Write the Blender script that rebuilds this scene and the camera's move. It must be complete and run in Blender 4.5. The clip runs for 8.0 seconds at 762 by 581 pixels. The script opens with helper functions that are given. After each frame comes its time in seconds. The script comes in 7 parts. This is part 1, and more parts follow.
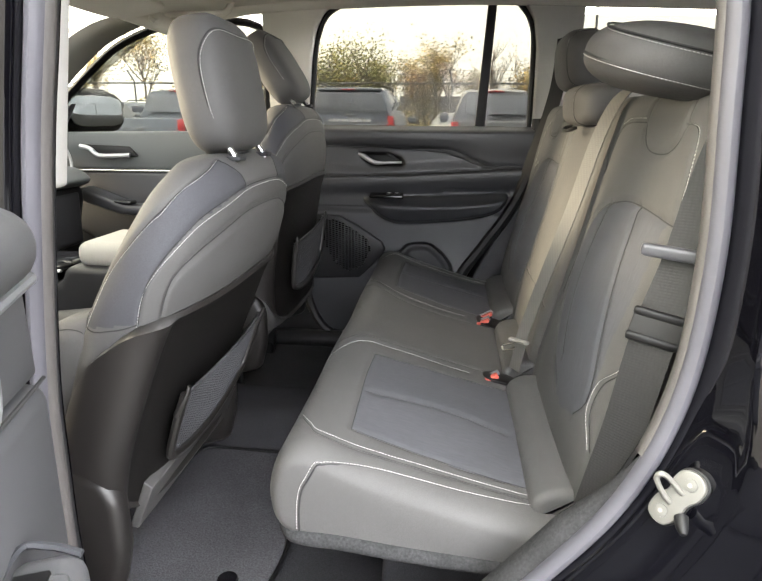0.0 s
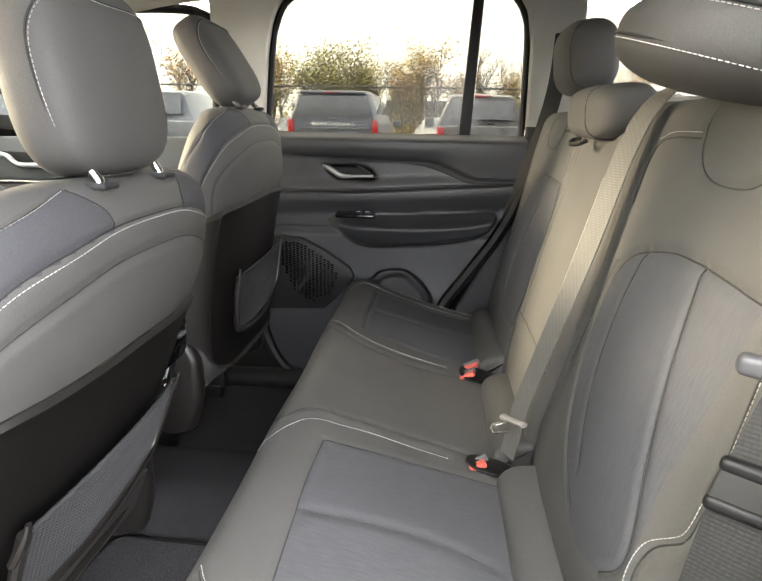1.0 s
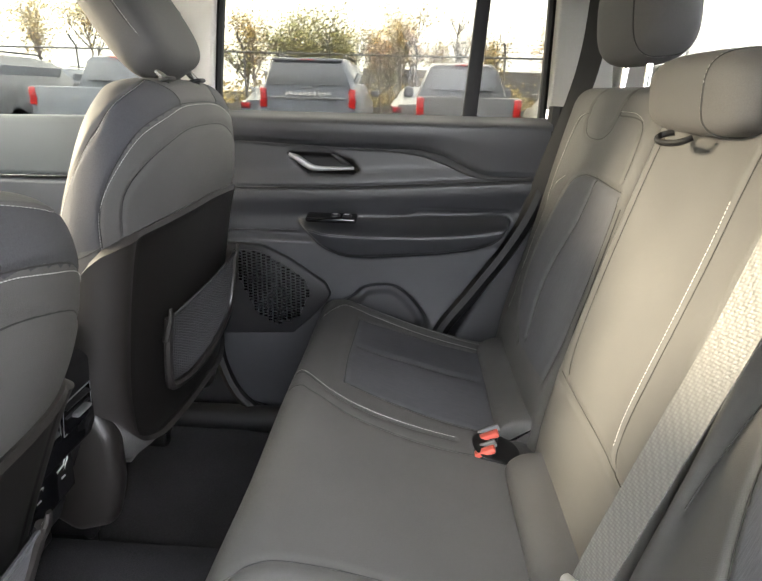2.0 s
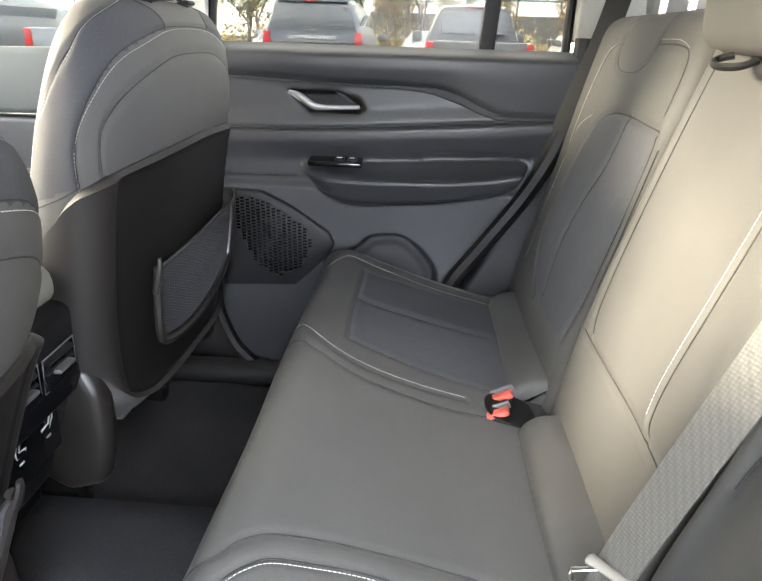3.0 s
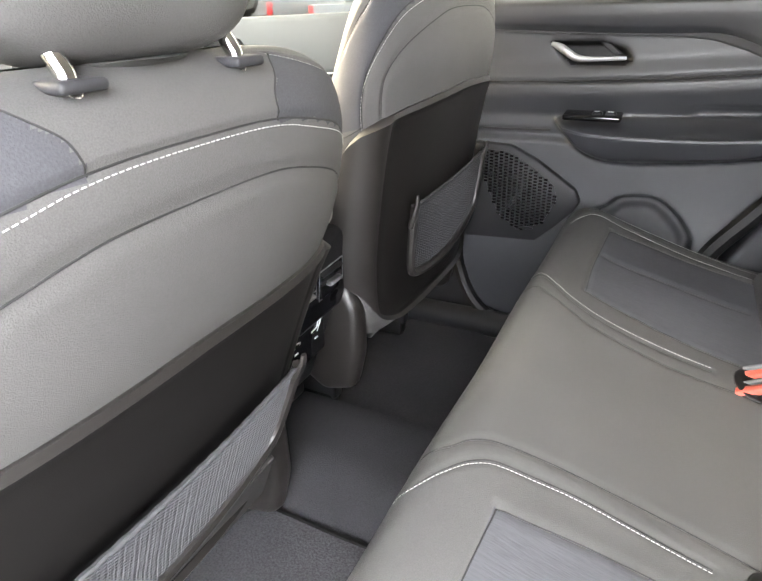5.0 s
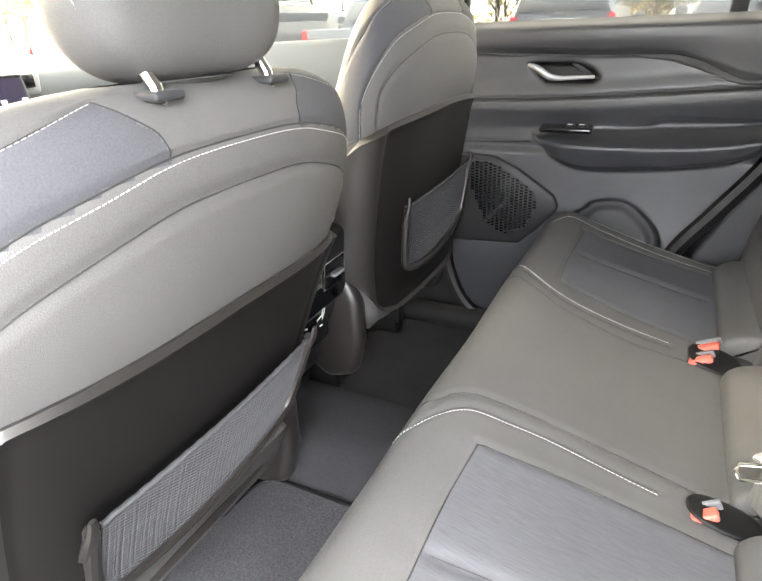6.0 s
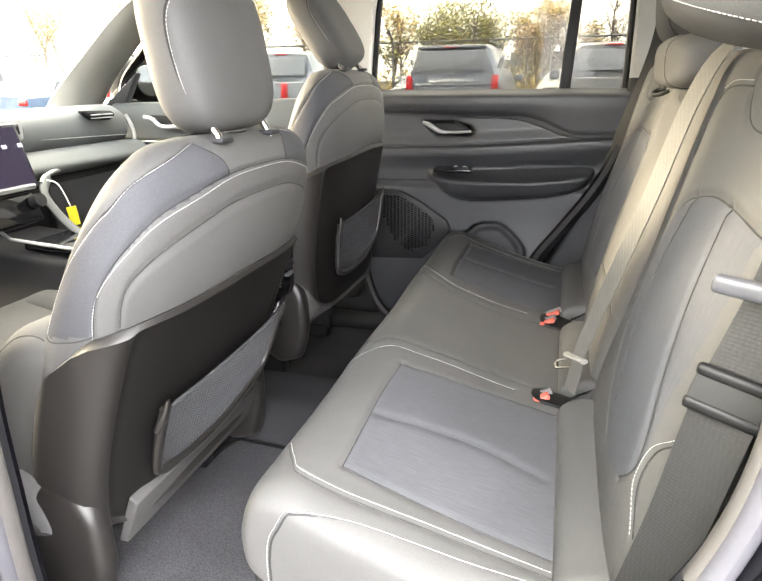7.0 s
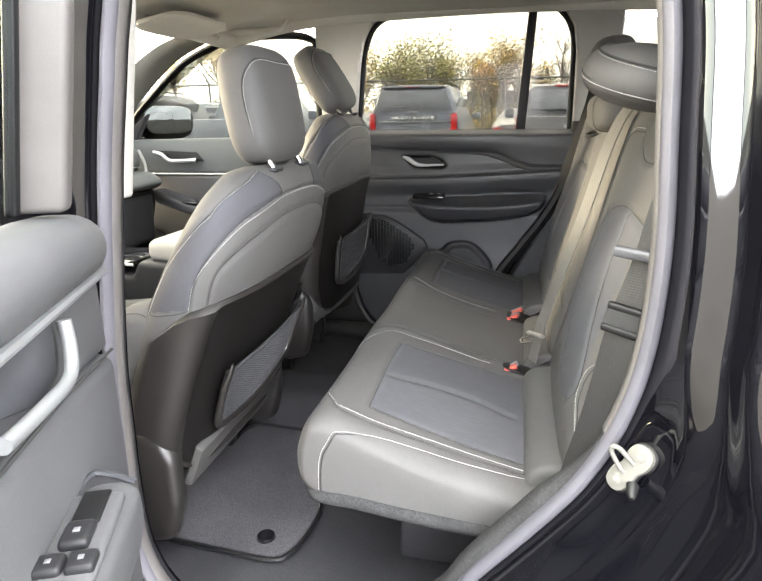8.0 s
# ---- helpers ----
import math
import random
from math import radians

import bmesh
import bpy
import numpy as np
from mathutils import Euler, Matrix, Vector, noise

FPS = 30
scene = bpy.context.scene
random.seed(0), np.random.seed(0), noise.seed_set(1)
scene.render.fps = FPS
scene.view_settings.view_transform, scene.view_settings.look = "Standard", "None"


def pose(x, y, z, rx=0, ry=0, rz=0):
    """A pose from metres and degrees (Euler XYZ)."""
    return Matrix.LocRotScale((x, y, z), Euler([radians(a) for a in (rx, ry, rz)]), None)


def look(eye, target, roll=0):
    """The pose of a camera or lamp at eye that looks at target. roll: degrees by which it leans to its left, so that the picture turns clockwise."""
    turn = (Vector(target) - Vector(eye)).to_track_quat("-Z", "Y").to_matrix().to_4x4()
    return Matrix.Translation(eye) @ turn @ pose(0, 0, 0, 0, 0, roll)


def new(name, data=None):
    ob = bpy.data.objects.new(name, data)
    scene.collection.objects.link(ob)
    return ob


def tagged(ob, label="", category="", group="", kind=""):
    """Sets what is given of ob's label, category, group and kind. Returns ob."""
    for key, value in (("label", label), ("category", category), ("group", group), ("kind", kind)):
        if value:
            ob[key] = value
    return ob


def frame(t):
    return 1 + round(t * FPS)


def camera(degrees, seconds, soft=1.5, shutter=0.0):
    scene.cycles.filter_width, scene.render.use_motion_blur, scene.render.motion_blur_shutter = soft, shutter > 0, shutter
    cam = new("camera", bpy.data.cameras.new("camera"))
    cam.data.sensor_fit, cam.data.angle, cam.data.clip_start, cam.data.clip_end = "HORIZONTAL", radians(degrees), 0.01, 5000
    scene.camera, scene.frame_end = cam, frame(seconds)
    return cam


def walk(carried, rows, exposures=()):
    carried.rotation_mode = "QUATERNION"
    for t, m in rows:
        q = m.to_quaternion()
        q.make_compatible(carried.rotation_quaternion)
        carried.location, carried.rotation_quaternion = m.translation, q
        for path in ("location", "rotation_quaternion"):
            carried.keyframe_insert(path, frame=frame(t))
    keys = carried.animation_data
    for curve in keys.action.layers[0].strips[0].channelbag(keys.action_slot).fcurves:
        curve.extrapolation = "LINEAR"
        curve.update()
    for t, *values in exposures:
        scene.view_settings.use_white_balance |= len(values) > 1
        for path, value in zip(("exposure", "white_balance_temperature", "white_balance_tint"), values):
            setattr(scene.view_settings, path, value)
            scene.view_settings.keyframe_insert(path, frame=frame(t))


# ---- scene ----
cam = camera(66.9, 8.0)
PATH = [
    (0, (0.040, -0.014, 1.355), (-0.179, 1.890, 0.786), 0.5),
    (0.5, (0.060, 0.107, 1.358), (-0.139, 2.017, 0.796), 0.8),
    (1, (0.058, 0.287, 1.363), (-0.114, 2.2, 0.806), 1.1),
    (1.2, (0.040, 0.381, 1.365), (-0.111, 2.295, 0.803), 1.2),
    (2.3, (0.009, 0.693, 1.381), (-0.072, 2.569, 0.691), 1.6),
    (2.5, (0.008, 0.704, 1.371), (-0.07, 2.57, 0.654), 1.6),
    (3, (0.004, 0.72, 1.35), (-0.097, 2.549, 0.548), 1.9),
    (3.5, (0.002, 0.718, 1.334), (-0.156, 2.51, 0.459), 2.0),
    (4, (0.001, 0.702, 1.331), (-0.365, 2.444, 0.419), 0.8),
    (4.5, (-0.003, 0.679, 1.334), (-0.658, 2.327, 0.411), -0.4),
    (4.7, (-0.005, 0.666, 1.327), (-0.761, 2.277, 0.413), -0.7),
    (5.8, (0.038, 0.594, 1.335), (-0.843, 2.172, 0.477), -2.7),
    (6, (0.051, 0.54, 1.334), (-0.774, 2.162, 0.504), -2.4),
    (6.5, (0.076, 0.338, 1.355), (-0.596, 2.062, 0.594), -1.6),
    (7, (0.139, 0.183, 1.367), (-0.415, 1.978, 0.679), -0.9),
    (7.5, (0.168, 0.011, 1.383), (-0.325, 1.845, 0.757), -0.9),
    (8, (0.135, -0.112, 1.385), (-0.304, 1.751, 0.804), -0.6),
]
LIGHT = [(0.0, 4.9, 6600, 10), (1.0, 5.08, 6750, 10), (2.5, 5.63, 6300, 10), (3.5, 6.02, 6150, 10), (4.0, 6.17, 6050, 10), (4.5, 6.25, 6550, 11), (6.0, 6.25, 6700, 10), (6.5, 6.08, 6850, 9), (7.0, 5.8, 6750, 10), (7.5, 5.56, 6650, 10), (8.0, 5.32, 6600, 10)]
walk(cam, [(t, look(eye, target, roll)) for t, eye, target, roll in PATH], LIGHT)

# ---- world, sun ----
SUN_TO = Vector((0.97, 0.02, -0.245)).normalized()
world = bpy.data.worlds.new("sky")
scene.world = world
world.use_nodes = True
wn, wl = world.node_tree.nodes, world.node_tree.links
sky = wn.new("ShaderNodeTexSky")
sky.sky_type, sky.sun_disc = "NISHITA", False
sky.sun_elevation, sky.sun_rotation = math.asin(-SUN_TO.z), math.atan2(-SUN_TO.x, -SUN_TO.y)
sky.air_density, sky.dust_density = 1.0, 4.0
cloud_co = wn.new("ShaderNodeTexCoord")
cloud_map = wn.new("ShaderNodeMapping")
cloud_map.inputs["Scale"].default_value = (1.2, 1.2, 4.0)
cloud = wn.new("ShaderNodeTexNoise")
cloud.inputs["Scale"].default_value, cloud.inputs["Detail"].default_value = 1.6, 5
ramp = wn.new("ShaderNodeValToRGB")
ramp.color_ramp.elements[0].position, ramp.color_ramp.elements[0].color = 0.3, (0.84, 0.88, 0.93, 1)
ramp.color_ramp.elements[1].position, ramp.color_ramp.elements[1].color = 0.7, (0.97, 0.98, 0.98, 1)
scale_sky = wn.new("ShaderNodeMix")
scale_sky.data_type, scale_sky.blend_type = "RGBA", "MIX"
scale_sky.inputs[0].default_value = 0.9
dim = wn.new("ShaderNodeVectorMath")
dim.operation = "SCALE"
dim.inputs[3].default_value = 0.10
wl.new(cloud_co.outputs["Generated"], cloud_map.inputs["Vector"])
wl.new(cloud_map.outputs["Vector"], cloud.inputs["Vector"])
wl.new(cloud.outputs["Fac"], ramp.inputs["Fac"])
wl.new(sky.outputs["Color"], dim.inputs[0])
wl.new(dim.outputs["Vector"], scale_sky.inputs[6])
wl.new(ramp.outputs["Color"], scale_sky.inputs[7])
# an overcast dome, far brighter overhead than along the horizon, with a glow round the veiled sun
up_co = wn.new("ShaderNodeSeparateXYZ")
wl.new(cloud_co.outputs["Generated"], up_co.inputs[0])
lift = wn.new("ShaderNodeMapRange")
lift.inputs[1].default_value, lift.inputs[2].default_value, lift.inputs[3].default_value, lift.inputs[4].default_value = 0.05, 0.9, 1.05, 1.25
wl.new(up_co.outputs["Z"], lift.inputs[0])
dome = wn.new("ShaderNodeVectorMath")
dome.operation = "SCALE"
wl.new(scale_sky.outputs[2], dome.inputs[0])
toward = wn.new("ShaderNodeVectorMath")
toward.operation = "DOT_PRODUCT"
toward.inputs[1].default_value = tuple(-SUN_TO)
wl.new(cloud_co.outputs["Generated"], toward.inputs[0])
halo = wn.new("ShaderNodeMath")
halo.operation, halo.use_clamp = "MAXIMUM", False
halo.inputs[1].default_value = 0.0
wl.new(toward.outputs["Value"], halo.inputs[0])
peak = wn.new("ShaderNodeMath")
peak.operation = "POWER"
peak.inputs[1].default_value = 5.0
wl.new(halo.outputs[0], peak.inputs[0])
total = wn.new("ShaderNodeMath")
total.operation = "MULTIPLY_ADD"
total.inputs[1].default_value = 0.6
wl.new(peak.outputs[0], total.inputs[0])
wl.new(lift.outputs[0], total.inputs[2])
wl.new(total.outputs[0], dome.inputs[3])
# cool cloud away from the sun, cream cloud round it and over the far side
side_of = wn.new("ShaderNodeVectorMath")
side_of.operation = "DOT_PRODUCT"
side_of.inputs[1].default_value = tuple(Vector((-0.75, 0.60, 0.25)).normalized())
wl.new(cloud_co.outputs["Generated"], side_of.inputs[0])
warmth = wn.new("ShaderNodeMapRange")
warmth.inputs[1].default_value, warmth.inputs[2].default_value = -0.35, 0.75
wl.new(side_of.outputs["Value"], warmth.inputs[0])
hue = wn.new("ShaderNodeMix")
hue.data_type, hue.blend_type = "RGBA", "MIX"
hue.inputs[6].default_value, hue.inputs[7].default_value = (0.70, 0.695, 0.705, 1), (1.06, 0.99, 0.82, 1)
wl.new(warmth.outputs[0], hue.inputs[0])
tinted = wn.new("ShaderNodeVectorMath")
tinted.operation = "MULTIPLY"
wl.new(dome.outputs["Vector"], tinted.inputs[0])
wl.new(hue.outputs[2], tinted.inputs[1])
background = next(n for n in wn if n.type == "BACKGROUND")
background.inputs["Strength"].default_value = 1.0
wl.new(tinted.outputs["Vector"], background.inputs["Color"])
sun = new("sun", bpy.data.lights.new("sun", "SUN"))
sun.data.energy, sun.data.angle, sun.data.color = 0.5, radians(13.0), (1.0, 0.87, 0.62)
sun.matrix_world = look((-8, -8, 6), tuple(Vector((-8, -8, 6)) + SUN_TO))


# ---- materials ----
def material(name, colour, rough=0.6, metal=0.0, spots=0.15, spot_size=6.0, grain=0.0, grain_size=400.0, weave=0.0, weave_size=500.0, coat=0.0, tint=None, island=0.0, vary=0.0, stretch=None, dots=0.0, spec=0.35):
    """A surface: its colour mottled at two scales, with fine relief from grain or a woven pattern."""
    m = bpy.data.materials.new(name)
    m.use_nodes = True
    n, l = m.node_tree.nodes, m.node_tree.links
    p = next(k for k in n if k.type == "BSDF_PRINCIPLED")
    p.inputs["Roughness"].default_value, p.inputs["Metallic"].default_value = rough, metal
    p.inputs["Specular IOR Level"].default_value = spec
    if coat:
        p.inputs["Coat Weight"].default_value, p.inputs["Coat Roughness"].default_value = coat, 0.03
    co = n.new("ShaderNodeTexCoord")
    geo = n.new("ShaderNodeNewGeometry")
    big = n.new("ShaderNodeTexNoise")
    big.inputs["Scale"].default_value, big.inputs["Detail"].default_value = spot_size, 6
    l.new(geo.outputs["Position"], big.inputs["Vector"])
    mix = n.new("ShaderNodeMix")
    mix.data_type = "RGBA"
    other = tint or tuple(c * (1 - 2 * spots) for c in colour)
    mix.inputs[6].default_value = (*colour, 1)
    mix.inputs[7].default_value = (*other, 1)
    fac = n.new("ShaderNodeMapRange")
    fac.inputs[1].default_value, fac.inputs[2].default_value = 0.35, 0.7
    l.new(big.outputs["Fac"], fac.inputs[0])
    l.new(fac.outputs[0], mix.inputs[0])
    last = mix.outputs[2]
    if vary:
        info = n.new("ShaderNodeObjectInfo")
        hsv = n.new("ShaderNodeHueSaturation")
        rng = n.new("ShaderNodeMapRange")
        rng.inputs[3].default_value, rng.inputs[4].default_value = 1 - vary, 1 + vary
        l.new(info.outputs["Random"], rng.inputs[0])
        l.new(rng.outputs[0], hsv.inputs["Value"])
        l.new(last, hsv.inputs["Color"])
        last = hsv.outputs["Color"]
    if island:
        hsv = n.new("ShaderNodeHueSaturation")
        rng = n.new("ShaderNodeMapRange")
        rng.inputs[3].default_value, rng.inputs[4].default_value = 1 - island, 1 + island
        l.new(geo.outputs["Random Per Island"], rng.inputs[0])
        l.new(rng.outputs[0], hsv.inputs["Value"])
        l.new(last, hsv.inputs["Color"])
        last = hsv.outputs["Color"]
    height = None
    if grain:
        fine = n.new("ShaderNodeTexNoise")
        fine.inputs["Scale"].default_value, fine.inputs["Detail"].default_value = grain_size, 3
        if stretch:
            pull = n.new("ShaderNodeVectorMath")
            pull.operation = "MULTIPLY"
            pull.inputs[1].default_value = stretch
            l.new(geo.outputs["Position"], pull.inputs[0])
            l.new(pull.outputs["Vector"], fine.inputs["Vector"])
        else:
            l.new(geo.outputs["Position"], fine.inputs["Vector"])
        height, amount = fine.outputs["Fac"], grain
        speck = n.new("ShaderNodeMix")
        speck.data_type, speck.blend_type = "RGBA", "OVERLAY"
        speck.inputs[0].default_value = min(1.0, grain * 0.8)
        l.new(last, speck.inputs[6])
        l.new(fine.outputs["Fac"], speck.inputs[7])
        last = speck.outputs[2]
    if dots:
        cell = n.new("ShaderNodeTexVoronoi")
        cell.inputs["Scale"].default_value, cell.inputs["Randomness"].default_value = dots, 0.12
        l.new(geo.outputs["Position"], cell.inputs["Vector"])
        shade = n.new("ShaderNodeMapRange")
        shade.inputs[1].default_value, shade.inputs[2].default_value, shade.inputs[3].default_value, shade.inputs[4].default_value = 0.2, 0.8, 1.0, 0.62
        l.new(cell.outputs["Distance"], shade.inputs[0])
        knit = n.new("ShaderNodeMix")
        knit.data_type, knit.blend_type = "RGBA", "MULTIPLY"
        knit.inputs[0].default_value = 1.0
        l.new(last, knit.inputs[6])
        l.new(shade.outputs[0], knit.inputs[7])
        last, height, amount = knit.outputs[2], shade.outputs[0], 0.8
    if weave:
        wave = n.new("ShaderNodeTexWave")
        wave.inputs["Scale"].default_value, wave.inputs["Distortion"].default_value = weave_size, 1.5
        wave.bands_direction = "DIAGONAL"
        l.new(geo.outputs["Position"], wave.inputs["Vector"])
        height, amount = wave.outputs["Fac"], weave
    if height is not None:
        bump = n.new("ShaderNodeBump")
        bump.inputs["Strength"].default_value, bump.inputs["Distance"].default_value = amount, 0.001
        l.new(height, bump.inputs["Height"])
        l.new(bump.outputs["Normal"], p.inputs["Normal"])
    l.new(last, p.inputs["Base Color"])
    return m


vinyl = material("seat_vinyl", (0.068, 0.0665, 0.0655), 0.62, spots=0.06, spot_size=9, grain=0.38, grain_size=950, spec=0.2)
suede = material("seat_suede", (0.052, 0.0525, 0.058), 0.75, spots=0.05, spot_size=11, grain=0.35, grain_size=700, spec=0.1)
cloth = material("seat_cloth", (0.066, 0.0665, 0.073), 0.62, spots=0.03, spot_size=14, grain=0.30, grain_size=520, stretch=(0.10, 1.0, 0.14), spec=0.12)
piping = material("seam_shadow", (0.02, 0.02, 0.02), 0.8)
thread = material("thread", (0.40, 0.395, 0.38), 0.7, island=0.15)
shell_plastic = material("shell_plastic", (0.012, 0.0105, 0.0098), 0.42, spots=0.1, grain=0.15, grain_size=1200, spec=0.6)
dark_plastic = material("dark_plastic", (0.013, 0.013, 0.0145), 0.45, spots=0.1, grain=0.2, grain_size=1100, spec=0.22)
door_soft = material("door_soft", (0.030, 0.031, 0.035), 0.40, spots=0.1, grain=0.15, grain_size=800, spec=0.4)
grey_plastic = material("grey_plastic", (0.12, 0.12, 0.125), 0.45, spots=0.08, grain=0.15, grain_size=1100)
gloss_black = material("gloss_black", (0.005, 0.005, 0.006), 0.08, spec=0.5)
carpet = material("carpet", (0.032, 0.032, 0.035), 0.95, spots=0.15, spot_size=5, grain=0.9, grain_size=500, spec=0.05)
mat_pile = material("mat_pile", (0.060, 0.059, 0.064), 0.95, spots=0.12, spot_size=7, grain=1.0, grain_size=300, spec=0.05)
headlining = material("headlining", (0.60, 0.58, 0.53), 0.9, spots=0.04, grain=0.25, grain_size=500)
rubber = material("rubber", (0.066, 0.064, 0.074), 0.42, spots=0.08, spot_size=12)
taupe = material("taupe_edge", (0.072, 0.066, 0.063), 0.6, spots=0.08, spot_size=14, grain=0.2, grain_size=900)
black_rubber = material("black_rubber", (0.0045, 0.0045, 0.005), 0.50, spec=0.25)
paint = material("black_paint", (0.002, 0.002, 0.003), 0.04, spots=0.1)
next(k for k in paint.node_tree.nodes if k.type == "BSDF_PRINCIPLED").inputs["Specular IOR Level"].default_value = 0.75
door_grey = material("door_grey", (0.055, 0.055, 0.058), 0.45, spots=0.08, grain=0.2, grain_size=700)
accent = material("accent_satin", (0.022, 0.022, 0.025), 0.62, spots=0.08)
felt = material("felt", (0.034, 0.034, 0.035), 0.95, spots=0.15, spot_size=20, grain=0.9, grain_size=260, spec=0.05)
tongue_grey = material("tongue_grey", (0.20, 0.19, 0.172), 0.4, spots=0.06, spot_size=30)
satin = material("satin_silver", (0.22, 0.225, 0.23), 0.38, 0.6, spots=0.05)
chrome = material("chrome", (0.75, 0.75, 0.74), 0.12, 1.0, spots=0.05)
silver = material("silver", (0.30, 0.305, 0.31), 0.34, 0.6, spots=0.05)
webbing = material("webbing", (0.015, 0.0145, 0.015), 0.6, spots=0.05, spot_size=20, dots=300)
# paler copy of the webbing; the light on the middle belt is in its colour
lit_webbing = material("lit_webbing", (0.105, 0.101, 0.095), 0.45, spots=0.05, spot_size=20, dots=300)
net = material("net_cord", (0.036, 0.036, 0.039), 0.7, island=0.25)
red_plastic = material("red_button", (0.50, 0.09, 0.065), 0.4, spots=0.05)
white_plastic = material("white_latch", (0.095, 0.092, 0.083), 0.4, spots=0.08, spot_size=30)
asphalt = material("asphalt", (0.048, 0.045, 0.041), 0.9, spots=0.2, spot_size=0.6, grain=0.6, grain_size=60)
mirror_face = material("mirror_face", (0.36, 0.38, 0.39), 0.02, 1.0, spots=0.0)
tag_yellow = material("tag_yellow", (0.80, 0.62, 0.03), 0.6, spots=0.05)
paper_white = material("paper_white", (0.8, 0.8, 0.78), 0.7, spots=0.04)
bark = material("bark", (0.30, 0.25, 0.20), 0.95, spots=0.2, spot_size=3, grain=0.6, grain_size=30)
# autumn hues, lightened well past real foliage to paint in haze and glare
leaf_green_hazed = material("leaf_green_hazed", (0.52, 0.50, 0.24), 0.8, spots=0.15, spot_size=0.6, island=0.22)
leaf_gold_hazed = material("leaf_gold_hazed", (0.80, 0.66, 0.35), 0.8, spots=0.2, spot_size=0.6, island=0.22)
leaf_rust_hazed = material("leaf_rust_hazed", (0.76, 0.54, 0.30), 0.8, spots=0.2, spot_size=0.6, island=0.22)
for leaf in (leaf_green_hazed, leaf_gold_hazed, leaf_rust_hazed):     # thin leaves let half of the light through
    ln_, ll_ = leaf.node_tree.nodes, leaf.node_tree.links
    face = next(k for k in ln_ if k.type == "BSDF_PRINCIPLED")
    tint_ = face.inputs["Base Color"].links[0].from_socket
    through_leaf = ln_.new("ShaderNodeBsdfTranslucent")
    both = ln_.new("ShaderNodeMixShader")
    both.inputs[0].default_value = 0.5
    ll_.new(tint_, through_leaf.inputs["Color"])
    ll_.new(face.outputs[0], both.inputs[1])
    ll_.new(through_leaf.outputs[0], both.inputs[2])
    ll_.new(both.outputs[0], next(k for k in ln_ if k.type == "OUTPUT_MATERIAL").inputs["Surface"])
wire = material("wire", (0.20, 0.20, 0.20), 0.5, 0.6)
# dark navy and graphite, paled in the colour for reflected sky and haze
navy_paint_hazed = material("navy_paint_hazed", (0.22, 0.235, 0.27), 0.3, coat=0.3)
graphite_paint_hazed = material("graphite_paint_hazed", (0.21, 0.21, 0.215), 0.35)
silver_paint = material("silver_paint", (0.26, 0.28, 0.31), 0.3, coat=0.3)
white_paint = material("white_paint", (0.40, 0.40, 0.40), 0.3, coat=0.3)
blue_paint = material("blue_paint", (0.09, 0.13, 0.20), 0.3, coat=0.3)
tail_red = material("tail_red", (0.65, 0.02, 0.02), 0.2, coat=0.7)
# dark glass given a pale base colour in place of mirrored sky
car_glass_hazed = material("car_glass_hazed", (0.27, 0.28, 0.30), 0.15, spec=0.5)
brick_wall = material("far_wall", (0.24, 0.23, 0.22), 0.9, spots=0.15, spot_size=0.5)
tan_trim = material("tan_pillar", (0.30, 0.29, 0.27), 0.7, spots=0.05, grain=0.15, grain_size=700)
dash_soft = material("dash_soft", (0.068, 0.074, 0.076), 0.55, spots=0.06, grain=0.15, grain_size=800)


def pane_material(name, colour, clear):
    """Glass that lets the view through and mirrors a little."""
    m = bpy.data.materials.new(name)
    m.use_nodes = True
    n, l = m.node_tree.nodes, m.node_tree.links
    out = next(k for k in n if k.type == "OUTPUT_MATERIAL")
    see = n.new("ShaderNodeBsdfTransparent")
    see.inputs["Color"].default_value = (*colour, 1)
    shine = n.new("ShaderNodeBsdfGlossy")
    shine.inputs["Roughness"].default_value = 0.02
    mix = n.new("ShaderNodeMixShader")
    mix.inputs[0].default_value = clear
    l.new(see.outputs[0], mix.inputs[1])
    l.new(shine.outputs[0], mix.inputs[2])
    l.new(mix.outputs[0], out.inputs["Surface"])
    return m


glass = pane_material("window_glass", (0.25, 0.254, 0.247), 0.007)
privacy_glass = pane_material("privacy_glass", (0.22, 0.22, 0.213), 0.007)


def glow(name, colour, strength):
    m = bpy.data.materials.new(name)
    m.use_nodes = True
    p = next(k for k in m.node_tree.nodes if k.type == "BSDF_PRINCIPLED")
    p.inputs["Base Color"].default_value = (0.004, 0.004, 0.005, 1)
    p.inputs["Roughness"].default_value, p.inputs["Specular IOR Level"].default_value = 0.25, 0.15
    p.inputs["Emission Color"].default_value, p.inputs["Emission Strength"].default_value = (*colour, 1), strength
    return m


screen_glow = glow("screen_glow", (0.10, 0.07, 0.16), 0.008)
icon_glow = glow("icon_glow", (0.8, 0.8, 0.9), 0.05)
red_glow = glow("red_glow", (1.0, 0.05, 0.02), 0.06)


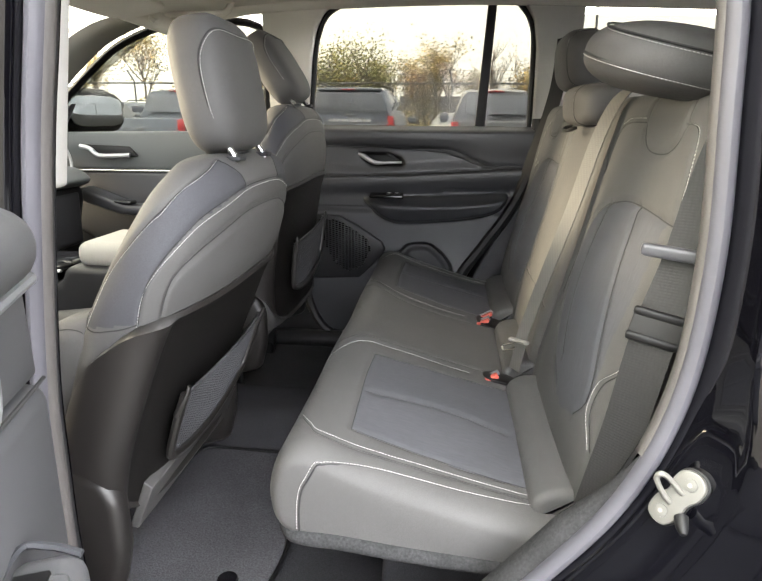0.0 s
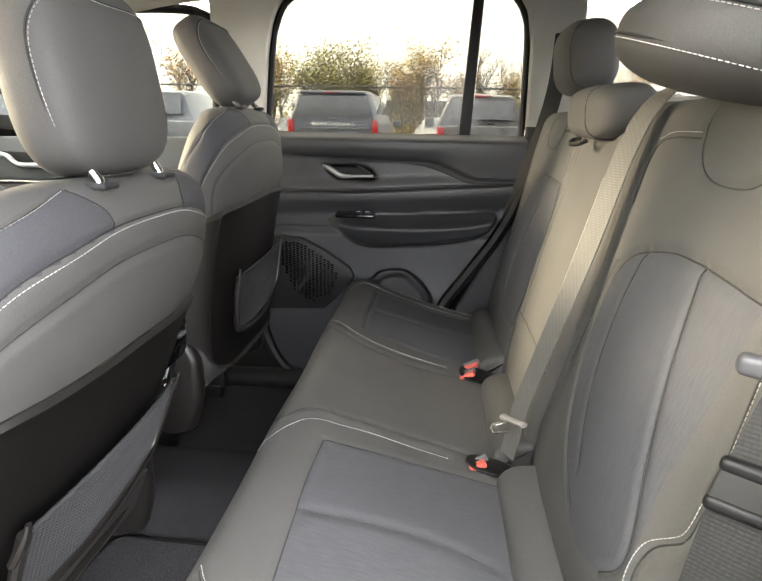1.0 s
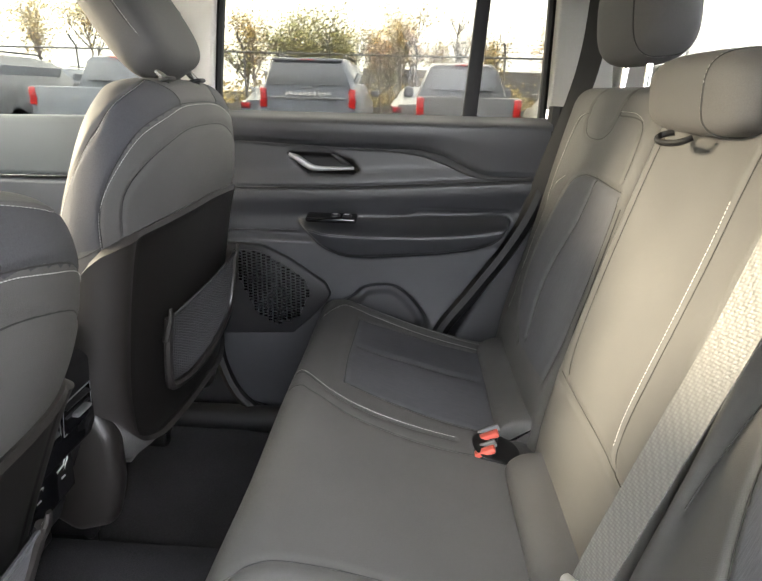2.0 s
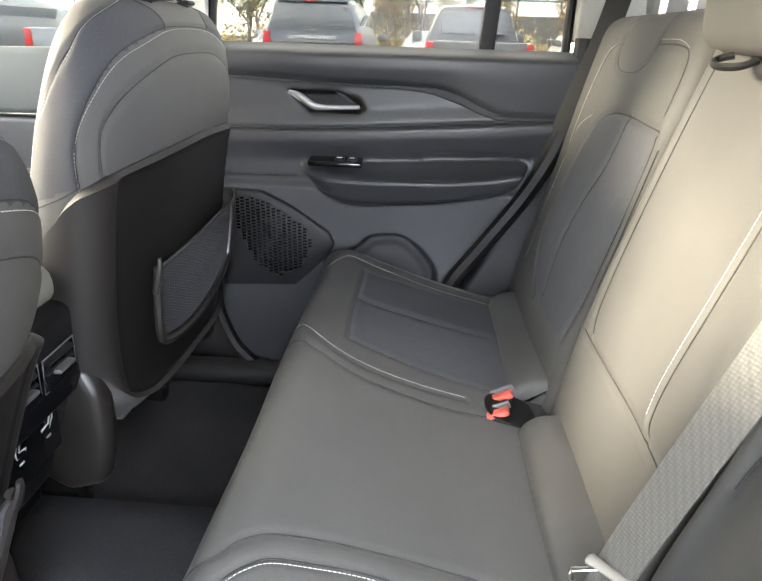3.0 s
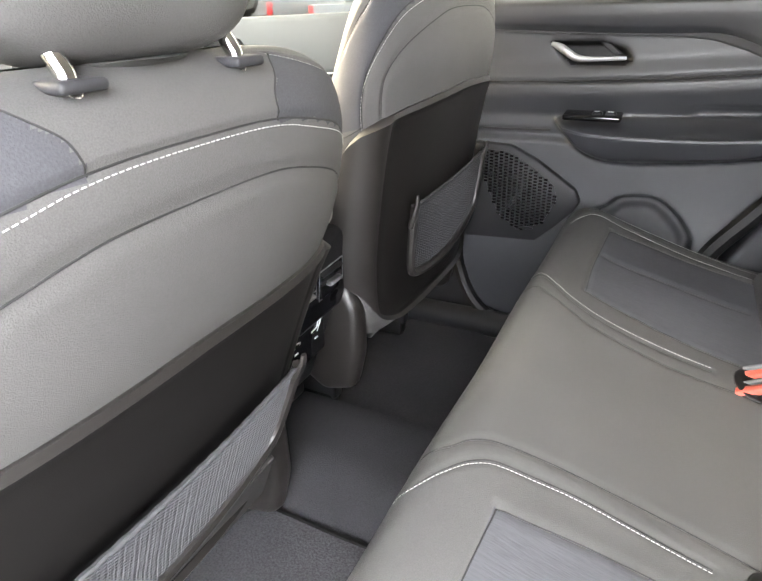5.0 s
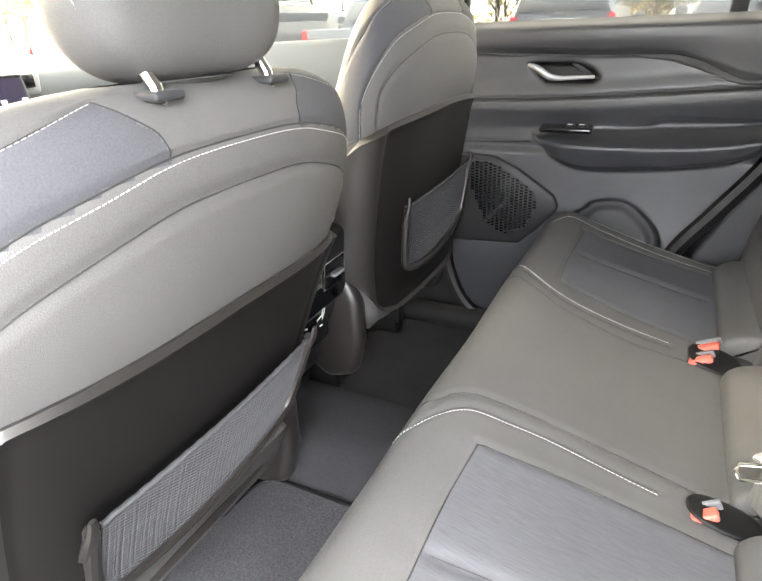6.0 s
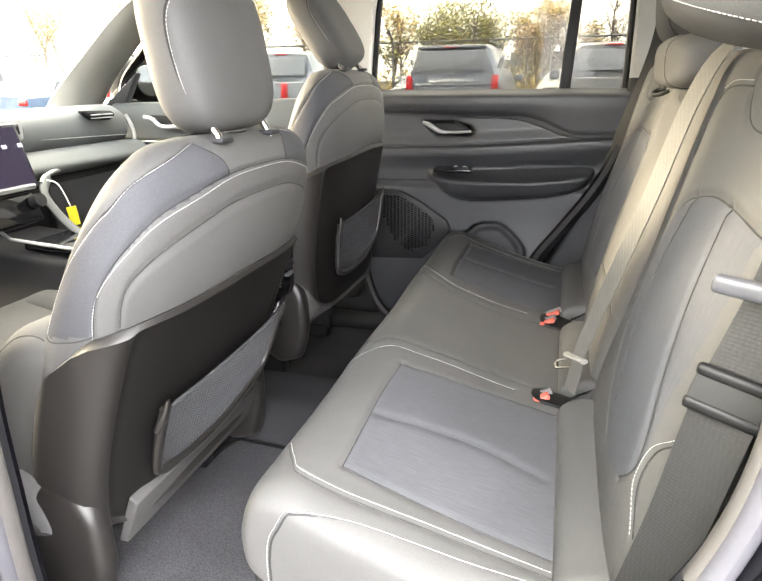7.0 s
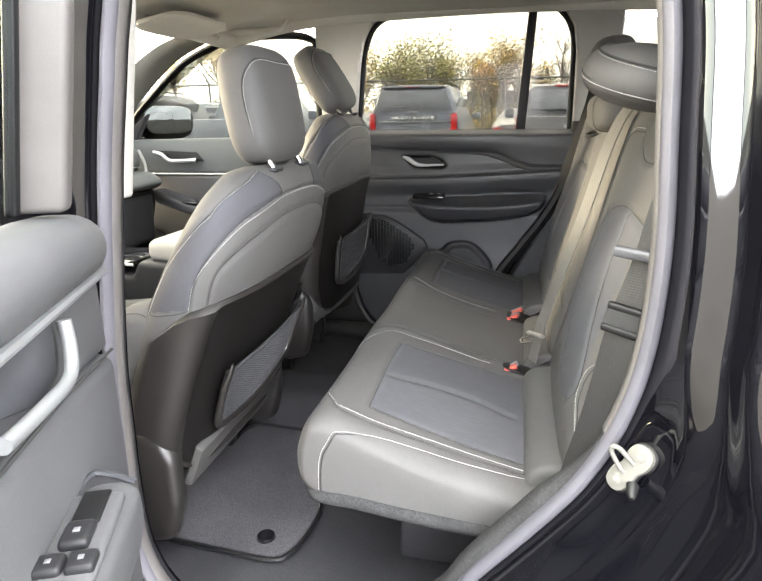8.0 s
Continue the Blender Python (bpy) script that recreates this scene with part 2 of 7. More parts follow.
# ---- makers ----
def build(name, verts, faces, mat, parent=None, label="", smooth=40.0):
    """One mesh object from points and faces, under a thing if one is given."""
    me = bpy.data.meshes.new(name)
    me.from_pydata([tuple(map(float, v)) for v in verts], [], [tuple(map(int, f)) for f in faces])
    me.materials.append(mat)
    if smooth:
        me.polygons.foreach_set("use_smooth", [True] * len(me.polygons))
        me.set_sharp_from_angle(angle=radians(smooth))
    me.update()
    ob = new(name, me)
    if parent is not None:
        ob.parent = parent
        ob.matrix_parent_inverse = world_of(parent).inverted()
    if label:
        ob["label"] = label
    return ob


def world_of(ob):
    m = ob.matrix_basis.copy()
    while ob.parent is not None:
        m = ob.parent.matrix_basis @ ob.matrix_parent_inverse @ m
        ob = ob.parent
    return m


def part(name, bm, mat, parent, label="", smooth=40.0):
    """Links a bmesh as one mesh object under a thing or a part."""
    bm.verts.ensure_lookup_table()
    bm.verts.index_update()
    ob = build(name, [v.co[:] for v in bm.verts], [[v.index for v in f.verts] for f in bm.faces], mat, parent, label, smooth)
    bm.free()
    return ob


def thing(name, at, label, category, group="", kind=""):
    ob = new(name)
    ob.empty_display_size = 0.05
    ob.location = at
    return tagged(ob, label, category, group, kind)


def rbox(size, at=(0, 0, 0), r=0.01, seg=3, turn=(0, 0, 0), taper=None):
    """A box with rounded edges; taper (kx, ky) narrows its top."""
    bm = bmesh.new()
    bmesh.ops.create_cube(bm, size=1)
    for v in bm.verts:
        k = taper if taper and v.co.z > 0 else (1, 1)
        v.co = Vector((v.co.x * size[0] * k[0], v.co.y * size[1] * k[1], v.co.z * size[2]))
    if r:
        bmesh.ops.bevel(bm, geom=bm.edges[:], offset=min(r, min(size) * 0.49), segments=seg, profile=0.5, affect="EDGES")
    bmesh.ops.transform(bm, matrix=pose(*at, *turn), verts=bm.verts)
    return bm


def plate(outline, lo, hi, axis="y", r=0.006, seg=3):
    """A plate of the given outline, between lo and hi along the axis, with rounded edges. Outline in the two other axes, in order."""
    bm = bmesh.new()

    def put(a, b, c):
        return {"x": (c, a, b), "y": (a, c, b), "z": (a, b, c)}[axis]
    f = bm.faces.new([bm.verts.new(put(a, b, lo)) for a, b in outline])
    top = bmesh.ops.extrude_face_region(bm, geom=[f])
    d = Vector(put(0, 0, hi - lo))
    for v in top["geom"]:
        if isinstance(v, bmesh.types.BMVert):
            v.co += d
    bmesh.ops.recalc_face_normals(bm, faces=bm.faces)
    if r:
        bmesh.ops.bevel(bm, geom=bm.edges[:], offset=r, segments=seg, profile=0.5, affect="EDGES", clamp_overlap=True)
    return bm


def joined(*parts):
    """Several bmeshes in one."""
    out = bmesh.new()
    for b in parts:
        me = bpy.data.meshes.new("tmp")
        b.to_mesh(me)
        b.free()
        out.from_mesh(me)
        bpy.data.meshes.remove(me)
    return out


def tube(path, r, n=8, flat=1.0, closed=False, up=(0, 0, 1), caps=True):
    """A tube along a path of points; flat squeezes it along the second side axis."""
    p = np.array(path, float)
    m = len(p)
    t = np.empty_like(p)
    for i in range(m):
        a, b = (p[(i - 1) % m], p[(i + 1) % m]) if closed else (p[max(i - 1, 0)], p[min(i + 1, m - 1)])
        t[i] = (b - a) / max(np.linalg.norm(b - a), 1e-9)
    bm = bmesh.new()
    rings = []
    ref = np.array(up, float)
    for i in range(m):
        s = np.cross(t[i], ref)
        if np.linalg.norm(s) < 1e-3:
            s = np.cross(t[i], (1.0, 0.13, 0.0))
        s /= np.linalg.norm(s)
        w = np.cross(s, t[i])
        k = r[i] if isinstance(r, (list, tuple)) else r
        rings.append([bm.verts.new(p[i] + k * (math.cos(a) * s + flat * math.sin(a) * w)) for a in [2 * math.pi * j / n for j in range(n)]])
    for i in range(m if closed else m - 1):
        a, b = rings[i], rings[(i + 1) % m]
        for j in range(n):
            bm.faces.new((a[j], a[(j + 1) % n], b[(j + 1) % n], b[j]))
    if not closed and caps:
        bm.faces.new(rings[0][::-1])
        bm.faces.new(rings[-1])
    bmesh.ops.recalc_face_normals(bm, faces=bm.faces)
    return bm


def strap(path, side, width, thick=0.0016):
    """A flat band along a path; side: the direction of its width (one, or one a point)."""
    p = np.array(path, float)
    s = np.array(side, float)
    s = np.broadcast_to(s, p.shape) if s.ndim == 1 else s
    bm = bmesh.new()
    rings = []
    for i in range(len(p)):
        t = p[min(i + 1, len(p) - 1)] - p[max(i - 1, 0)]
        w = s[i] / np.linalg.norm(s[i])
        nrm = np.cross(t, w)
        nrm = nrm / np.linalg.norm(nrm) * thick
        rings.append([bm.verts.new(p[i] + a * w * width / 2 + b * nrm) for a, b in ((-1, -0.6), (0, -1), (1, -0.6), (1, 0.6), (0, 1), (-1, 0.6))])
    for a, b in zip(rings, rings[1:]):
        for j in range(6):
            bm.faces.new((a[j], a[(j + 1) % 6], b[(j + 1) % 6], b[j]))
    bm.faces.new(rings[0][::-1])
    bm.faces.new(rings[-1])
    bmesh.ops.recalc_face_normals(bm, faces=bm.faces)
    return bm


def smooth_path(pts, n, closed=False):
    return spline(pts, n, closed)[0]


def spline(pts, n, closed=True):
    """Catmull-Rom through pts, resampled to n points at even steps of arc."""
    p = np.array(pts, float)
    m = len(p)
    out = []
    for i in range(m if closed else m - 1):
        if closed:
            a, b, c, d = p[(i - 1) % m], p[i], p[(i + 1) % m], p[(i + 2) % m]
        else:
            a, b, c, d = p[max(i - 1, 0)], p[i], p[i + 1], p[min(i + 2, m - 1)]
        for k in np.linspace(0, 1, 24, endpoint=False):
            out.append(0.5 * (2 * b + (c - a) * k + (2 * a - 5 * b + 4 * c - d) * k * k + (3 * b - a - 3 * c + d) * k ** 3))
    out.append(p[0] if closed else p[-1])
    out = np.array(out)
    run = np.concatenate([[0], np.cumsum(np.linalg.norm(np.diff(out, axis=0), axis=1))])
    at = np.linspace(0, run[-1], n, endpoint=not closed)
    return np.stack([np.interp(at, run, out[:, k]) for k in range(out.shape[1])], 1), run[-1]


class Prism:
    """A padded body: a closed outline in x and z, drawn along y from y0 to y1, its ends rounded by r."""

    def __init__(self, outline, y0, y1, r, n=340, inset=1.0):
        self.ring, self.length = spline(outline, n)
        self.y0, self.y1, self.r, self.n, self.inset = y0, y1, r, n, inset
        t = np.roll(self.ring, -1, 0) - np.roll(self.ring, 1, 0)
        t /= np.linalg.norm(t, axis=1)[:, None]
        self.normal = np.stack([t[:, 1], -t[:, 0]], 1)
        area = np.sum(self.ring[:, 0] * np.roll(self.ring[:, 1], -1) - np.roll(self.ring[:, 0], -1) * self.ring[:, 1])
        if area < 0:
            self.normal = -self.normal
        self.wrap = self.length

    def base(self, u, v):
        k = np.mod(u / self.length, 1) * self.n
        i = np.floor(k).astype(int) % self.n
        f = (k - np.floor(k))[..., None]
        j = (i + 1) % self.n
        p = self.ring[i] * (1 - f) + self.ring[j] * f
        q = self.normal[i] * (1 - f) + self.normal[j] * f
        e = np.clip(np.maximum(self.y0 + self.r - v, v - self.y1 + self.r), 0, self.r)
        d = self.inset * (self.r - np.sqrt(np.maximum(self.r ** 2 - e ** 2, 0)))
        p = p - q * d[..., None]
        return np.stack([p[..., 0], v, p[..., 1]], -1)

    def lines(self, nv):
        a = np.linspace(0, math.pi / 2, 7)
        ends = self.r * (1 - np.cos(a))
        mid = np.linspace(self.y0 + self.r, self.y1 - self.r, nv)
        return np.arange(self.n) / self.n * self.length, np.unique(np.round(np.concatenate([self.y0 + ends, mid, self.y1 - ends]), 6))


class Column:
    """A padded body of level outlines: at each height its back, its front, its half width and how square it is."""

    def __init__(self, rows, cy, n=300, dent=0.0):
        r = np.array(rows, float)
        s, self.top = spline(r, 120, False)
        self.rows, self.cy, self.n, self.dent = s, cy, n, dent
        self.wrap = self.length = 1.4

    def base(self, u, v):
        z, xb, xf, hw, sq = [np.interp(v, np.linspace(0, 1, len(self.rows)), self.rows[:, k]) for k in range(5)]
        a = u / self.length * 2 * math.pi
        c, s = np.cos(a), np.sin(a)
        x = (xb + xf) / 2 + (xb - xf) / 2 * np.sign(c) * np.abs(c) ** (2 / sq)
        y = self.cy + hw * np.sign(s) * np.abs(s) ** (2 / sq)
        x = x + self.dent * np.clip(-c, 0, 1) * np.exp(-((y - self.cy) / (0.55 * hw)) ** 2)
        return np.stack([x, y, z], -1)

    def lines(self, nv):
        return np.arange(self.n) / self.n * self.length, np.linspace(0, 1, nv)


def driver_back():
    # height, back, front, half width, squareness
    return Column([(0.72, -0.455, -0.56, 0.20, 2.6), (0.76, -0.43, -0.60, 0.235, 2.8), (0.85, -0.405, -0.58, 0.25, 2.8), (0.945, -0.37, -0.55, 0.255, 2.8),
                   (1.05, -0.325, -0.51, 0.258, 2.7), (1.134, -0.283, -0.468, 0.258, 2.6), (1.20, -0.268, -0.425, 0.25, 2.6), (1.25, -0.266, -0.39, 0.232, 2.6),
                   (1.28, -0.275, -0.365, 0.205, 2.5), (1.297, -0.295, -0.35, 0.165, 2.4), (1.303, -0.31, -0.335, 0.10, 2.2)], 0.93, dent=0.05)


def rear_cushion():
    return Prism([(-0.0675, 0.765), (-0.14, 0.771), (-0.178, 0.785), (-0.197, 0.815), (-0.198, 0.865), (-0.175, 0.915), (-0.13, 0.925), (-0.06, 0.898), (0.05, 0.862), (0.16, 0.835), (0.22, 0.825),
                  (0.26, 0.79), (0.25, 0.745), (0.15, 0.750), (0.05, 0.758)], 0.652, 1.935, 0.045, 340, 0.55)


def rear_back(y0, y1, fat=0.0):
    return Prism([(0.222 - fat, 0.84), (0.231 - fat, 0.93), (0.256 - fat, 1.06), (0.29 - fat, 1.20), (0.325 - fat, 1.33), (0.345, 1.385), (0.38, 1.40), (0.42, 1.385), (0.43, 1.30),
                  (0.38, 1.05), (0.35, 0.84), (0.30, 0.80), (0.22, 0.80)], y0, y1, 0.028)


def wrapped(a, period):
    return (a + period / 2) % period - period / 2


def inside(polygon, u, v):
    """Which of the points (u, v) lie in the polygon."""
    hit = np.zeros(u.shape, bool)
    m = len(polygon)
    for i in range(m):
        (x0, y0), (x1, y1) = polygon[i], polygon[(i + 1) % m]
        cross = (y0 > v) != (y1 > v)
        with np.errstate(divide="ignore", invalid="ignore"):
            at = (x1 - x0) * (v - y0) / (y1 - y0 + 1e-12) + x0
        hit ^= cross & (u < at)
    return hit


class Padded:
    """A padded body on a base surface: grooves pressed in along seams, swells, inserts of another cloth, and stitching."""

    def __init__(self, shape, vscale=1.0):
        self.shape, self.vs, self.press = shape, vscale, []

    def seam(self, line, depth=0.006, width=0.006, n=60):
        p = smooth_path(line, n)
        self.press.append((p, depth, width))
        return p

    def swell(self, centre, radii, height):
        self.press.append((np.array([centre]), -height, radii))

    def moved(self, u, v):
        d = np.zeros(u.shape)
        for line, depth, width in self.press:
            if isinstance(width, tuple):
                q = (wrapped(u - line[0][0], self.shape.wrap) / width[0]) ** 2 + ((v - line[0][1]) / width[1]) ** 2
                d -= depth * np.exp(-q)
                continue
            best = np.full(u.shape, 9.0)
            for (a, b), (c, e) in zip(line, line[1:]):
                du, dv = c - a, (e - b) * self.vs
                k = np.clip((wrapped(u - a, self.shape.wrap) * du + (v - b) * self.vs * dv) / (du * du + dv * dv + 1e-12), 0, 1)
                best = np.minimum(best, np.hypot(wrapped(u - a, self.shape.wrap) - k * du, (v - b) * self.vs - k * dv))
            d += depth * np.exp(-(best / width) ** 2) - 0.25 * depth * np.exp(-(best / (3.2 * width)) ** 2)
        return d

    def at(self, u, v, lift=0.0):
        u, v = np.asarray(u, float), np.asarray(v, float)
        h = 0.002
        p = self.shape.base(u, v)
        a = self.shape.base(u + h, v) - self.shape.base(u - h, v)
        b = self.shape.base(u, v + h / self.vs) - self.shape.base(u, v - h / self.vs)
        n = np.cross(a, b)
        n /= np.linalg.norm(n, axis=-1, keepdims=True) + 1e-12
        return p + n * (lift - self.moved(u, v))[..., None] * self.side, n * self.side

    side = 1.0

    def mesh(self, name, mat, parent, nv, inserts=(), label=""):
        """The body, and a part for each insert: (name, polygon in u and v, material, label)."""
        us, vs = self.shape.lines(nv)
        u, v = np.meshgrid(us, vs)
        centre = self.shape.base(u, v).reshape(-1, 3).mean(0)
        self.side = 1.0
        p, n = self.at(u, v)
        mid = len(vs) // 2
        if np.sum((self.shape.base(u, v)[mid] - self.shape.base(u, v)[mid].mean(0)) * n[mid]) < 0:
            self.side = -1.0
            p, n = self.at(u, v)
        nu, nvv = len(us), len(vs)
        verts = p.reshape(-1, 3)
        i, j = np.meshgrid(np.arange(nu), np.arange(nvv - 1))
        k = (i + 1) % nu
        quads = np.stack([j * nu + i, j * nu + k, (j + 1) * nu + k, (j + 1) * nu + i], -1).reshape(-1, 4)
        if self.side < 0:
            quads = quads[:, ::-1]
        du = us[1] - us[0]
        fu = (us[i] + du / 2).ravel()
        fv = ((vs[j] + vs[j + 1]) / 2).ravel()
        left = np.ones(len(quads), bool)
        out = []
        for iname, poly, imat, ilabel in inserts:
            sel = left & (inside(poly, fu, fv) | inside(poly, fu + self.shape.wrap, fv) | inside(poly, fu - self.shape.wrap, fv))
            left &= ~sel
            used = np.unique(quads[sel])
            new_of = np.zeros(len(verts), int)
            new_of[used] = np.arange(len(used))
            out.append((iname, verts[used], new_of[quads[sel]], imat, ilabel))
        rest = [tuple(q) for q in quads[left]]
        first, last = list(range(nu)), list(range((nvv - 1) * nu, nvv * nu))
        rest += [first[::-1] if self.side > 0 else first, last if self.side > 0 else last[::-1]]
        body = build(name, verts, rest, mat, parent, label, 60)
        self.made = [body] + [build(iname, w, f, imat, parent, ilabel, 60) for iname, w, f, imat, ilabel in out]
        return body

    def cord(self, line, r=0.0009, lift=0.0002, n=110):
        p = smooth_path(line, n)
        q, _ = self.at(p[:, 0], p[:, 1], lift)
        return tube(q, r, 6)

    def stitches(self, line, step=0.0048, size=(0.0034, 0.0009, 0.0008), lift=0.0007, shift=0.0):
        """Rows of single stitches along a line."""
        p = smooth_path(line, 300)
        q, nrm = self.at(p[:, 0], p[:, 1], lift)
        return stitch_rows(q, nrm, step, size, shift)


def stitch_rows(q, nrm, step=0.0048, size=(0.0034, 0.0009, 0.0008), shift=0.0):
    run = np.concatenate([[0], np.cumsum(np.linalg.norm(np.diff(q, axis=0), axis=1))])
    bm = bmesh.new()
    for s in np.arange(step / 2, run[-1], step):
        c = np.array([np.interp(s, run, q[:, k]) for k in range(3)])
        e = np.array([np.interp(min(s + 0.002, run[-1]), run, q[:, k]) for k in range(3)])
        b = np.array([np.interp(max(s - 0.002, 0), run, q[:, k]) for k in range(3)])
        m = np.array([np.interp(s, run, nrm[:, k]) for k in range(3)])
        t = e - b
        t = t / (np.linalg.norm(t) + 1e-12)
        w = np.cross(m, t)
        w = w / (np.linalg.norm(w) + 1e-12)
        c = c + w * shift
        a = [bm.verts.new(c + x * t * size[0] / 2 + y * w * size[1] / 2 + z * m * size[2] / 2)
             for x, y, z in ((-1, -1, -1), (-1, 1, -1), (-0.8, 0, 1), (1, -1, -1), (1, 1, -1), (0.8, 0, 1))]
        for f in ((0, 1, 2), (5, 4, 3), (0, 2, 5, 3), (2, 1, 4, 5), (1, 0, 3, 4)):
            bm.faces.new([a[k] for k in f])
    return bm


def superbox(size, at=(0, 0, 0), power=3.0, turn=(0, 0, 0), nu=40, nv=24, bend=0.0):
    """A soft rounded block; bend bows it along y."""
    bm = bmesh.new()
    rows = []
    for j in range(nv + 1):
        b = -math.pi / 2 + math.pi * j / nv
        row = []
        for i in range(nu):
            a = 2 * math.pi * i / nu
            f = lambda c: math.copysign(abs(c) ** (2 / power), c)
            x, y, z = f(math.cos(b)) * f(math.cos(a)), f(math.cos(b)) * f(math.sin(a)), f(math.sin(b))
            row.append(Vector((x * size[0] / 2 + bend * y * y, y * size[1] / 2, z * size[2] / 2)))
        rows.append(row)
    m = pose(*at, *turn)
    low, high = bm.verts.new(m @ rows[0][0]), bm.verts.new(m @ rows[-1][0])
    rings = [[bm.verts.new(m @ v) for v in r] for r in rows[1:-1]]
    for a, b in zip(rings, rings[1:]):
        for i in range(nu):
            bm.faces.new((a[i], a[(i + 1) % nu], b[(i + 1) % nu], b[i]))
    for i in range(nu):
        bm.faces.new((low, rings[0][(i + 1) % nu], rings[0][i]))
        bm.faces.new((high, rings[-1][i], rings[-1][(i + 1) % nu]))
    return bm


# ---- the car's shell ----
MID = 1.30          # the car's middle line
floor = None
lane = smooth_path([(0.60, 0.545), (0.66, 0.55), (1.16, 0.552), (1.20, 0.558), (1.235, 0.595), (1.27, 0.628), (1.31, 0.636), (1.415, 0.634), (1.435, 0.62), (1.45, 0.57), (1.48, 0.552), (1.95, 0.55), (2.02, 0.60)], 90)
xs = np.linspace(-1.5, 0.30, 30)
verts = [(x, y, z) for x in xs for y, z in lane] + [(x, y, z - 0.03) for x in xs for y, z in lane]
m, n = len(lane), len(xs)
faces = [(i * m + j, i * m + j + 1, (i + 1) * m + j + 1, (i + 1) * m + j) for i in range(n - 1) for j in range(m - 1)]
faces += [tuple(k + m * n for k in f[::-1]) for f in faces]
floor = tagged(build("floor", verts, faces, carpet), "dark grey carpeted car floor with a raised tunnel", "floor", kind="structure")

# The opening of the near rear door: its line, and steps outward from it to the painted skin.
opening = smooth_path([(-0.30, 0.575), (-0.09, 0.60), (0.048, 0.695), (0.100, 0.771), (0.166, 0.855), (0.222, 0.932), (0.256, 1.0), (0.275, 1.06), (0.285, 1.116), (0.289, 1.18), (0.288, 1.26), (0.279, 1.365), (0.270, 1.46), (0.255, 1.53), (0.222, 1.60), (0.16, 1.655), (0.0, 1.668),
                       (-0.21, 1.655), (-0.312, 1.60), (-0.348, 1.50), (-0.364, 1.43), (-0.392, 1.287), (-0.424, 1.05), (-0.431, 0.92), (-0.434, 0.80), (-0.427, 0.70), (-0.388, 0.62)], 160, True)
tan = np.roll(opening, -1, 0) - np.roll(opening, 1, 0)
out = np.stack([tan[:, 1], -tan[:, 0]], 1)
out /= np.linalg.norm(out, axis=1)[:, None]
if np.sum((opening - opening.mean(0)) * out) < 0:
    out = -out


def frame_loft(steps, wide=0.0):
    """wide: by how much more the steps spread on the middle pillar."""
    grow = 1 + wide * np.clip((-opening[:, 0] - 0.20) / 0.12, 0, 1)
    rows = [[(opening[i, 0] + out[i, 0] * d * (grow[i] if d > 0 else 1), y, opening[i, 1] + out[i, 1] * d * (grow[i] if d > 0 else 1)) for i in range(len(opening))] for d, y in steps]
    k = len(opening)
    f = [(a * k + i, a * k + (i + 1) % k, (a + 1) * k + (i + 1) % k, (a + 1) * k + i) for a in range(len(steps) - 1) for i in range(k)]
    return [v for r in rows for v in r], f


car_body = thing("car_body", (0, MID, 0.3), "glossy black painted car body around the open rear doorway", "car body", kind="structure")
v, f = frame_loft([(0.05, 0.602), (0.02, 0.598), (0.006, 0.592), (0.003, 0.578)])
build("inner_trim", v, f, dark_plastic, car_body, "dark grain plastic edge of the doorway")
v, f = frame_loft([(0.001, 0.580), (-0.004, 0.574), (-0.005, 0.566), (-0.004, 0.560), (-0.001, 0.5565), (0.004, 0.558)])
low_ = [k for k, q in enumerate(f) if all(v[i][0] > -0.2 and v[i][2] < 1.02 for i in q)]
build("edge_trim", v, [q for k, q in enumerate(f) if k not in set(low_)], taupe, car_body, "taupe edge trim inside the seal")
v2, f2 = frame_loft([(0.012, 0.625), (-0.002, 0.612), (-0.010, 0.598), (-0.012, 0.583), (-0.009, 0.570), (0.001, 0.560)])
for k, (a, b, c) in enumerate(v2):
    w_ = min(1.0, max(0.0, (1.03 - opening[k % len(opening), 1]) / 0.14))
    ox, oz = opening[k % len(opening)]
    v2[k] = (ox + (a - ox) * w_ + (1 - w_) * 0.004 * out[k % len(opening), 0], 0.562 + (b - 0.562) * w_, oz + (c - oz) * w_)
build("sill_felt", v2, [q for q in f2 if all(v2[i][0] > -0.2 and v2[i][2] < 1.03 for i in q)], felt, car_body, "dark felt-faced trim along the lower doorway")
jamb = [(0.010, 0.60), (0.012, 0.56), (0.016, 0.545)] + [tuple(q) for q in smooth_path([(0.018, 0.540), (0.024, 0.530), (0.040, 0.513), (0.056, 0.497), (0.060, 0.489), (0.075, 0.468), (0.088, 0.446), (0.097, 0.424), (0.103, 0.402), (0.112, 0.380), (0.126, 0.361), (0.145, 0.348),
                   (0.168, 0.340), (0.20, 0.334), (0.26, 0.328), (0.34, 0.33)], 60)]
# beside the window the jamb is narrower, with a flat flange that steps down to the quarter glass
flange = jamb[:3] + [tuple(q) for q in smooth_path([(0.018, 0.540), (0.019, 0.505), (0.0205, 0.480), (0.024, 0.473), (0.036, 0.471), (0.050, 0.469), (0.056, 0.466), (0.0595, 0.458), (0.061, 0.440), (0.066, 0.428), (0.080, 0.422), (0.14, 0.42), (0.24, 0.418), (0.34, 0.416)], 60)]
v, f = frame_loft(jamb)
v2, _ = frame_loft(flange)
mixed = []
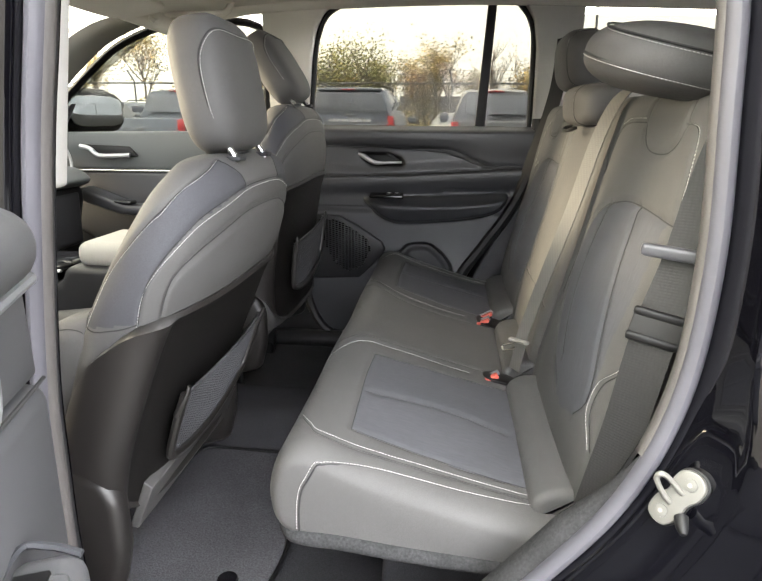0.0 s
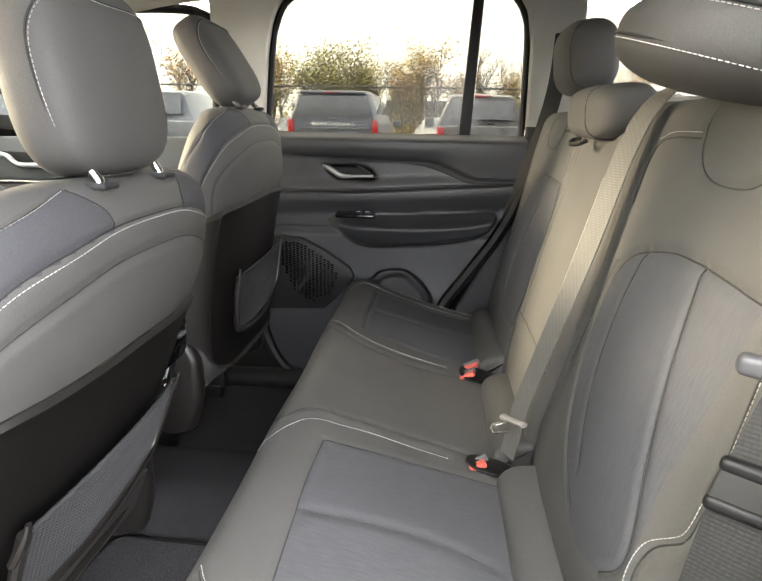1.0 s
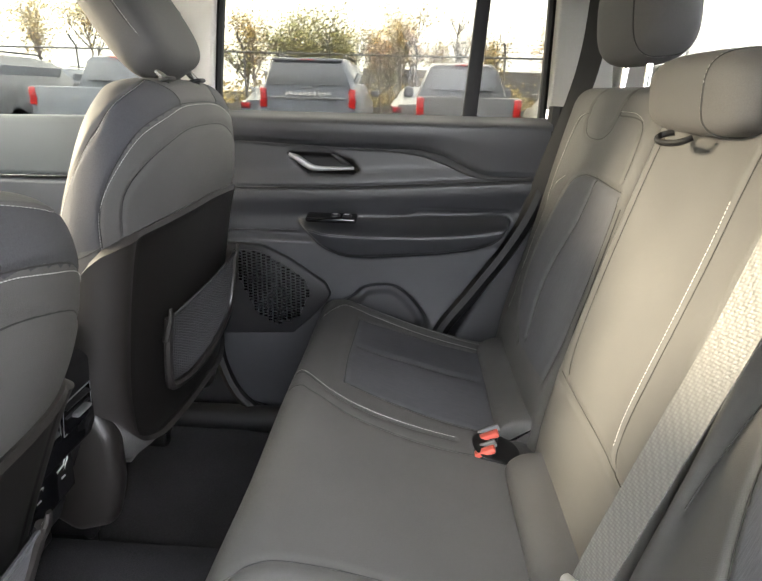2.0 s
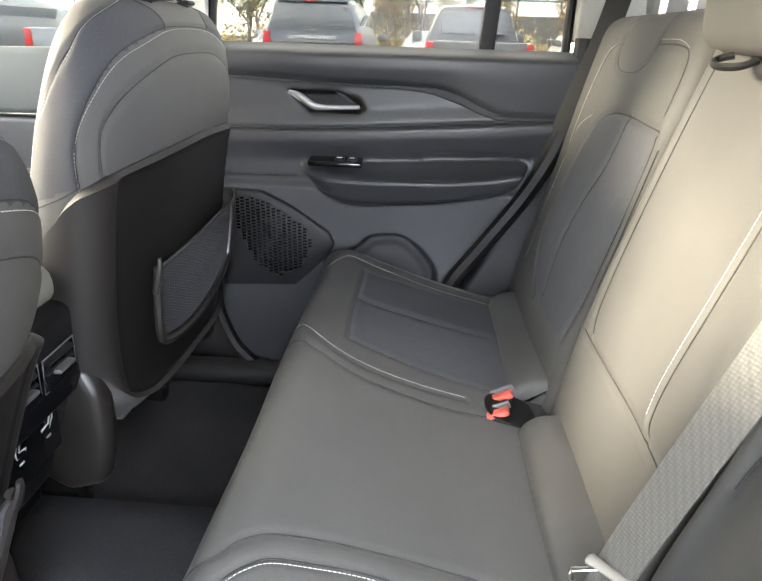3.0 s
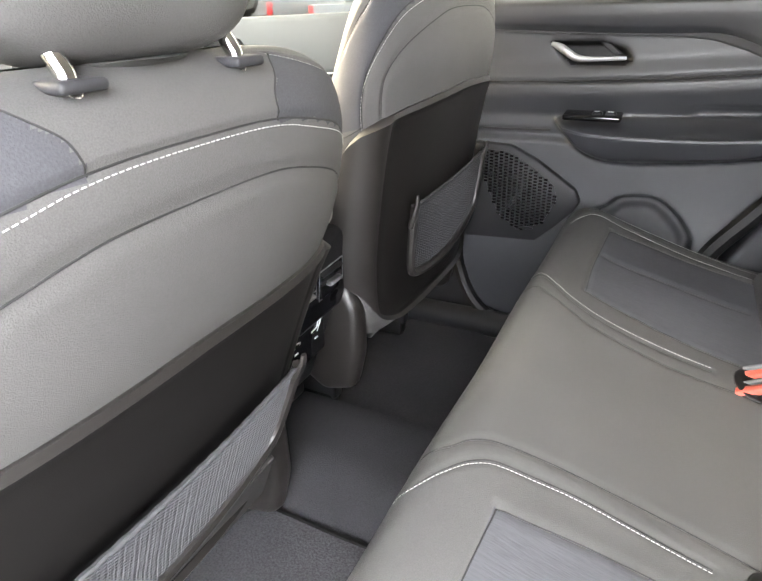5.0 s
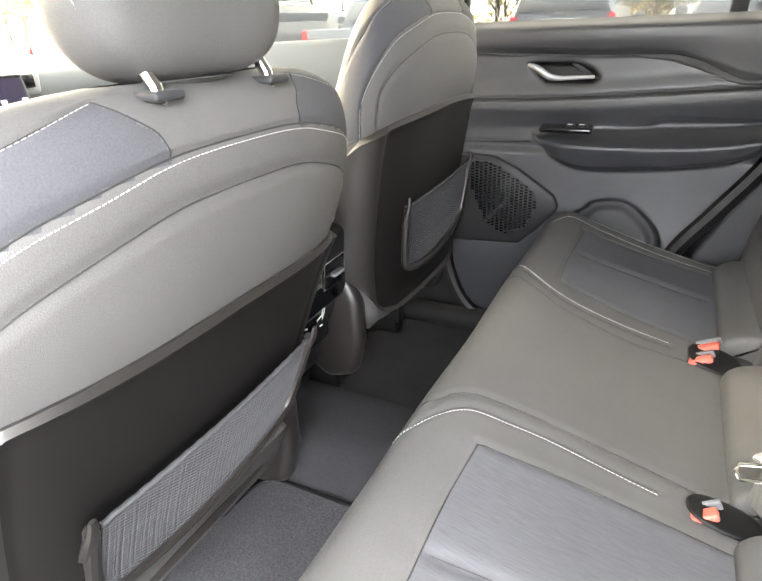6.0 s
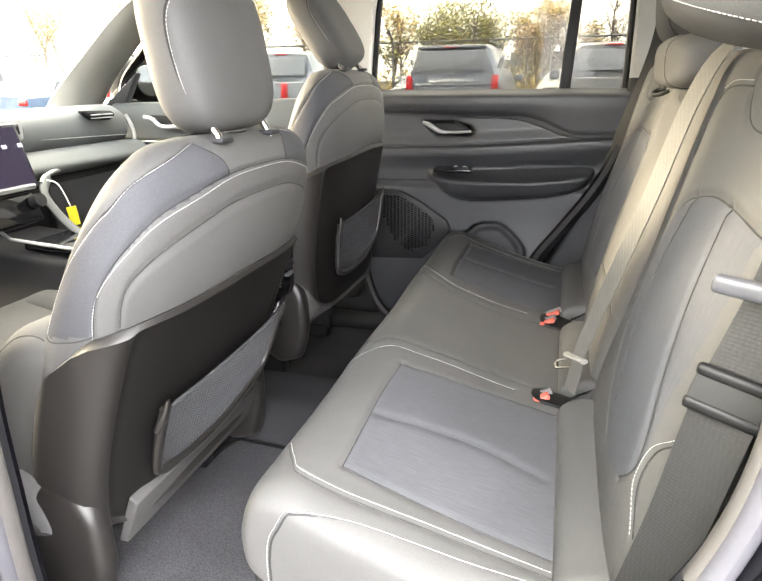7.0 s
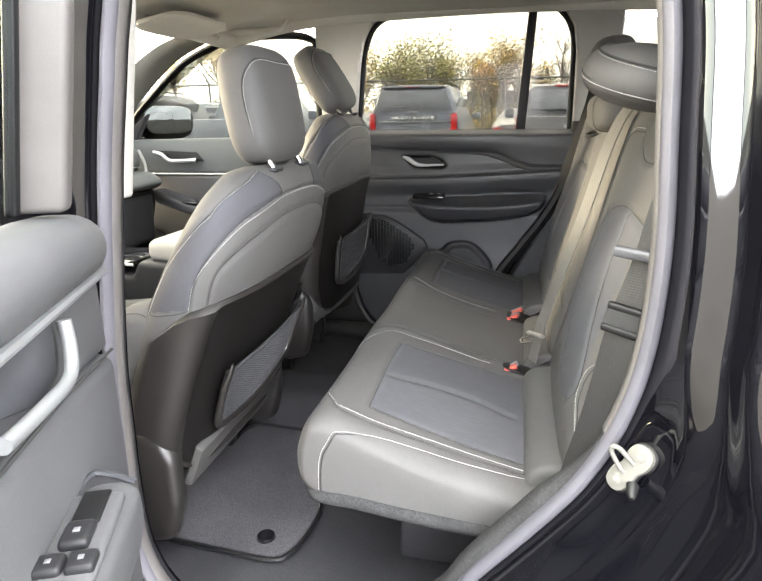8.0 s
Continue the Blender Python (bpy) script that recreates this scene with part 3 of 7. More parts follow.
for (a, b, c), (a2, b2, c2) in zip(v, v2):
    k = min(1.0, max(0.0, (c2 - 1.00) / 0.16)) * (1.0 if a2 > 0 else 0.0)
    k = k * k * (3 - 2 * k)
    b0 = b + 0.20 * max(0.0, c - 1.0) * min(1.0, max(0.0, (0.44 - b) / 0.08))
    mixed.append((a + (a2 - a) * k, b0 + (b2 + 0.07 * max(0.0, c2 - 1.1) * min(1.0, max(0.0, (0.53 - b2) / 0.04)) - b0) * k, c + (c2 - c) * k))
v = mixed
build("door_frame", v, f, paint, car_body, "glossy black painted door frame")
v, f = frame_loft([(-0.002, 0.562), (-0.0025, 0.555), (0.000, 0.549), (0.005, 0.5455), (0.010, 0.546), (0.014, 0.550), (0.016, 0.558), (0.016, 0.585)], 0.0)
seal = tagged(build("door_seal", v, f, rubber), "grey rubber weather seal round the rear doorway", "door seal", kind="structure")
# Far side: the pillars and rails between the windows.
FAR = 2.03
for nm, poly, mt, lo, lb in (
        ("trim_1", [(-0.455, 1.30), (-0.432, 1.56), (-0.416, 1.64), (-0.388, 1.69), (-0.33, 1.735), (-0.60, 1.735), (-0.575, 1.30)], headlining, FAR - 0.03, "pale grey moulded cover of the middle pillar"),
        ("trim_2", [(0.305, 1.352), (0.300, 1.58), (0.286, 1.66), (0.256, 1.706), (0.225, 1.735), (0.44, 1.735), (0.43, 1.44), (0.44, 1.352)], tan_trim, FAR - 0.035, "pale grey moulded cover of the rear pillar"),
        ("trim_3", [(0.44, 0.6), (0.44, 1.45), (1.3, 1.45), (1.3, 0.6)], tan_trim, FAR - 0.03, "grey plastic panel beside the load space"),
        ("trim_4", [(-1.9, 0.5), (-1.9, 1.1), (-0.6, 0.9), (-0.6, 0.5)], dark_plastic, FAR, "dark plastic panel low on the far side"),
        ("trim_5", [(1.0, 1.45), (1.0, 1.72), (1.3, 1.72), (1.3, 1.45)], tan_trim, FAR - 0.03, "grey cover of the rearmost pillar")):
    tagged(part(nm, plate(poly, lo, FAR + 0.05, r=0.008), mt, None), lb, "trim", kind="structure")
# roof lining, bowed across and along
ys = np.linspace(0.60, 2.0, 25)
xs = np.linspace(-0.92, 1.3, 30)


def lining(x, y):
    return 1.718 - 0.004 * abs((y - MID) / 0.7) ** 3 - 0.06 * max(0, (-0.35 - x) / 0.6) ** 2


verts = [(x, y, lining(x, y)) for x in xs for y in ys] + [(x, y, lining(x, y) + 0.03) for x in xs for y in ys]
m = len(ys)
faces = [(i * m + j, i * m + j + 1, (i + 1) * m + j + 1, (i + 1) * m + j) for i in range(len(xs) - 1) for j in range(m - 1)]
faces += [tuple(k + m * len(xs) for k in q) for q in faces]
tagged(build("ceiling", verts, faces, headlining), "pale grey woven roof lining", "ceiling", kind="structure")
# roof rail lining over the far doors
rail = smooth_path([(-0.90, 1.97, 1.665), (-0.6, 1.995, 1.722), (0.0, 2.0, 1.742), (0.45, 2.0, 1.732), (1.2, 1.98, 1.705)], 40)
tagged(part("trim_6", tube(rail, 0.04, 10), headlining, None), "pale grey lining along the far roof rail", "trim", kind="structure")
# skin of the roof, bonnet, tail and far side, closing the car
roof_rows = [(-0.99, 1.715), (-0.6, 1.80), (0.0, 1.835), (0.8, 1.825), (1.35, 1.765)]
verts, faces = [], []
for x, z in roof_rows:
    for k in range(13):
        y = 0.46 + 1.68 * k / 12
        verts.append((x, y, z - 0.045 * abs((y - MID) / 0.84) ** 6))
faces = [(i * 13 + j, i * 13 + j + 1, (i + 1) * 13 + j + 1, (i + 1) * 13 + j) for i in range(4) for j in range(12)]
build("roof", verts, faces, paint, car_body)
part("bonnet", rbox((1.1, 1.7, 0.35), (-2.35, MID, 0.93), 0.12, 4), paint, car_body)
part("tailgate", rbox((0.12, 1.6, 1.0), (1.45, MID, 0.95), 0.05, 3), paint, car_body)
part("far_skin", rbox((2.6, 0.08, 0.72), (0.1, 2.16, 0.80), 0.035, 3), paint, car_body)
part("near_skin", plate([(-1.95, 0.40), (-1.95, 1.10), (-1.35, 1.29), (-0.62, 1.31), (-0.66, 0.9), (-0.64, 0.40)], 0.34, 0.42, r=0.02), paint, car_body)
part("quarter_skin", plate([(0.62, 0.98), (0.62, 1.31), (1.50, 1.30), (1.50, 0.60), (1.18, 0.60), (1.10, 0.90), (0.90, 1.00)], 0.34, 0.40, r=0.02), paint, car_body)
part("sill", plate([(-0.70, 0.32), (-0.70, 0.44), (0.10, 0.44), (0.22, 0.32)], 0.35, 0.60, r=0.03), paint, car_body)
part("underbody", rbox((3.6, 1.6, 0.12), (-0.5, MID, 0.40), 0.03, 2), black_rubber, car_body)
for x, y in ((-2.15, 0.47), (-2.15, 2.13), (0.80, 0.47), (0.80, 2.13)):
    wheel = part("wheel", tube([(x, y - 0.12, 0.37), (x, y - 0.1, 0.37), (x, y + 0.1, 0.37), (x, y + 0.12, 0.37)], [0.33, 0.37, 0.37, 0.33], 28), black_rubber, car_body, "black tyre")
    part("rim", tube([(x, y - 0.125, 0.37), (x, y + 0.125, 0.37)], 0.24, 24), silver, wheel, "silver alloy rim")

# wheel arch flare, near side, gloss cladding
arch = [(0.80 + 0.52 * math.cos(a), 0.335, 0.42 + 0.52 * math.sin(a) * 1.12) for a in np.linspace(math.radians(10), math.radians(172), 40)]
part("arch_flare", tube(arch, 0.035, 10, 0.8, up=(0, 1, 0)), paint, car_body, "glossy black wheel arch flare")


def window(name, outline, y, label, tilt=0.0, mt=None):
    """A pane with a dark frame round it."""
    w = thing(name, (outline[0][0], y, outline[0][1]), label, "window", kind="structure")
    bm = plate([(a, b) for a, b in outline], y, y + 0.004, r=0)
    p = part("pane", bm, mt or glass, w, "clear glass")
    p.visible_shadow = False
    return w


rear_glass = [(-0.45, 1.30), (-0.425, 1.56), (-0.41, 1.63), (-0.385, 1.68), (-0.34, 1.71), (-0.28, 1.725), (0.0, 1.728), (0.20, 1.725), (0.25, 1.70), (0.28, 1.655), (0.293, 1.58), (0.298, 1.30)]
w1 = window("window_1", rear_glass, FAR + 0.02, "rear passenger door window with a dark frame", mt=privacy_glass)
edge = smooth_path([(a, FAR + 0.005, b) for a, b in rear_glass], 90)
part("window_frame", tube(edge, 0.0095, 8, 1.2, up=(0, 1, 0)), black_rubber, w1, "black rubber channel")
part("division_post", plate([(0.118, 1.32), (0.142, 1.73), (0.170, 1.73), (0.150, 1.32)], FAR - 0.004, FAR + 0.018, r=0.003), dark_plastic, w1, "dark upright bar between the panes")
front_glass = [(-0.60, 1.28), (-0.60, 1.60), (-0.63, 1.655), (-0.74, 1.668), (-0.90, 1.662), (-1.02, 1.635), (-1.13, 1.588), (-1.21, 1.532), (-1.29, 1.466), (-1.37, 1.395), (-1.40, 1.34), (-1.40, 1.28)]
w2 = window("window_2", front_glass, FAR + 0.02, "front passenger door window")
part("window_frame", tube(smooth_path([(a, FAR + 0.002, b) for a, b in front_glass], 90), 0.013, 8, 1.2, up=(0, 1, 0)), black_rubber, w2, "black rubber channel")
w3 = window("window_3", [(0.435, 1.44), (0.43, 1.68), (1.0, 1.67), (1.0, 1.44)], FAR + 0.02, "rear quarter window", mt=privacy_glass)
# near front door window and quarter window, behind the pillars
w4 = window("window_4", [(-0.57, 1.30), (-0.54, 1.66), (-0.90, 1.65), (-1.36, 1.32)], 0.53, "front driver door window")
w5 = window("window_5", [(0.42, 1.40), (0.40, 1.66), (1.0, 1.65), (1.0, 1.40)], 0.50, "rear quarter window by the open door", mt=privacy_glass)
# windscreen and rear screen
w6 = thing("window_6", (-1.5, MID, 1.2), "wide sloping windscreen", "window", kind="structure")
ws = build("pane", [(-0.93, 0.66, 1.635), (-0.96, MID, 1.66), (-0.93, 1.94, 1.635), (-1.62, 2.0, 1.20), (-1.72, MID, 1.20), (-1.62, 0.60, 1.20)], [(0, 1, 4, 5), (1, 2, 3, 4)], glass, w6, "clear glass", 0)
ws.visible_shadow = False
w7 = thing("window_7", (1.36, MID, 1.2), "rear screen", "window", kind="structure")
rs = build("pane", [(1.30, 0.66, 1.69), (1.30, 1.94, 1.69), (1.46, 1.98, 1.35), (1.46, 0.62, 1.35)], [(0, 1, 2, 3)], privacy_glass, w7, "clear glass", 0)
rs.visible_shadow = False
# windscreen pillars
for nm, side in (("trim_7", 1), ("trim_8", -1)):
    win_edge = smooth_path([(-0.86, 0.70, 1.682), (-1.00, 0.695, 1.652), (-1.13, 0.69, 1.596), (-1.21, 0.69, 1.541), (-1.30, 0.69, 1.466), (-1.41, 0.69, 1.365), (-1.50, 0.69, 1.26)], 24)
    screen_edge = smooth_path([(-0.90, 0.60, 1.685), (-1.09, 0.57, 1.650), (-1.24, 0.56, 1.572), (-1.40, 0.56, 1.452), (-1.55, 0.565, 1.335), (-1.64, 0.57, 1.24)], 24)
    bm = bmesh.new()
    rows_ = []
    for a_, b_ in zip(win_edge, screen_edge):
        c_ = (a_ + b_) / 2 + np.array([0.012, -0.022, -0.004])
        ring = smooth_path([a_, a_ * 0.75 + c_ * 0.25 + np.array([0.004, -0.006, 0]), c_, b_ * 0.75 + c_ * 0.25 + np.array([0.003, -0.008, 0]), b_, b_ + np.array([-0.02, 0.05, 0.01]), a_ + np.array([-0.02, 0.02, 0.01])], 20, True)
        rows_.append([bm.verts.new((q[0], MID + side * q[1], q[2])) for q in ring])
    for r0, r1 in zip(rows_, rows_[1:]):
        for k in range(20):
            bm.faces.new((r0[k], r0[(k + 1) % 20], r1[(k + 1) % 20], r1[k]))
    bmesh.ops.recalc_face_normals(bm, faces=bm.faces)
    tagged(part(nm, bm, headlining, None), "pale grey windscreen pillar lining", "trim", kind="structure")
tagged(part("trim_9", tube(smooth_path([(-0.90, 0.62, 1.65), (-0.95, MID, 1.675), (-0.90, 1.98, 1.65)], 20), 0.035, 10), headlining, None), "pale grey lining over the windscreen", "trim", kind="structure")
# near front door, shut, seen only in part
tagged(part("door_1", plate([(-0.57, 0.55), (-0.57, 1.30), (-1.40, 1.29), (-1.6, 1.1), (-1.6, 0.55)], 0.50, 0.60, r=0.02), door_soft, None), "closed front driver door with dark trim", "door", kind="structure")
tagged(part("trim_10", plate([(-0.408, 1.275), (-0.381, 1.434), (-0.358, 1.56), (-0.358, 1.68), (-0.56, 1.68), (-0.59, 1.275)], 0.590, 0.63, r=0.006), tan_trim, None), "pale pillar between the near doors", "trim", kind="structure")
tagged(part("trim_11", plate([(-0.51, 0.56), (-0.51, 1.28), (-0.59, 1.28), (-0.60, 0.56)], 0.50, 0.585, r=0.01), dark_plastic, None), "dark plastic lower pillar between the near doors", "trim", kind="structure")
tagged(part("trim_12", tube(smooth_path([(-0.95, 0.62, 1.655), (-0.3, 0.60, 1.70), (0.3, 0.60, 1.70), (1.2, 0.62, 1.69)], 30), 0.035, 10), headlining, None), "pale grey lining along the near roof rail", "trim", kind="structure")
tagged(part("trim_13", plate([(0.33, 0.55), (0.33, 1.28), (0.40, 1.70), (0.46, 1.70), (1.35, 1.40), (1.35, 0.55)], 0.56, 0.60, r=0.01), dark_plastic, None), "dark plastic panel beside the load space by the open door", "trim", kind="structure")


# ---- far rear door, shut ----
def polygon_depth(poly, u, v):
    """How deep the points lie in the polygon (negative outside)."""
    best = np.full(u.shape, 9.0)
    for (a, b), (c, e) in zip(poly, list(poly[1:]) + [poly[0]]):
        du, dv = c - a, e - b
        k = np.clip(((u - a) * du + (v - b) * dv) / (du * du + dv * dv + 1e-12), 0, 1)
        best = np.minimum(best, np.hypot(u - a - k * du, v - b - k * dv))
    return np.where(inside(poly, u, v), best, -best)


def ease(a, lo, hi):
    k = np.clip((a - lo) / (hi - lo), 0, 1)
    return k * k * (3 - 2 * k)


def curve(pts, n=60):
    p = smooth_path(pts, n)
    return lambda x: np.interp(x, p[:, 0], p[:, 1])


ARMREST = [tuple(q) for q in smooth_path([(-0.250, 1.094), (-0.215, 1.101), (-0.111, 1.103), (0.10, 1.110), (0.220, 1.117), (0.232, 1.094), (0.200, 1.056), (0.113, 1.034), (0.0, 1.020), (-0.120, 1.012), (-0.180, 1.028), (-0.225, 1.062)], 140, True)]
POCKET = [tuple(q) for q in smooth_path([(-0.165, 0.86), (-0.150, 0.895), (-0.118, 0.915), (-0.095, 0.936), (-0.03, 0.943), (0.012, 0.920), (0.050, 0.878), (0.060, 0.84), (0.03, 0.76), (-0.14, 0.76)], 60, True)]
RECESS = [(-0.274, 1.247), (-0.172, 1.248), (-0.124, 1.233), (-0.108, 1.212), (-0.124, 1.202), (-0.224, 1.201), (-0.252, 1.222)]
blade_line = curve([(-0.47, 1.273), (-0.30, 1.267), (-0.163, 1.262), (0.0, 1.260), (0.035, 1.258), (0.077, 1.247), (0.120, 1.228), (0.160, 1.212), (0.190, 1.208), (0.32, 1.210)])
ledge_line = curve([(-0.47, 1.165), (-0.163, 1.174), (0.10, 1.191), (0.32, 1.207)])

rest_line = curve([(-0.30, 1.082), (-0.23, 1.0785), (-0.12, 1.0715), (0.05, 1.0745), (0.15, 1.0835), (0.21, 1.0945), (0.30, 1.11)])


def door_face(x, z):
    """The moulded inner face of the door: its depth into the car at each place."""
    up, low = blade_line(x), ledge_line(x)
    y = np.full(x.shape, 0.012)
    pad = ease(z, up - 0.004, up + 0.012)                                     # padded shoulder under the window
    y += pad * (0.020 + 0.008 * ease(z, up, 1.30)) - 0.035 * ease(z, 1.309, 1.336) ** 2
    panel = ease(z, low - 0.002, low + 0.004) * (1 - pad)                      # panel round the handle, leaning out to its lower edge
    y += panel * (0.006 + 0.010 * (1 - ease(z, low, low + 0.045)))
    mid = ease(low - z, -0.002, 0.004) * ease(z, 1.058, 1.072)                    # soft pad over the armrest
    y += mid * (0.020 - 0.016 * ease(low - z, 0.02, 0.075))
    scoop = ease(x, -0.115, -0.03) * ease(1.135 - z, 0.0, 0.012 + 0.05 * (1 - ease(x, -0.02, 0.03))) * ease(z, 1.06, 1.08)
    y -= 0.011 * scoop * ease(0.25 - x, 0.0, 0.03)                             # hand hold behind the armrest
    y += 0.012 * ease(1.060 - z, 0.0, 0.02) + 0.016 * ease(0.96 - z, 0.0, 0.25)
    edge = rest_line(x)                                                        # armrest: level top, face leaning back below its edge
    body = ease(polygon_depth(ARMREST, x, z), -0.003, 0.012)
    front = np.where(z < edge, 0.074 - 0.040 * np.clip((edge - z) / 0.065, 0, 1) ** 1.3, 0.074 - 0.052 * ease(z, edge + 0.002, edge + 0.032))
    y += body * (0.012 + front * (0.35 + 0.65 * ease(x, -0.27, -0.17)) - y)
    arch = polygon_depth(POCKET, x, z)
    y -= 0.028 * ease(arch, 0.0, 0.005) * (1 - ease(arch, 0.016, 0.030) * 0.45)
    y -= 0.014 * ease(polygon_depth(RECESS, x, z), -0.001, 0.006)
    return 1.985 - y


def far_door():
    d = thing("door_2", (-0.08, 2.02, 0.62), "closed rear passenger door with dark soft trim, armrest and speaker", "door", kind="structure")
    outline = [(-0.458, 1.336), (0.306, 1.336), (0.300, 1.215), (0.270, 1.13), (0.235, 1.058), (0.15, 0.935), (0.075, 0.83), (0.05, 0.66), (-0.30, 0.60), (-0.38, 0.625), (-0.43, 0.70), (-0.45, 0.80)]
    part("core", plate([(-0.45, 0.65), (-0.45, 1.32), (0.315, 1.32), (0.31, 1.18), (0.05, 0.68)], 2.035, 2.055, r=0.002), dark_plastic, d)
    gx, gz = np.meshgrid(np.arange(-0.460, 0.308, 0.0035), np.arange(0.600, 1.338, 0.0035))
    gy = door_face(gx, gz)
    for _ in range(2):
        gy[1:-1, 1:-1] = (2 * gy[1:-1, 1:-1] + gy[:-2, 1:-1] + gy[2:, 1:-1] + gy[1:-1, :-2] + gy[1:-1, 2:]) / 6
    pts = np.stack([gx, gy, gz], -1).reshape(-1, 3)
    m_, n_ = gx.shape
    a, b = np.meshgrid(np.arange(n_ - 1), np.arange(m_ - 1))
    quads = np.stack([b * n_ + a, b * n_ + a + 1, (b + 1) * n_ + a + 1, (b + 1) * n_ + a], -1).reshape(-1, 4)
    cx, cz = pts[quads, 0].mean(1), pts[quads, 2].mean(1)
    left = inside(outline, cx, cz)
    up, low = blade_line(cx), ledge_line(cx)
    for nm, sel, mt, lb in (("handle_recess", inside(RECESS, cx, cz), black_rubber, "black recess"), ("armrest", inside(ARMREST, cx, cz), door_soft, "padded dark armrest"),
                            ("bottle_pocket", inside(POCKET, cx, cz), accent, "moulded bottle pocket"), ("upper_panel", cz > up, door_soft, "soft dark upper pad"), ("middle_panel", cz > low, door_soft, ""),
                            ("middle_pad", cz > 1.066, door_soft, "soft dark middle pad"), ("lower_panel", cz > 0, door_soft, "")):
        own = quads[sel & left]
        left &= ~sel
        used = np.unique(own)
        of = np.zeros(len(pts), int)
        of[used] = np.arange(len(used))
        ob = build(nm, pts[used], of[own], mt, d, lb, 50)
        if nm == "armrest":
            rest = ob
    for ln, r in (([(x, low_) for x, low_ in ((-0.456, 1.165), (-0.163, 1.174), (0.10, 1.191), (0.29, 1.205))], 0.0016), ([(-0.456, 1.066), (-0.33, 1.0665), (-0.255, 1.069)], 0.0016)):
        p = smooth_path(ln, 60)
        part("panel_gap", tube(np.stack([p[:, 0], np.full(60, 1.9560 if ln[0][1] > 1.1 else 1.9655), p[:, 1]], 1), r, 6), piping, d)
    bx = np.linspace(-0.456, 0.296, 90)
    bz = blade_line(bx)
    wide = np.interp(bx, [-0.456, -0.05, 0.06, 0.13, 0.18, 0.30], [0.0018, 0.0025, 0.0095, 0.0085, 0.0040, 0.0035])
    part("accent_trim", tube(np.stack([bx, door_face(bx, bz - 0.002) - 0.002, bz - wide * 0.6], 1), list(wide), 8, 0.55, up=(0, 1, 0)), accent, d, "satin dark accent blade")
    for off in (0.0, 0.0045):
        rx = np.linspace(-0.226, 0.205, 120)
        rz = rest_line(rx) - 0.0005 + off
        ry = door_face(rx, rz)
        part("stitching", stitch_rows(np.stack([rx, ry - 0.0006, rz], 1), np.tile([0, -1.0, 0.15], (120, 1)), 0.0048, (0.0034, 0.0009, 0.0008)), grey_plastic, rest, "grey double stitching")
    sw = part("switch", rbox((0.115, 0.040, 0.012), (-0.168, 1.935, 1.108), 0.005, turn=(8, 0, 0)), gloss_black, d, "window switch panel")
    part("button", rbox((0.020, 0.018, 0.010), (-0.158, 1.928, 1.114), 0.004), dark_plastic, sw)
    part("button", rbox((0.020, 0.018, 0.010), (-0.132, 1.928, 1.114), 0.004), dark_plastic, sw)
    part("mark", rbox((0.010, 0.003, 0.0012), (-0.158, 1.922, 1.1195), 0.0), paper_white, sw, "pale switch mark")
    part("mark", rbox((0.010, 0.003, 0.0012), (-0.132, 1.922, 1.1195), 0.0), paper_white, sw, "pale switch mark")
    lever = smooth_path([(-0.270, 1.243), (-0.252, 1.236), (-0.236, 1.226), (-0.220, 1.2165), (-0.200, 1.2135), (-0.16, 1.2145), (-0.122, 1.216)], 40)
    thick = np.interp(lever[:, 0], [-0.27, -0.25, -0.22, -0.19, -0.12], [0.0045, 0.0080, 0.0075, 0.0052, 0.0036])
    part("door_handle", tube(np.stack([lever[:, 0], np.full(40, 1.966), lever[:, 1]], 1), list(thick), 10, 0.6, up=(0, 1, 0)), silver, d, "satin silver door handle")
    part("lock_lever", plate([(-0.176, 1.246), (-0.158, 1.244), (-0.132, 1.224), (-0.150, 1.222)], 1.972, 1.982, r=0.002), dark_plastic, d, "dark lock lever")
    # speaker
    frame_poly = [(-0.445, 1.038), (-0.335, 1.034), (-0.27, 1.002), (-0.185, 0.946), (-0.172, 0.918), (-0.185, 0.893), (-0.225, 0.850), (-0.265, 0.812), (-0.44, 0.803)]
    sp = part("speaker_frame", plate(frame_poly, 1.948, 2.0, r=0.007), dark_plastic, d, "dark speaker surround")
    hole = [(-0.405, 1.022), (-0.342, 1.020), (-0.273, 0.982), (-0.232, 0.950), (-0.223, 0.920), (-0.250, 0.860), (-0.305, 0.836), (-0.355, 0.872), (-0.392, 0.950)]
    part("speaker_grille", plate(hole, 1.944, 1.955, r=0.002), dark_plastic, sp)
    bm = bmesh.new()
    for c_, xx in enumerate(np.arange(-0.40, -0.215, 0.0115)):
        for z in np.arange(0.838, 1.02, 0.0072) + (0.0036 if c_ % 2 else 0):
            if inside(hole, np.array([xx]), np.array([z]))[0]:
                q = [bm.verts.new((xx + a * 0.0046, 1.9425 + c, z + b * 0.0023)) for a, b, c in ((-1, 0, 0), (-0.7, -1, 0), (0.7, -1, 0), (1, 0, 0), (0.7, 1, 0), (-0.7, 1, 0))]
                bm.faces.new(q[::-1])
    tagged(part("grille_holes", bm, gloss_black, sp, "rows of small black slots", 0), kind="stuff")
    part("badge", rbox((0.03, 0.004, 0.006), (-0.285, 1.943, 0.846), 0.001), dark_plastic, sp, "small plain badge")
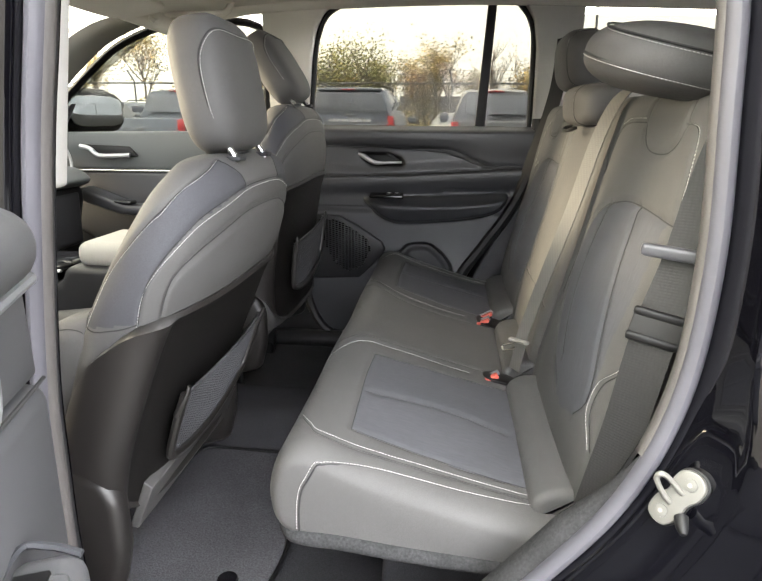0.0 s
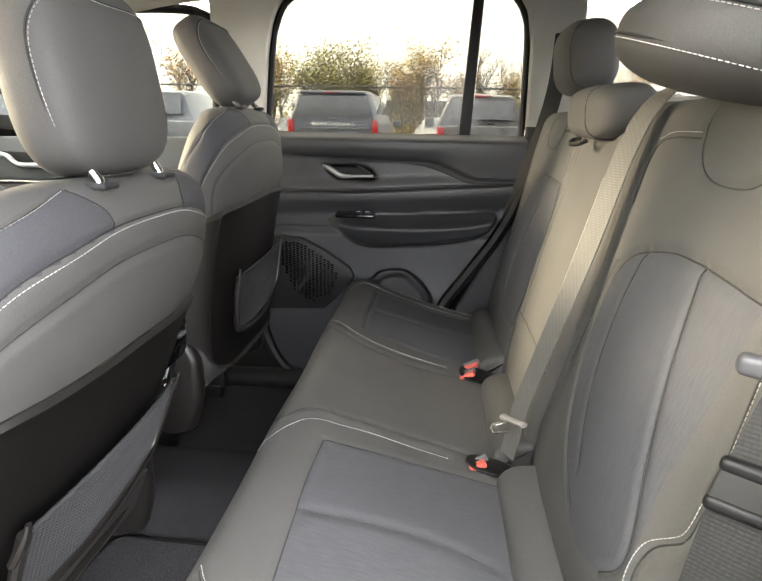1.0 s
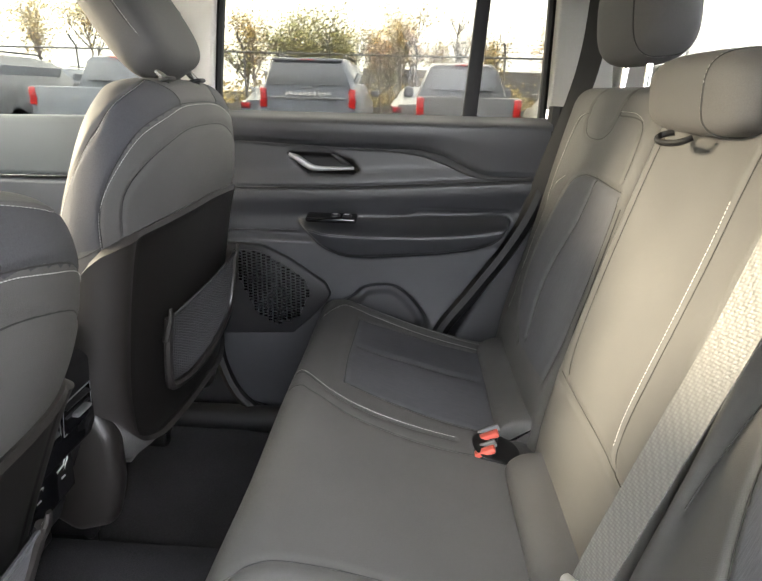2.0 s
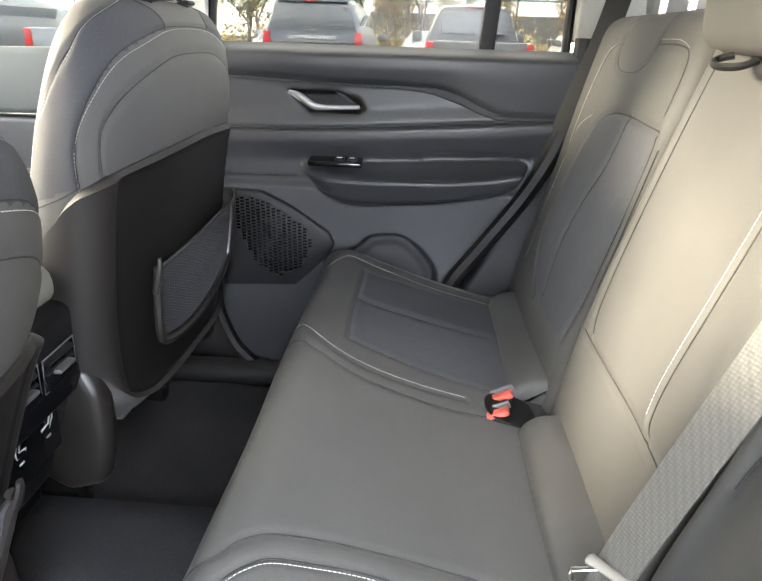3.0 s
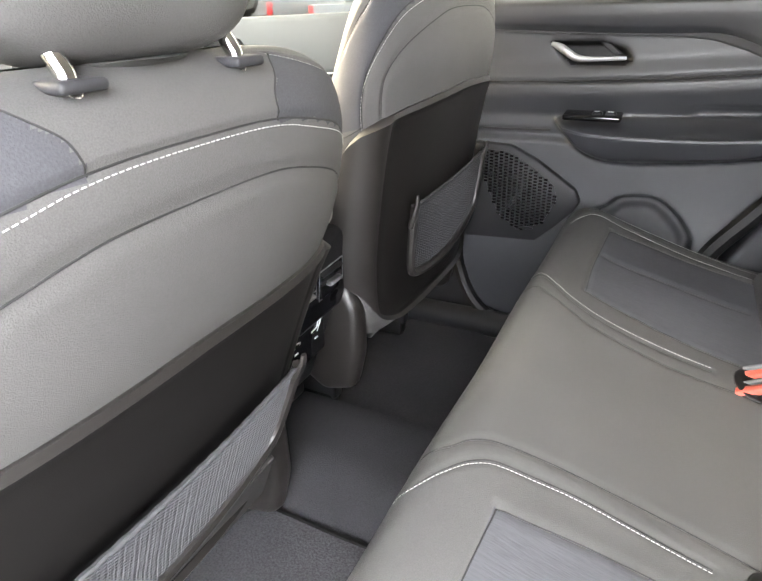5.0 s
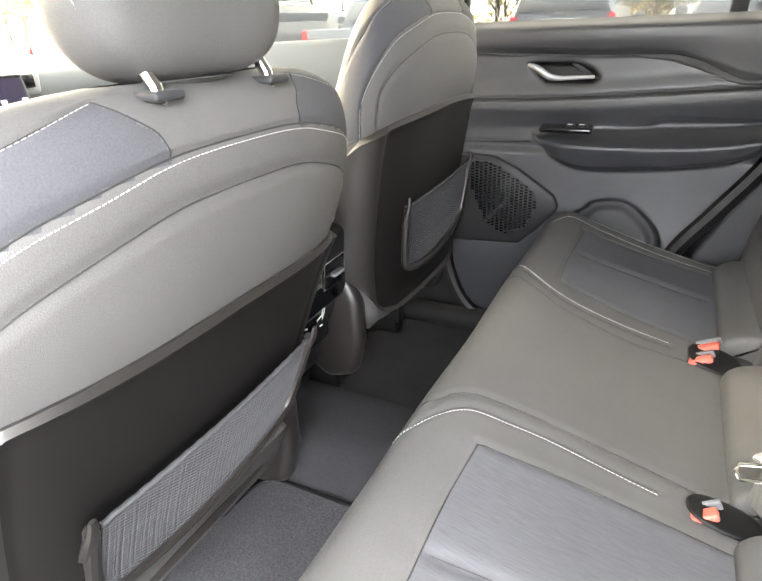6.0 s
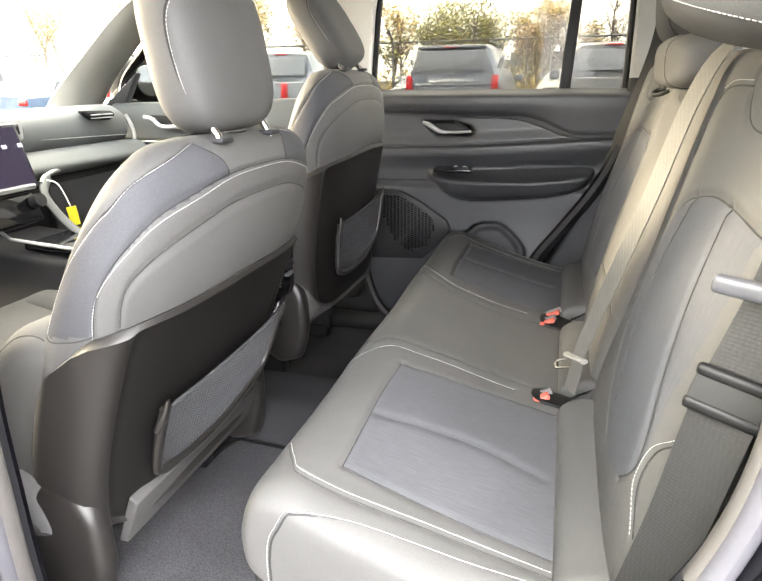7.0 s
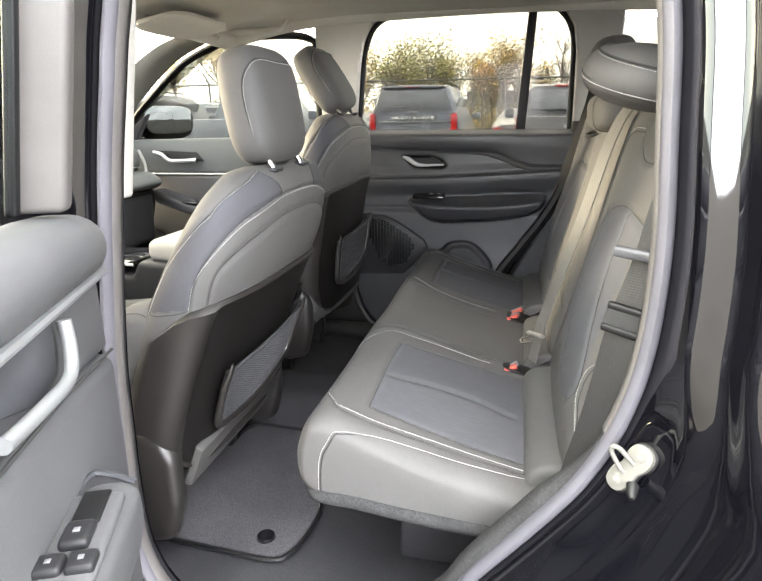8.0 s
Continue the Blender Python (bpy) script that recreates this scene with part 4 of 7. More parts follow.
    part("kick_panel", plate([(-0.445, 0.79), (-0.17, 0.79), (-0.12, 0.72), (-0.10, 0.63), (-0.30, 0.605), (-0.375, 0.63), (-0.42, 0.70)], 1.955, 2.0, r=0.01), dark_plastic, d, "dark kick panel")
    part("panel_groove", tube([(-0.44, 1.954, 0.795), (-0.20, 1.954, 0.795)], 0.004, 6), black_rubber, d)
    rim = smooth_path([(-0.465, 1.975, 1.30), (-0.462, 1.965, 1.05), (-0.458, 1.95, 0.80), (-0.44, 1.945, 0.70), (-0.395, 1.94, 0.625), (-0.32, 1.94, 0.59), (-0.10, 1.94, 0.60)], 60)
    part("door_gasket", tube(rim, 0.016, 8, up=(0, 1, 0)), black_rubber, d, "black rubber gasket")
    back = smooth_path([(0.318, 1.975, 1.36), (0.312, 1.968, 1.25), (0.288, 1.955, 1.15), (0.235, 1.95, 1.045), (0.16, 1.945, 0.935), (0.09, 1.94, 0.83), (0.06, 1.94, 0.70)], 50)
    part("door_gasket", tube(back, 0.019, 8, up=(0, 1, 0)), black_rubber, d, "black rubber gasket")
    return d


far_door()
tagged(part("trim_14", plate([(0.31, 1.30), (0.30, 1.20), (0.215, 1.0), (0.12, 0.80), (0.08, 0.60), (0.5, 0.60), (0.5, 1.30)], 1.955, 2.06, r=0.015), accent, None), "dark plastic wheel arch cover beside the bench", "trim", kind="structure")
tagged(part("trim_15", plate([(-0.60, 0.56), (-0.60, 1.32), (-0.455, 1.32), (-0.45, 0.80), (-0.42, 0.68), (-0.36, 0.56)], 1.97, 2.06, r=0.012), dark_plastic, None), "dark plastic lower middle pillar", "trim", kind="structure")
tagged(part("trim_16", tube(smooth_path([(-0.9, 1.93, 0.575), (-0.5, 1.925, 0.58), (-0.1, 1.925, 0.585), (0.15, 1.92, 0.60)], 20), 0.035, 10), dark_plastic, None), "dark plastic door sill cover", "trim", kind="structure")


def far_front_door():
    d = thing("door_3", (-1.0, 2.03, 0.62), "closed front passenger door with dark trim", "door", kind="structure")
    part("upper_panel", plate([(-0.56, 1.315), (-1.42, 1.30), (-1.44, 1.17), (-0.56, 1.175)], 1.975, 2.06, r=0.015), dash_soft, d, "soft grey upper pad")
    part("lower_panel", plate([(-0.56, 1.17), (-1.44, 1.165), (-1.44, 0.60), (-0.56, 0.60)], 1.985, 2.06, r=0.015), door_soft, d)
    part("armrest", plate([(-1.32, 1.105), (-1.25, 1.06), (-1.12, 1.02), (-0.75, 1.00), (-0.72, 1.05), (-1.10, 1.055), (-1.26, 1.115)], 1.91, 2.0, r=0.014), door_soft, d, "padded dark armrest")
    part("switch", rbox((0.09, 0.04, 0.014), (-1.12, 1.935, 1.062), 0.005), gloss_black, d, "window switch panel")
    part("handle_recess", plate([(-1.265, 1.262), (-1.09, 1.255), (-1.06, 1.222), (-1.20, 1.212), (-1.24, 1.23)], 1.968, 1.98, r=0.003), black_rubber, d, "black recess")
    path = smooth_path([(-1.27, 1.962, 1.255), (-1.235, 1.958, 1.248), (-1.21, 1.956, 1.228), (-1.18, 1.956, 1.222), (-1.085, 1.960, 1.226)], 30)
    part("door_handle", tube(path, 0.008, 8), silver, d, "satin silver door handle")
    part("sail_cover", plate([(-1.37, 1.29), (-1.30, 1.40), (-1.60, 1.19), (-1.55, 1.15)], 1.99, 2.02, r=0.003), dark_plastic, d, "dark corner cover by the mirror")
    part("speaker_grille", plate([(-1.38, 0.98), (-1.15, 0.86), (-1.05, 0.70), (-1.40, 0.70)], 1.975, 1.99, r=0.004), dark_plastic, d)
    return d


far_front_door()
mir = thing("side_mirror", (-1.40, 2.10, 1.30), "black side mirror outside the passenger window", "mirror")
part("housing", superbox((0.13, 0.385, 0.172), (-1.43, 2.255, 1.374), 3.4, (0, 0, -10)), black_rubber, mir, "glossy black housing")
part("mirror_glass", superbox((0.014, 0.285, 0.116), (-1.361, 2.240, 1.376), 4.0, (0, 0, -10)), mirror_face, mir, "mirror glass")
part("bracket", rbox((0.06, 0.12, 0.04), (-1.44, 2.08, 1.30), 0.01), paint, mir)


# ---- front seats ----
panel_brown = material("panel_brown", (0.0060, 0.0054, 0.0051), 0.5, spots=0.1, grain=0.2, grain_size=1000, spec=0.25)
grey_flap = material("grey_flap", (0.050, 0.048, 0.047), 0.6, spots=0.1, grain=0.2, grain_size=900)
def mirror_half(line, centre=1.4):
    """A line given to the middle, carried on to the other side."""
    return list(line) + [(2 * centre - u, v) for u, v in line[::-1]]


def front_seat(label, dy, back_move, dz=0.0, tilt=-9):
    """A front seat: its padded back, hard shell, net pocket and headrest are set by back_move; the cushion and base stand dy across."""
    seat = thing("front_seat", (-0.62, 0.93 + dy, 0.555), label, "car seat", "front seats")
    upper = []
    shape = driver_back()
    pad = Padded(shape, 0.8)
    st1 = [(0.952, 0.47), (0.950, 0.50), (0.955, 0.566), (0.985, 0.600), (1.045, 0.648), (1.102, 0.704), (1.208, 0.786), (1.245, 0.83)]
    st2 = mirror_half([(1.102, 0.49), (1.085, 0.541), (1.087, 0.572), (1.12, 0.604), (1.19, 0.640), (1.286, 0.662), (1.36, 0.678)])
    ln3 = mirror_half([(1.158, 0.50), (1.146, 0.547), (1.157, 0.572), (1.208, 0.597), (1.295, 0.621), (1.36, 0.634)])
    pad.seam(st1, 0.0035, 0.006)
    pad.seam([(2.8 - u, v) for u, v in st1], 0.0035, 0.006)
    pad.seam(st2, 0.003, 0.005)
    pad.seam(ln3, 0.0035, 0.005)
    wing = [(0.953, 0.475), (0.951, 0.50), (0.956, 0.566), (0.986, 0.600), (1.046, 0.648), (1.103, 0.704), (1.208, 0.785), (1.245, 0.829), (1.290, 0.782), (1.325, 0.730), (1.340, 0.672), (1.286, 0.661), (1.19, 0.640), (1.12, 0.604), (1.087, 0.572), (1.085, 0.541), (1.100, 0.495)]
    pad.mesh("backrest", vinyl, seat, 170, [("shoulder_panel", wing, suede, "blue-grey suede-like shoulder panel"), ("shoulder_panel", [(2.8 - u, v) for u, v in wing], suede, "blue-grey suede-like shoulder panel")], label="charcoal vinyl padded back")
    upper += pad.made
    for k in (0, 1):
        upper.append(part("seam", pad.cord([(k * 2.8 + (1 - 2 * k) * u, v) for u, v in ((1.245, 0.829), (1.290, 0.782), (1.325, 0.730), (1.340, 0.672))], 0.0007), piping, seat))
    for k in (0, 1):
        upper.append(part("seam", pad.cord([(k * 2.8 + (1 - 2 * k) * u, v) for u, v in ((0.915, 0.500), (0.953, 0.478), (1.02, 0.474), (1.100, 0.492))], 0.0009), piping, seat))
    for ln in ([(u + 0.007, v) for u, v in st1], [(2.8 - u - 0.007, v) for u, v in st1], [(u, v - 0.008) for u, v in st2]):
        upper.append(part("stitching", pad.stitches(ln), thread, seat, "pale grey contrast stitching"))
    for ln in (st1, [(2.8 - u, v) for u, v in st1], st2, ln3):
        upper.append(part("seam", pad.cord(ln), piping, seat))
    # hard shell on the back
    us = np.linspace(1.000, 1.800, 100)
    rows = []
    nv = 40
    for u in us:
        e = abs(u - 1.4) / 0.40
        w = min(u, 2.8 - u)
        top = float(np.interp(w, [1.000, 1.006, 1.014, 1.024, 1.036, 1.052, 1.073, 1.10, 1.15, 1.234, 1.4], [0.300, 0.335, 0.365, 0.392, 0.418, 0.445, 0.470, 0.488, 0.499, 0.510, 0.522]))
        low = float(np.interp(w, [1.000, 1.008, 1.03, 1.08, 1.13, 1.19, 1.26, 1.4], [0.278, 0.262, 0.251, 0.238, 0.215, 0.165, 0.12, 0.125]))
        rows.append([(u % 1.4, low + (top - low) * k / nv, e, k / nv) for k in range(nv + 1)])
    g = np.array(rows)
    dish = np.exp(-(np.clip(np.abs(g[..., 2]) - 0.50, 0, 1) / 0.06) ** 2) * np.exp(-(np.clip(np.abs(g[..., 3] - 0.5) - 0.468, 0, 1) / 0.012) ** 2)
    lift = 0.016 - 0.011 * dish - 0.008 * np.clip((g[..., 2] - 0.9) / 0.1, 0, 1)
    rim = np.clip((g[..., 3] - 0.975) / 0.025, 0, 1)
    p, nr = pad.at(g[..., 0], g[..., 1], 0)
    outer = p + nr * (lift + 0.003 * np.sin(math.pi * np.clip(rim * 1.25, 0, 1)) - 0.012 * np.clip((rim - 0.7) / 0.3, 0, 1) ** 2)[..., None]
    inner = p + nr * (lift - 0.014)[..., None]
    a, b = outer.shape[:2]
    verts = np.concatenate([outer.reshape(-1, 3), inner.reshape(-1, 3)])
    idx = lambda i, j, s: s * a * b + i * b + j
    faces = []
    for i in range(a - 1):
        for j in range(b - 1):
            faces.append((idx(i, j, 0), idx(i + 1, j, 0), idx(i + 1, j + 1, 0), idx(i, j + 1, 0)))
            faces.append((idx(i, j, 1), idx(i, j + 1, 1), idx(i + 1, j + 1, 1), idx(i + 1, j, 1)))
    for i in range(a - 1):
        faces.append((idx(i, 0, 0), idx(i, 0, 1), idx(i + 1, 0, 1), idx(i + 1, 0, 0)))
        faces.append((idx(i, b - 1, 0), idx(i + 1, b - 1, 0), idx(i + 1, b - 1, 1), idx(i, b - 1, 1)))
    for j in range(b - 1):
        faces.append((idx(0, j, 0), idx(0, j + 1, 0), idx(0, j + 1, 1), idx(0, j, 1)))
        faces.append((idx(a - 1, j, 0), idx(a - 1, j, 1), idx(a - 1, j + 1, 1), idx(a - 1, j + 1, 0)))
    sunk = dish.reshape(-1) > 0.5
    deep = [q for q in faces if all(k < a * b and sunk[k] for k in q)]
    rest_ = [q for q in faces if not all(k < a * b and sunk[k] for k in q)]
    upper.append(build("back_shell", verts, rest_, shell_plastic, seat, "hard dark brown-grey plastic back shell", 50))
    used = sorted({k for q in deep for k in q})
    place_of = {k: i for i, k in enumerate(used)}
    upper.append(build("back_panel", verts[used], [tuple(place_of[k] for k in q) for q in deep], panel_brown, seat, "dark recessed back panel", 50))

    # net pocket: cords, rim and end tabs
    def pocket(s, h, lift=0.022):
        """s from side to side -1..1, h from bottom 0 to top 1."""
        y = 0.93 + 0.165 * s
        z = 0.815 + 0.012 * s + (0.135 - 0.004 * s) * h + 0.012 * (1 - h) * s * s * 2.2
        x = np.interp(z, [0.72, 0.76, 0.85, 0.945, 1.05], [-0.455, -0.43, -0.405, -0.37, -0.325]) + lift - 0.004 * s * s + 0.004 * math.cos(s * 1.5) * h
        return (x, y, z)
    cords = []
    for k in range(54):
        h = k / 53
        cords.append(tube([pocket(s, min(1, max(0, h + 0.011 * math.sin(s * 95 + (k % 2) * math.pi))), 0.022) for s in np.linspace(-1, 1, 100)], 0.0007, 3, caps=False))
    for k in range(15):
        s = -0.97 + 1.94 * k / 14
        cords.append(tube([pocket(s, h, 0.0215) for h in np.linspace(0, 1, 7)], 0.0006, 3, caps=False))
    ob = part("net_pocket", joined(*cords), net, seat, "grey elastic net pocket", 0)
    upper.append(tagged(ob, kind="stuff"))
    sheet = [[pocket(s, h, 0.016) for s in np.linspace(-1, 1, 16)] for h in np.linspace(0, 1, 6)]
    upper.append(build("pocket_lining", [q for r_ in sheet for q in r_], [(i_ * 16 + j_, i_ * 16 + j_ + 1, (i_ + 1) * 16 + j_ + 1, (i_ + 1) * 16 + j_) for i_ in range(5) for j_ in range(15)], black_rubber, seat, "dark mesh lining"))
    upper.append(part("pocket_hem", tube([pocket(s, 1 + 0.01 * math.sin(s * 60), 0.023) for s in np.linspace(-1, 1, 60)], 0.003, 6), net, seat, "ruched elastic top edge"))
    rail = [pocket(-1.05, 1.02), pocket(-1.04, 0.5), pocket(-1.0, 0.05), pocket(-0.9, -0.06), pocket(-0.5, -0.08), pocket(0, -0.08), pocket(0.5, -0.08), pocket(0.9, -0.06), pocket(1.0, 0.05), pocket(1.04, 0.5), pocket(1.05, 1.02)]
    upper.append(part("pocket_rail", tube(smooth_path(rail, 70), 0.008, 8, 0.9, up=(1, 0, 0)), shell_plastic, seat, "dark plastic pocket rail"))
    for s in (-1.06, 1.06):
        a_, b_, c_ = pocket(s, 0.70, 0.02), pocket(s, 1.02, 0.026), pocket(s, 1.16, 0.024)
        upper.append(part("pocket_tab", tube(smooth_path([a_, b_, c_], 12), [0.010] * 6 + [0.009, 0.008, 0.007, 0.006, 0.005, 0.004], 8, 0.6, up=(1, 0, 0)), shell_plastic, seat, "plastic pocket end tab"))
    # headrest
    rest = part("headrest", superbox((0.090, 0.220, 0.205), (-0.331, 0.928, 1.402), 3.6, (0, tilt, 0), 64, 40, 0.006), vinyl, seat, "charcoal vinyl headrest")
    upper.append(rest)
    hm = pose(-0.331, 0.928, 1.408, 0, tilt, 0)
    half = [(0.020, -0.116, -0.090), (0.016, -0.118, -0.05), (0.014, -0.117, 0.0), (0.018, -0.112, 0.030), (0.030, -0.092, 0.052), (0.040, -0.055, 0.062), (0.043, -0.02, 0.064)]
    rim_pts = smooth_path(half + [(a, -b, c) for a, b, c in half[::-1]], 200)
    q3, n3 = [], []
    for xx, yy, zz in rim_pts:
        k = (abs(xx / 0.045) ** 3.6 + abs(yy / 0.110) ** 3.6 + abs(zz / 0.1025) ** 3.6) ** (-1 / 3.6)
        v_ = Vector((xx * k, yy * k, zz * k))
        nr_ = Vector([math.copysign(abs(c / s) ** 2.6 / s, c) for c, s in zip(v_, (0.045, 0.110, 0.1025))]).normalized()
        q3.append(hm @ (v_ + Vector((0.006 * (v_.y / 0.12) ** 2, 0, 0)) + nr_ * 0.001))
        n3.append(hm.to_3x3() @ nr_)
    upper.append(part("stitching", stitch_rows(np.array(q3), np.array(n3)), thread, rest, "pale grey contrast stitching"))
    upper.append(part("seam", tube(np.array(q3) - np.array(n3) * 0.001 + np.array([-0.003, 0, 0.002]), 0.0013, 5), piping, rest))
    for y in (0.865, 1.000):
        upper.append(part("post", tube([(-0.287, y, 1.27), (-0.291, y, 1.30), (-0.318, y, 1.34)], 0.0058, 12), chrome, rest, "chrome headrest post"))
        upper.append(part("post_guide", rbox((0.026, 0.030, 0.007), (-0.289, y, 1.295), 0.003), accent, rest, "grey plastic post guide"))
    for ob in upper:
        ob.data.transform(back_move)
    # cushion, side shield, base
    cy = 0.93 + dy
    cush = Prism([(-0.50, 0.74 + dz), (-0.52, 0.85 + dz), (-0.60, 0.875 + dz), (-0.80, 0.885 + dz), (-0.98, 0.91 + dz), (-1.04, 0.88 + dz), (-1.03, 0.79 + dz), (-0.98, 0.73 + dz), (-0.7, 0.72 + dz)], cy - 0.265, cy + 0.265, 0.05, 120)
    Padded(cush).mesh("seat_cushion", vinyl, seat, 24, label="charcoal vinyl seat cushion")
    for s in (-1, 1):
        low, high = sorted((cy + s * 0.247, cy + s * 0.165))
        flank = Padded(Prism([(-0.455, 0.80 + dz), (-0.435, 0.92 + dz), (-0.425, 1.03 + dz), (-0.452, 1.078 + dz), (-0.51, 1.072 + dz), (-0.58, 1.02 + dz), (-0.68, 0.955 + dz), (-0.85, 0.925 + dz), (-0.98, 0.92 + dz), (-1.02, 0.86 + dz), (-0.98, 0.78 + dz), (-0.70, 0.765 + dz)], low, high, 0.03, 150))
        side_line = [(0.30, cy + s * 0.243), (0.40, cy + s * 0.235), (0.52, cy + s * 0.232), (0.70, cy + s * 0.235)]
        flank.seam(side_line, 0.003, 0.006)
        flank.mesh("bolster", vinyl, seat, 18, label="charcoal vinyl side bolster")
        part("seam", flank.cord(side_line), piping, seat)
    for s in (-1, 1):
        part("side_shield", plate([(-0.455, 0.62 + dz), (-0.435, 0.70 + dz), (-0.435, 0.79 + dz), (-0.455, 0.835 + dz), (-0.50, 0.845 + dz), (-0.56, 0.82 + dz), (-0.62, 0.80 + dz), (-0.95, 0.80 + dz), (-0.98, 0.70 + dz), (-0.60, 0.66 + dz), (-0.52, 0.60 + dz)],
                                  cy + s * 0.235 - 0.022, cy + s * 0.235 + 0.022, r=0.02, seg=4), shell_plastic, seat, "dark plastic recliner shield")
        part("rail", rbox((0.50, 0.035, 0.05), (-0.80, cy + s * 0.17, 0.58), 0.006), black_rubber, seat, "black steel floor rail")
        part("riser", rbox((0.40, 0.03, 0.14 + dz), (-0.74, cy + s * 0.17, 0.665 + dz / 2), 0.006), dark_plastic, seat)
    part("rear_flap", plate([(-0.430, 0.79 + dz), (-0.415, 0.78 + dz), (-0.448, 0.70 + dz), (-0.465, 0.70 + dz)], cy - 0.190, cy + 0.190, r=0.003), grey_flap, seat, "grey flap below the shell")
    return seat


front_seat("charcoal vinyl driver seat with pale stitching and net pocket", 0.0, Matrix.Identity(4))
front_seat("charcoal vinyl passenger seat with pale stitching, set more upright", 0.722,
           Matrix.Translation((-0.386, 1.655, 1.029)) @ Matrix.Rotation(radians(-13), 4, "Y") @ Matrix.Translation((0.375, -0.932, -0.945)), 0.07, -20)


# ---- rear bench ----
bench = thing("rear_bench", (0.1, 1.29, 0.555), "charcoal vinyl rear bench with cloth inserts and pale stitching", "car seat")


def flip(line):
    return [(u, 2.58 - y) for u, y in line]


cushion = Padded(rear_cushion())
top_st = [(0.262, 0.76), (0.284, 0.728), (0.310, 0.704), (0.394, 0.708), (0.476, 0.715), (0.558, 0.717), (0.640, 0.717)]
mid_st = [(0.235, 1.022), (0.262, 1.032), (0.286, 1.058), (0.306, 1.080), (0.335, 1.098), (0.40, 1.112), (0.459, 1.115), (0.545, 1.113)]
groove = [(0.10, 1.075), (0.20, 1.078), (0.270, 1.086), (0.294, 1.106), (0.329, 1.124), (0.394, 1.140), (0.511, 1.146), (0.64, 1.134)]
front_edge = [(0.347, 0.752), (0.345, 0.85), (0.343, 0.95), (0.347, 1.045)]
side_in = [(0.347, 1.045), (0.45, 1.062), (0.55, 1.068), (0.66, 1.066)]
side_out = [(0.347, 0.752), (0.45, 0.748), (0.55, 0.745), (0.66, 0.742)]
crease = [(0.352, 0.885), (0.42, 0.895), (0.52, 0.897), (0.60, 0.884)]
lines = []
for ln, dp, wd in ((top_st, 0.0025, 0.005), (mid_st, 0.0025, 0.005), (groove, 0.002, 0.005), (front_edge, 0.0025, 0.005), (side_in, 0.002, 0.005), (side_out, 0.002, 0.005), (crease, 0.003, 0.009)):
    cushion.seam(ln, dp, wd)
    cushion.seam(flip(ln), dp, wd)
    lines.append((ln, 0.0005 if ln is crease else 0.0008))
for y in (0.90, 1.68):
    cushion.swell((0.30, y), (0.09, 0.20), 0.006)
    cushion.swell((0.50, y), (0.10, 0.11), -0.008)
cushion.swell((0.42, 1.29), (0.22, 0.14), 0.010)
ins = [(0.346, 0.752), (0.344, 1.045), (0.45, 1.062), (0.55, 1.068), (0.66, 1.066), (0.66, 0.742), (0.45, 0.748)]
cushion.mesh("seat_cushion", vinyl, bench, 230, [("cushion_insert", ins, cloth, "grey woven cloth insert"), ("cushion_insert", flip(ins), cloth, "grey woven cloth insert")], "charcoal vinyl bench cushion")
for ln in ([(u, y + 0.007) for u, y in top_st], [(u, y - 0.006) for u, y in mid_st]):
    part("stitching", cushion.stitches(ln), thread, bench, "pale grey contrast stitching")
    part("stitching", cushion.stitches(flip(ln)), thread, bench, "pale grey contrast stitching")
for ln, r in lines:
    part("seam", cushion.cord(ln, r), piping, bench)
    part("seam", cushion.cord(flip(ln), r), piping, bench)
for y, s in ((0.652, -1), (1.935, 1)):
    over = np.array([(0.312, 0.654), (0.322, 0.657), (0.336, 0.662), (0.367, 0.672), (0.40, 0.679), (0.44, 0.684), (0.48, 0.688), (0.521, 0.691), (0.56, 0.695), (0.598, 0.699), (0.64, 0.703)])
    if s > 0:
        over[:, 1] = 2.587 - over[:, 1]
    q_, n_ = cushion.at(over[:, 0], over[:, 1], 0.0012)
    cap = np.array([(-0.153, 0.800), (-0.152, 0.84), (-0.147, 0.868), (-0.138, 0.886)])
    q_ = np.concatenate([np.stack([cap[:, 0], np.full(4, y + s * 0.0012), cap[:, 1]], 1), q_])
    n_ = np.concatenate([np.tile([0, float(s), 0], (4, 1)), n_])
    row = smooth_path(np.concatenate([q_, n_], 1), 260)
    part("stitching", stitch_rows(row[:, :3], row[:, 3:]), thread, bench, "pale grey contrast stitching")
    inward = row[:, :3] - row[:, 3:] * 0.0008 + np.array([0.0035, 0, -0.0035])
    part("seam", tube(inward, 0.0014, 6), piping, bench)
    hem = smooth_path([(-0.184, y - s * 0.11, 0.783), (-0.180, y - s * 0.05, 0.784), (-0.168, y - s * 0.016, 0.786), (-0.145, y - s * 0.003, 0.786), (-0.09, y - s * 0.002, 0.784), (0.0, y - s * 0.002, 0.774), (0.16, y - s * 0.002, 0.762), (0.22, y - s * 0.002, 0.76)], 50)
    part("hem", tube(hem, 0.012, 10), felt, bench, "felt hem under the cushion")
part("riser", plate([(-0.05, 0.555), (-0.04, 0.78), (0.24, 0.77), (0.30, 0.555)], 0.80, 1.86, r=0.01), carpet, bench, "dark carpeted base")


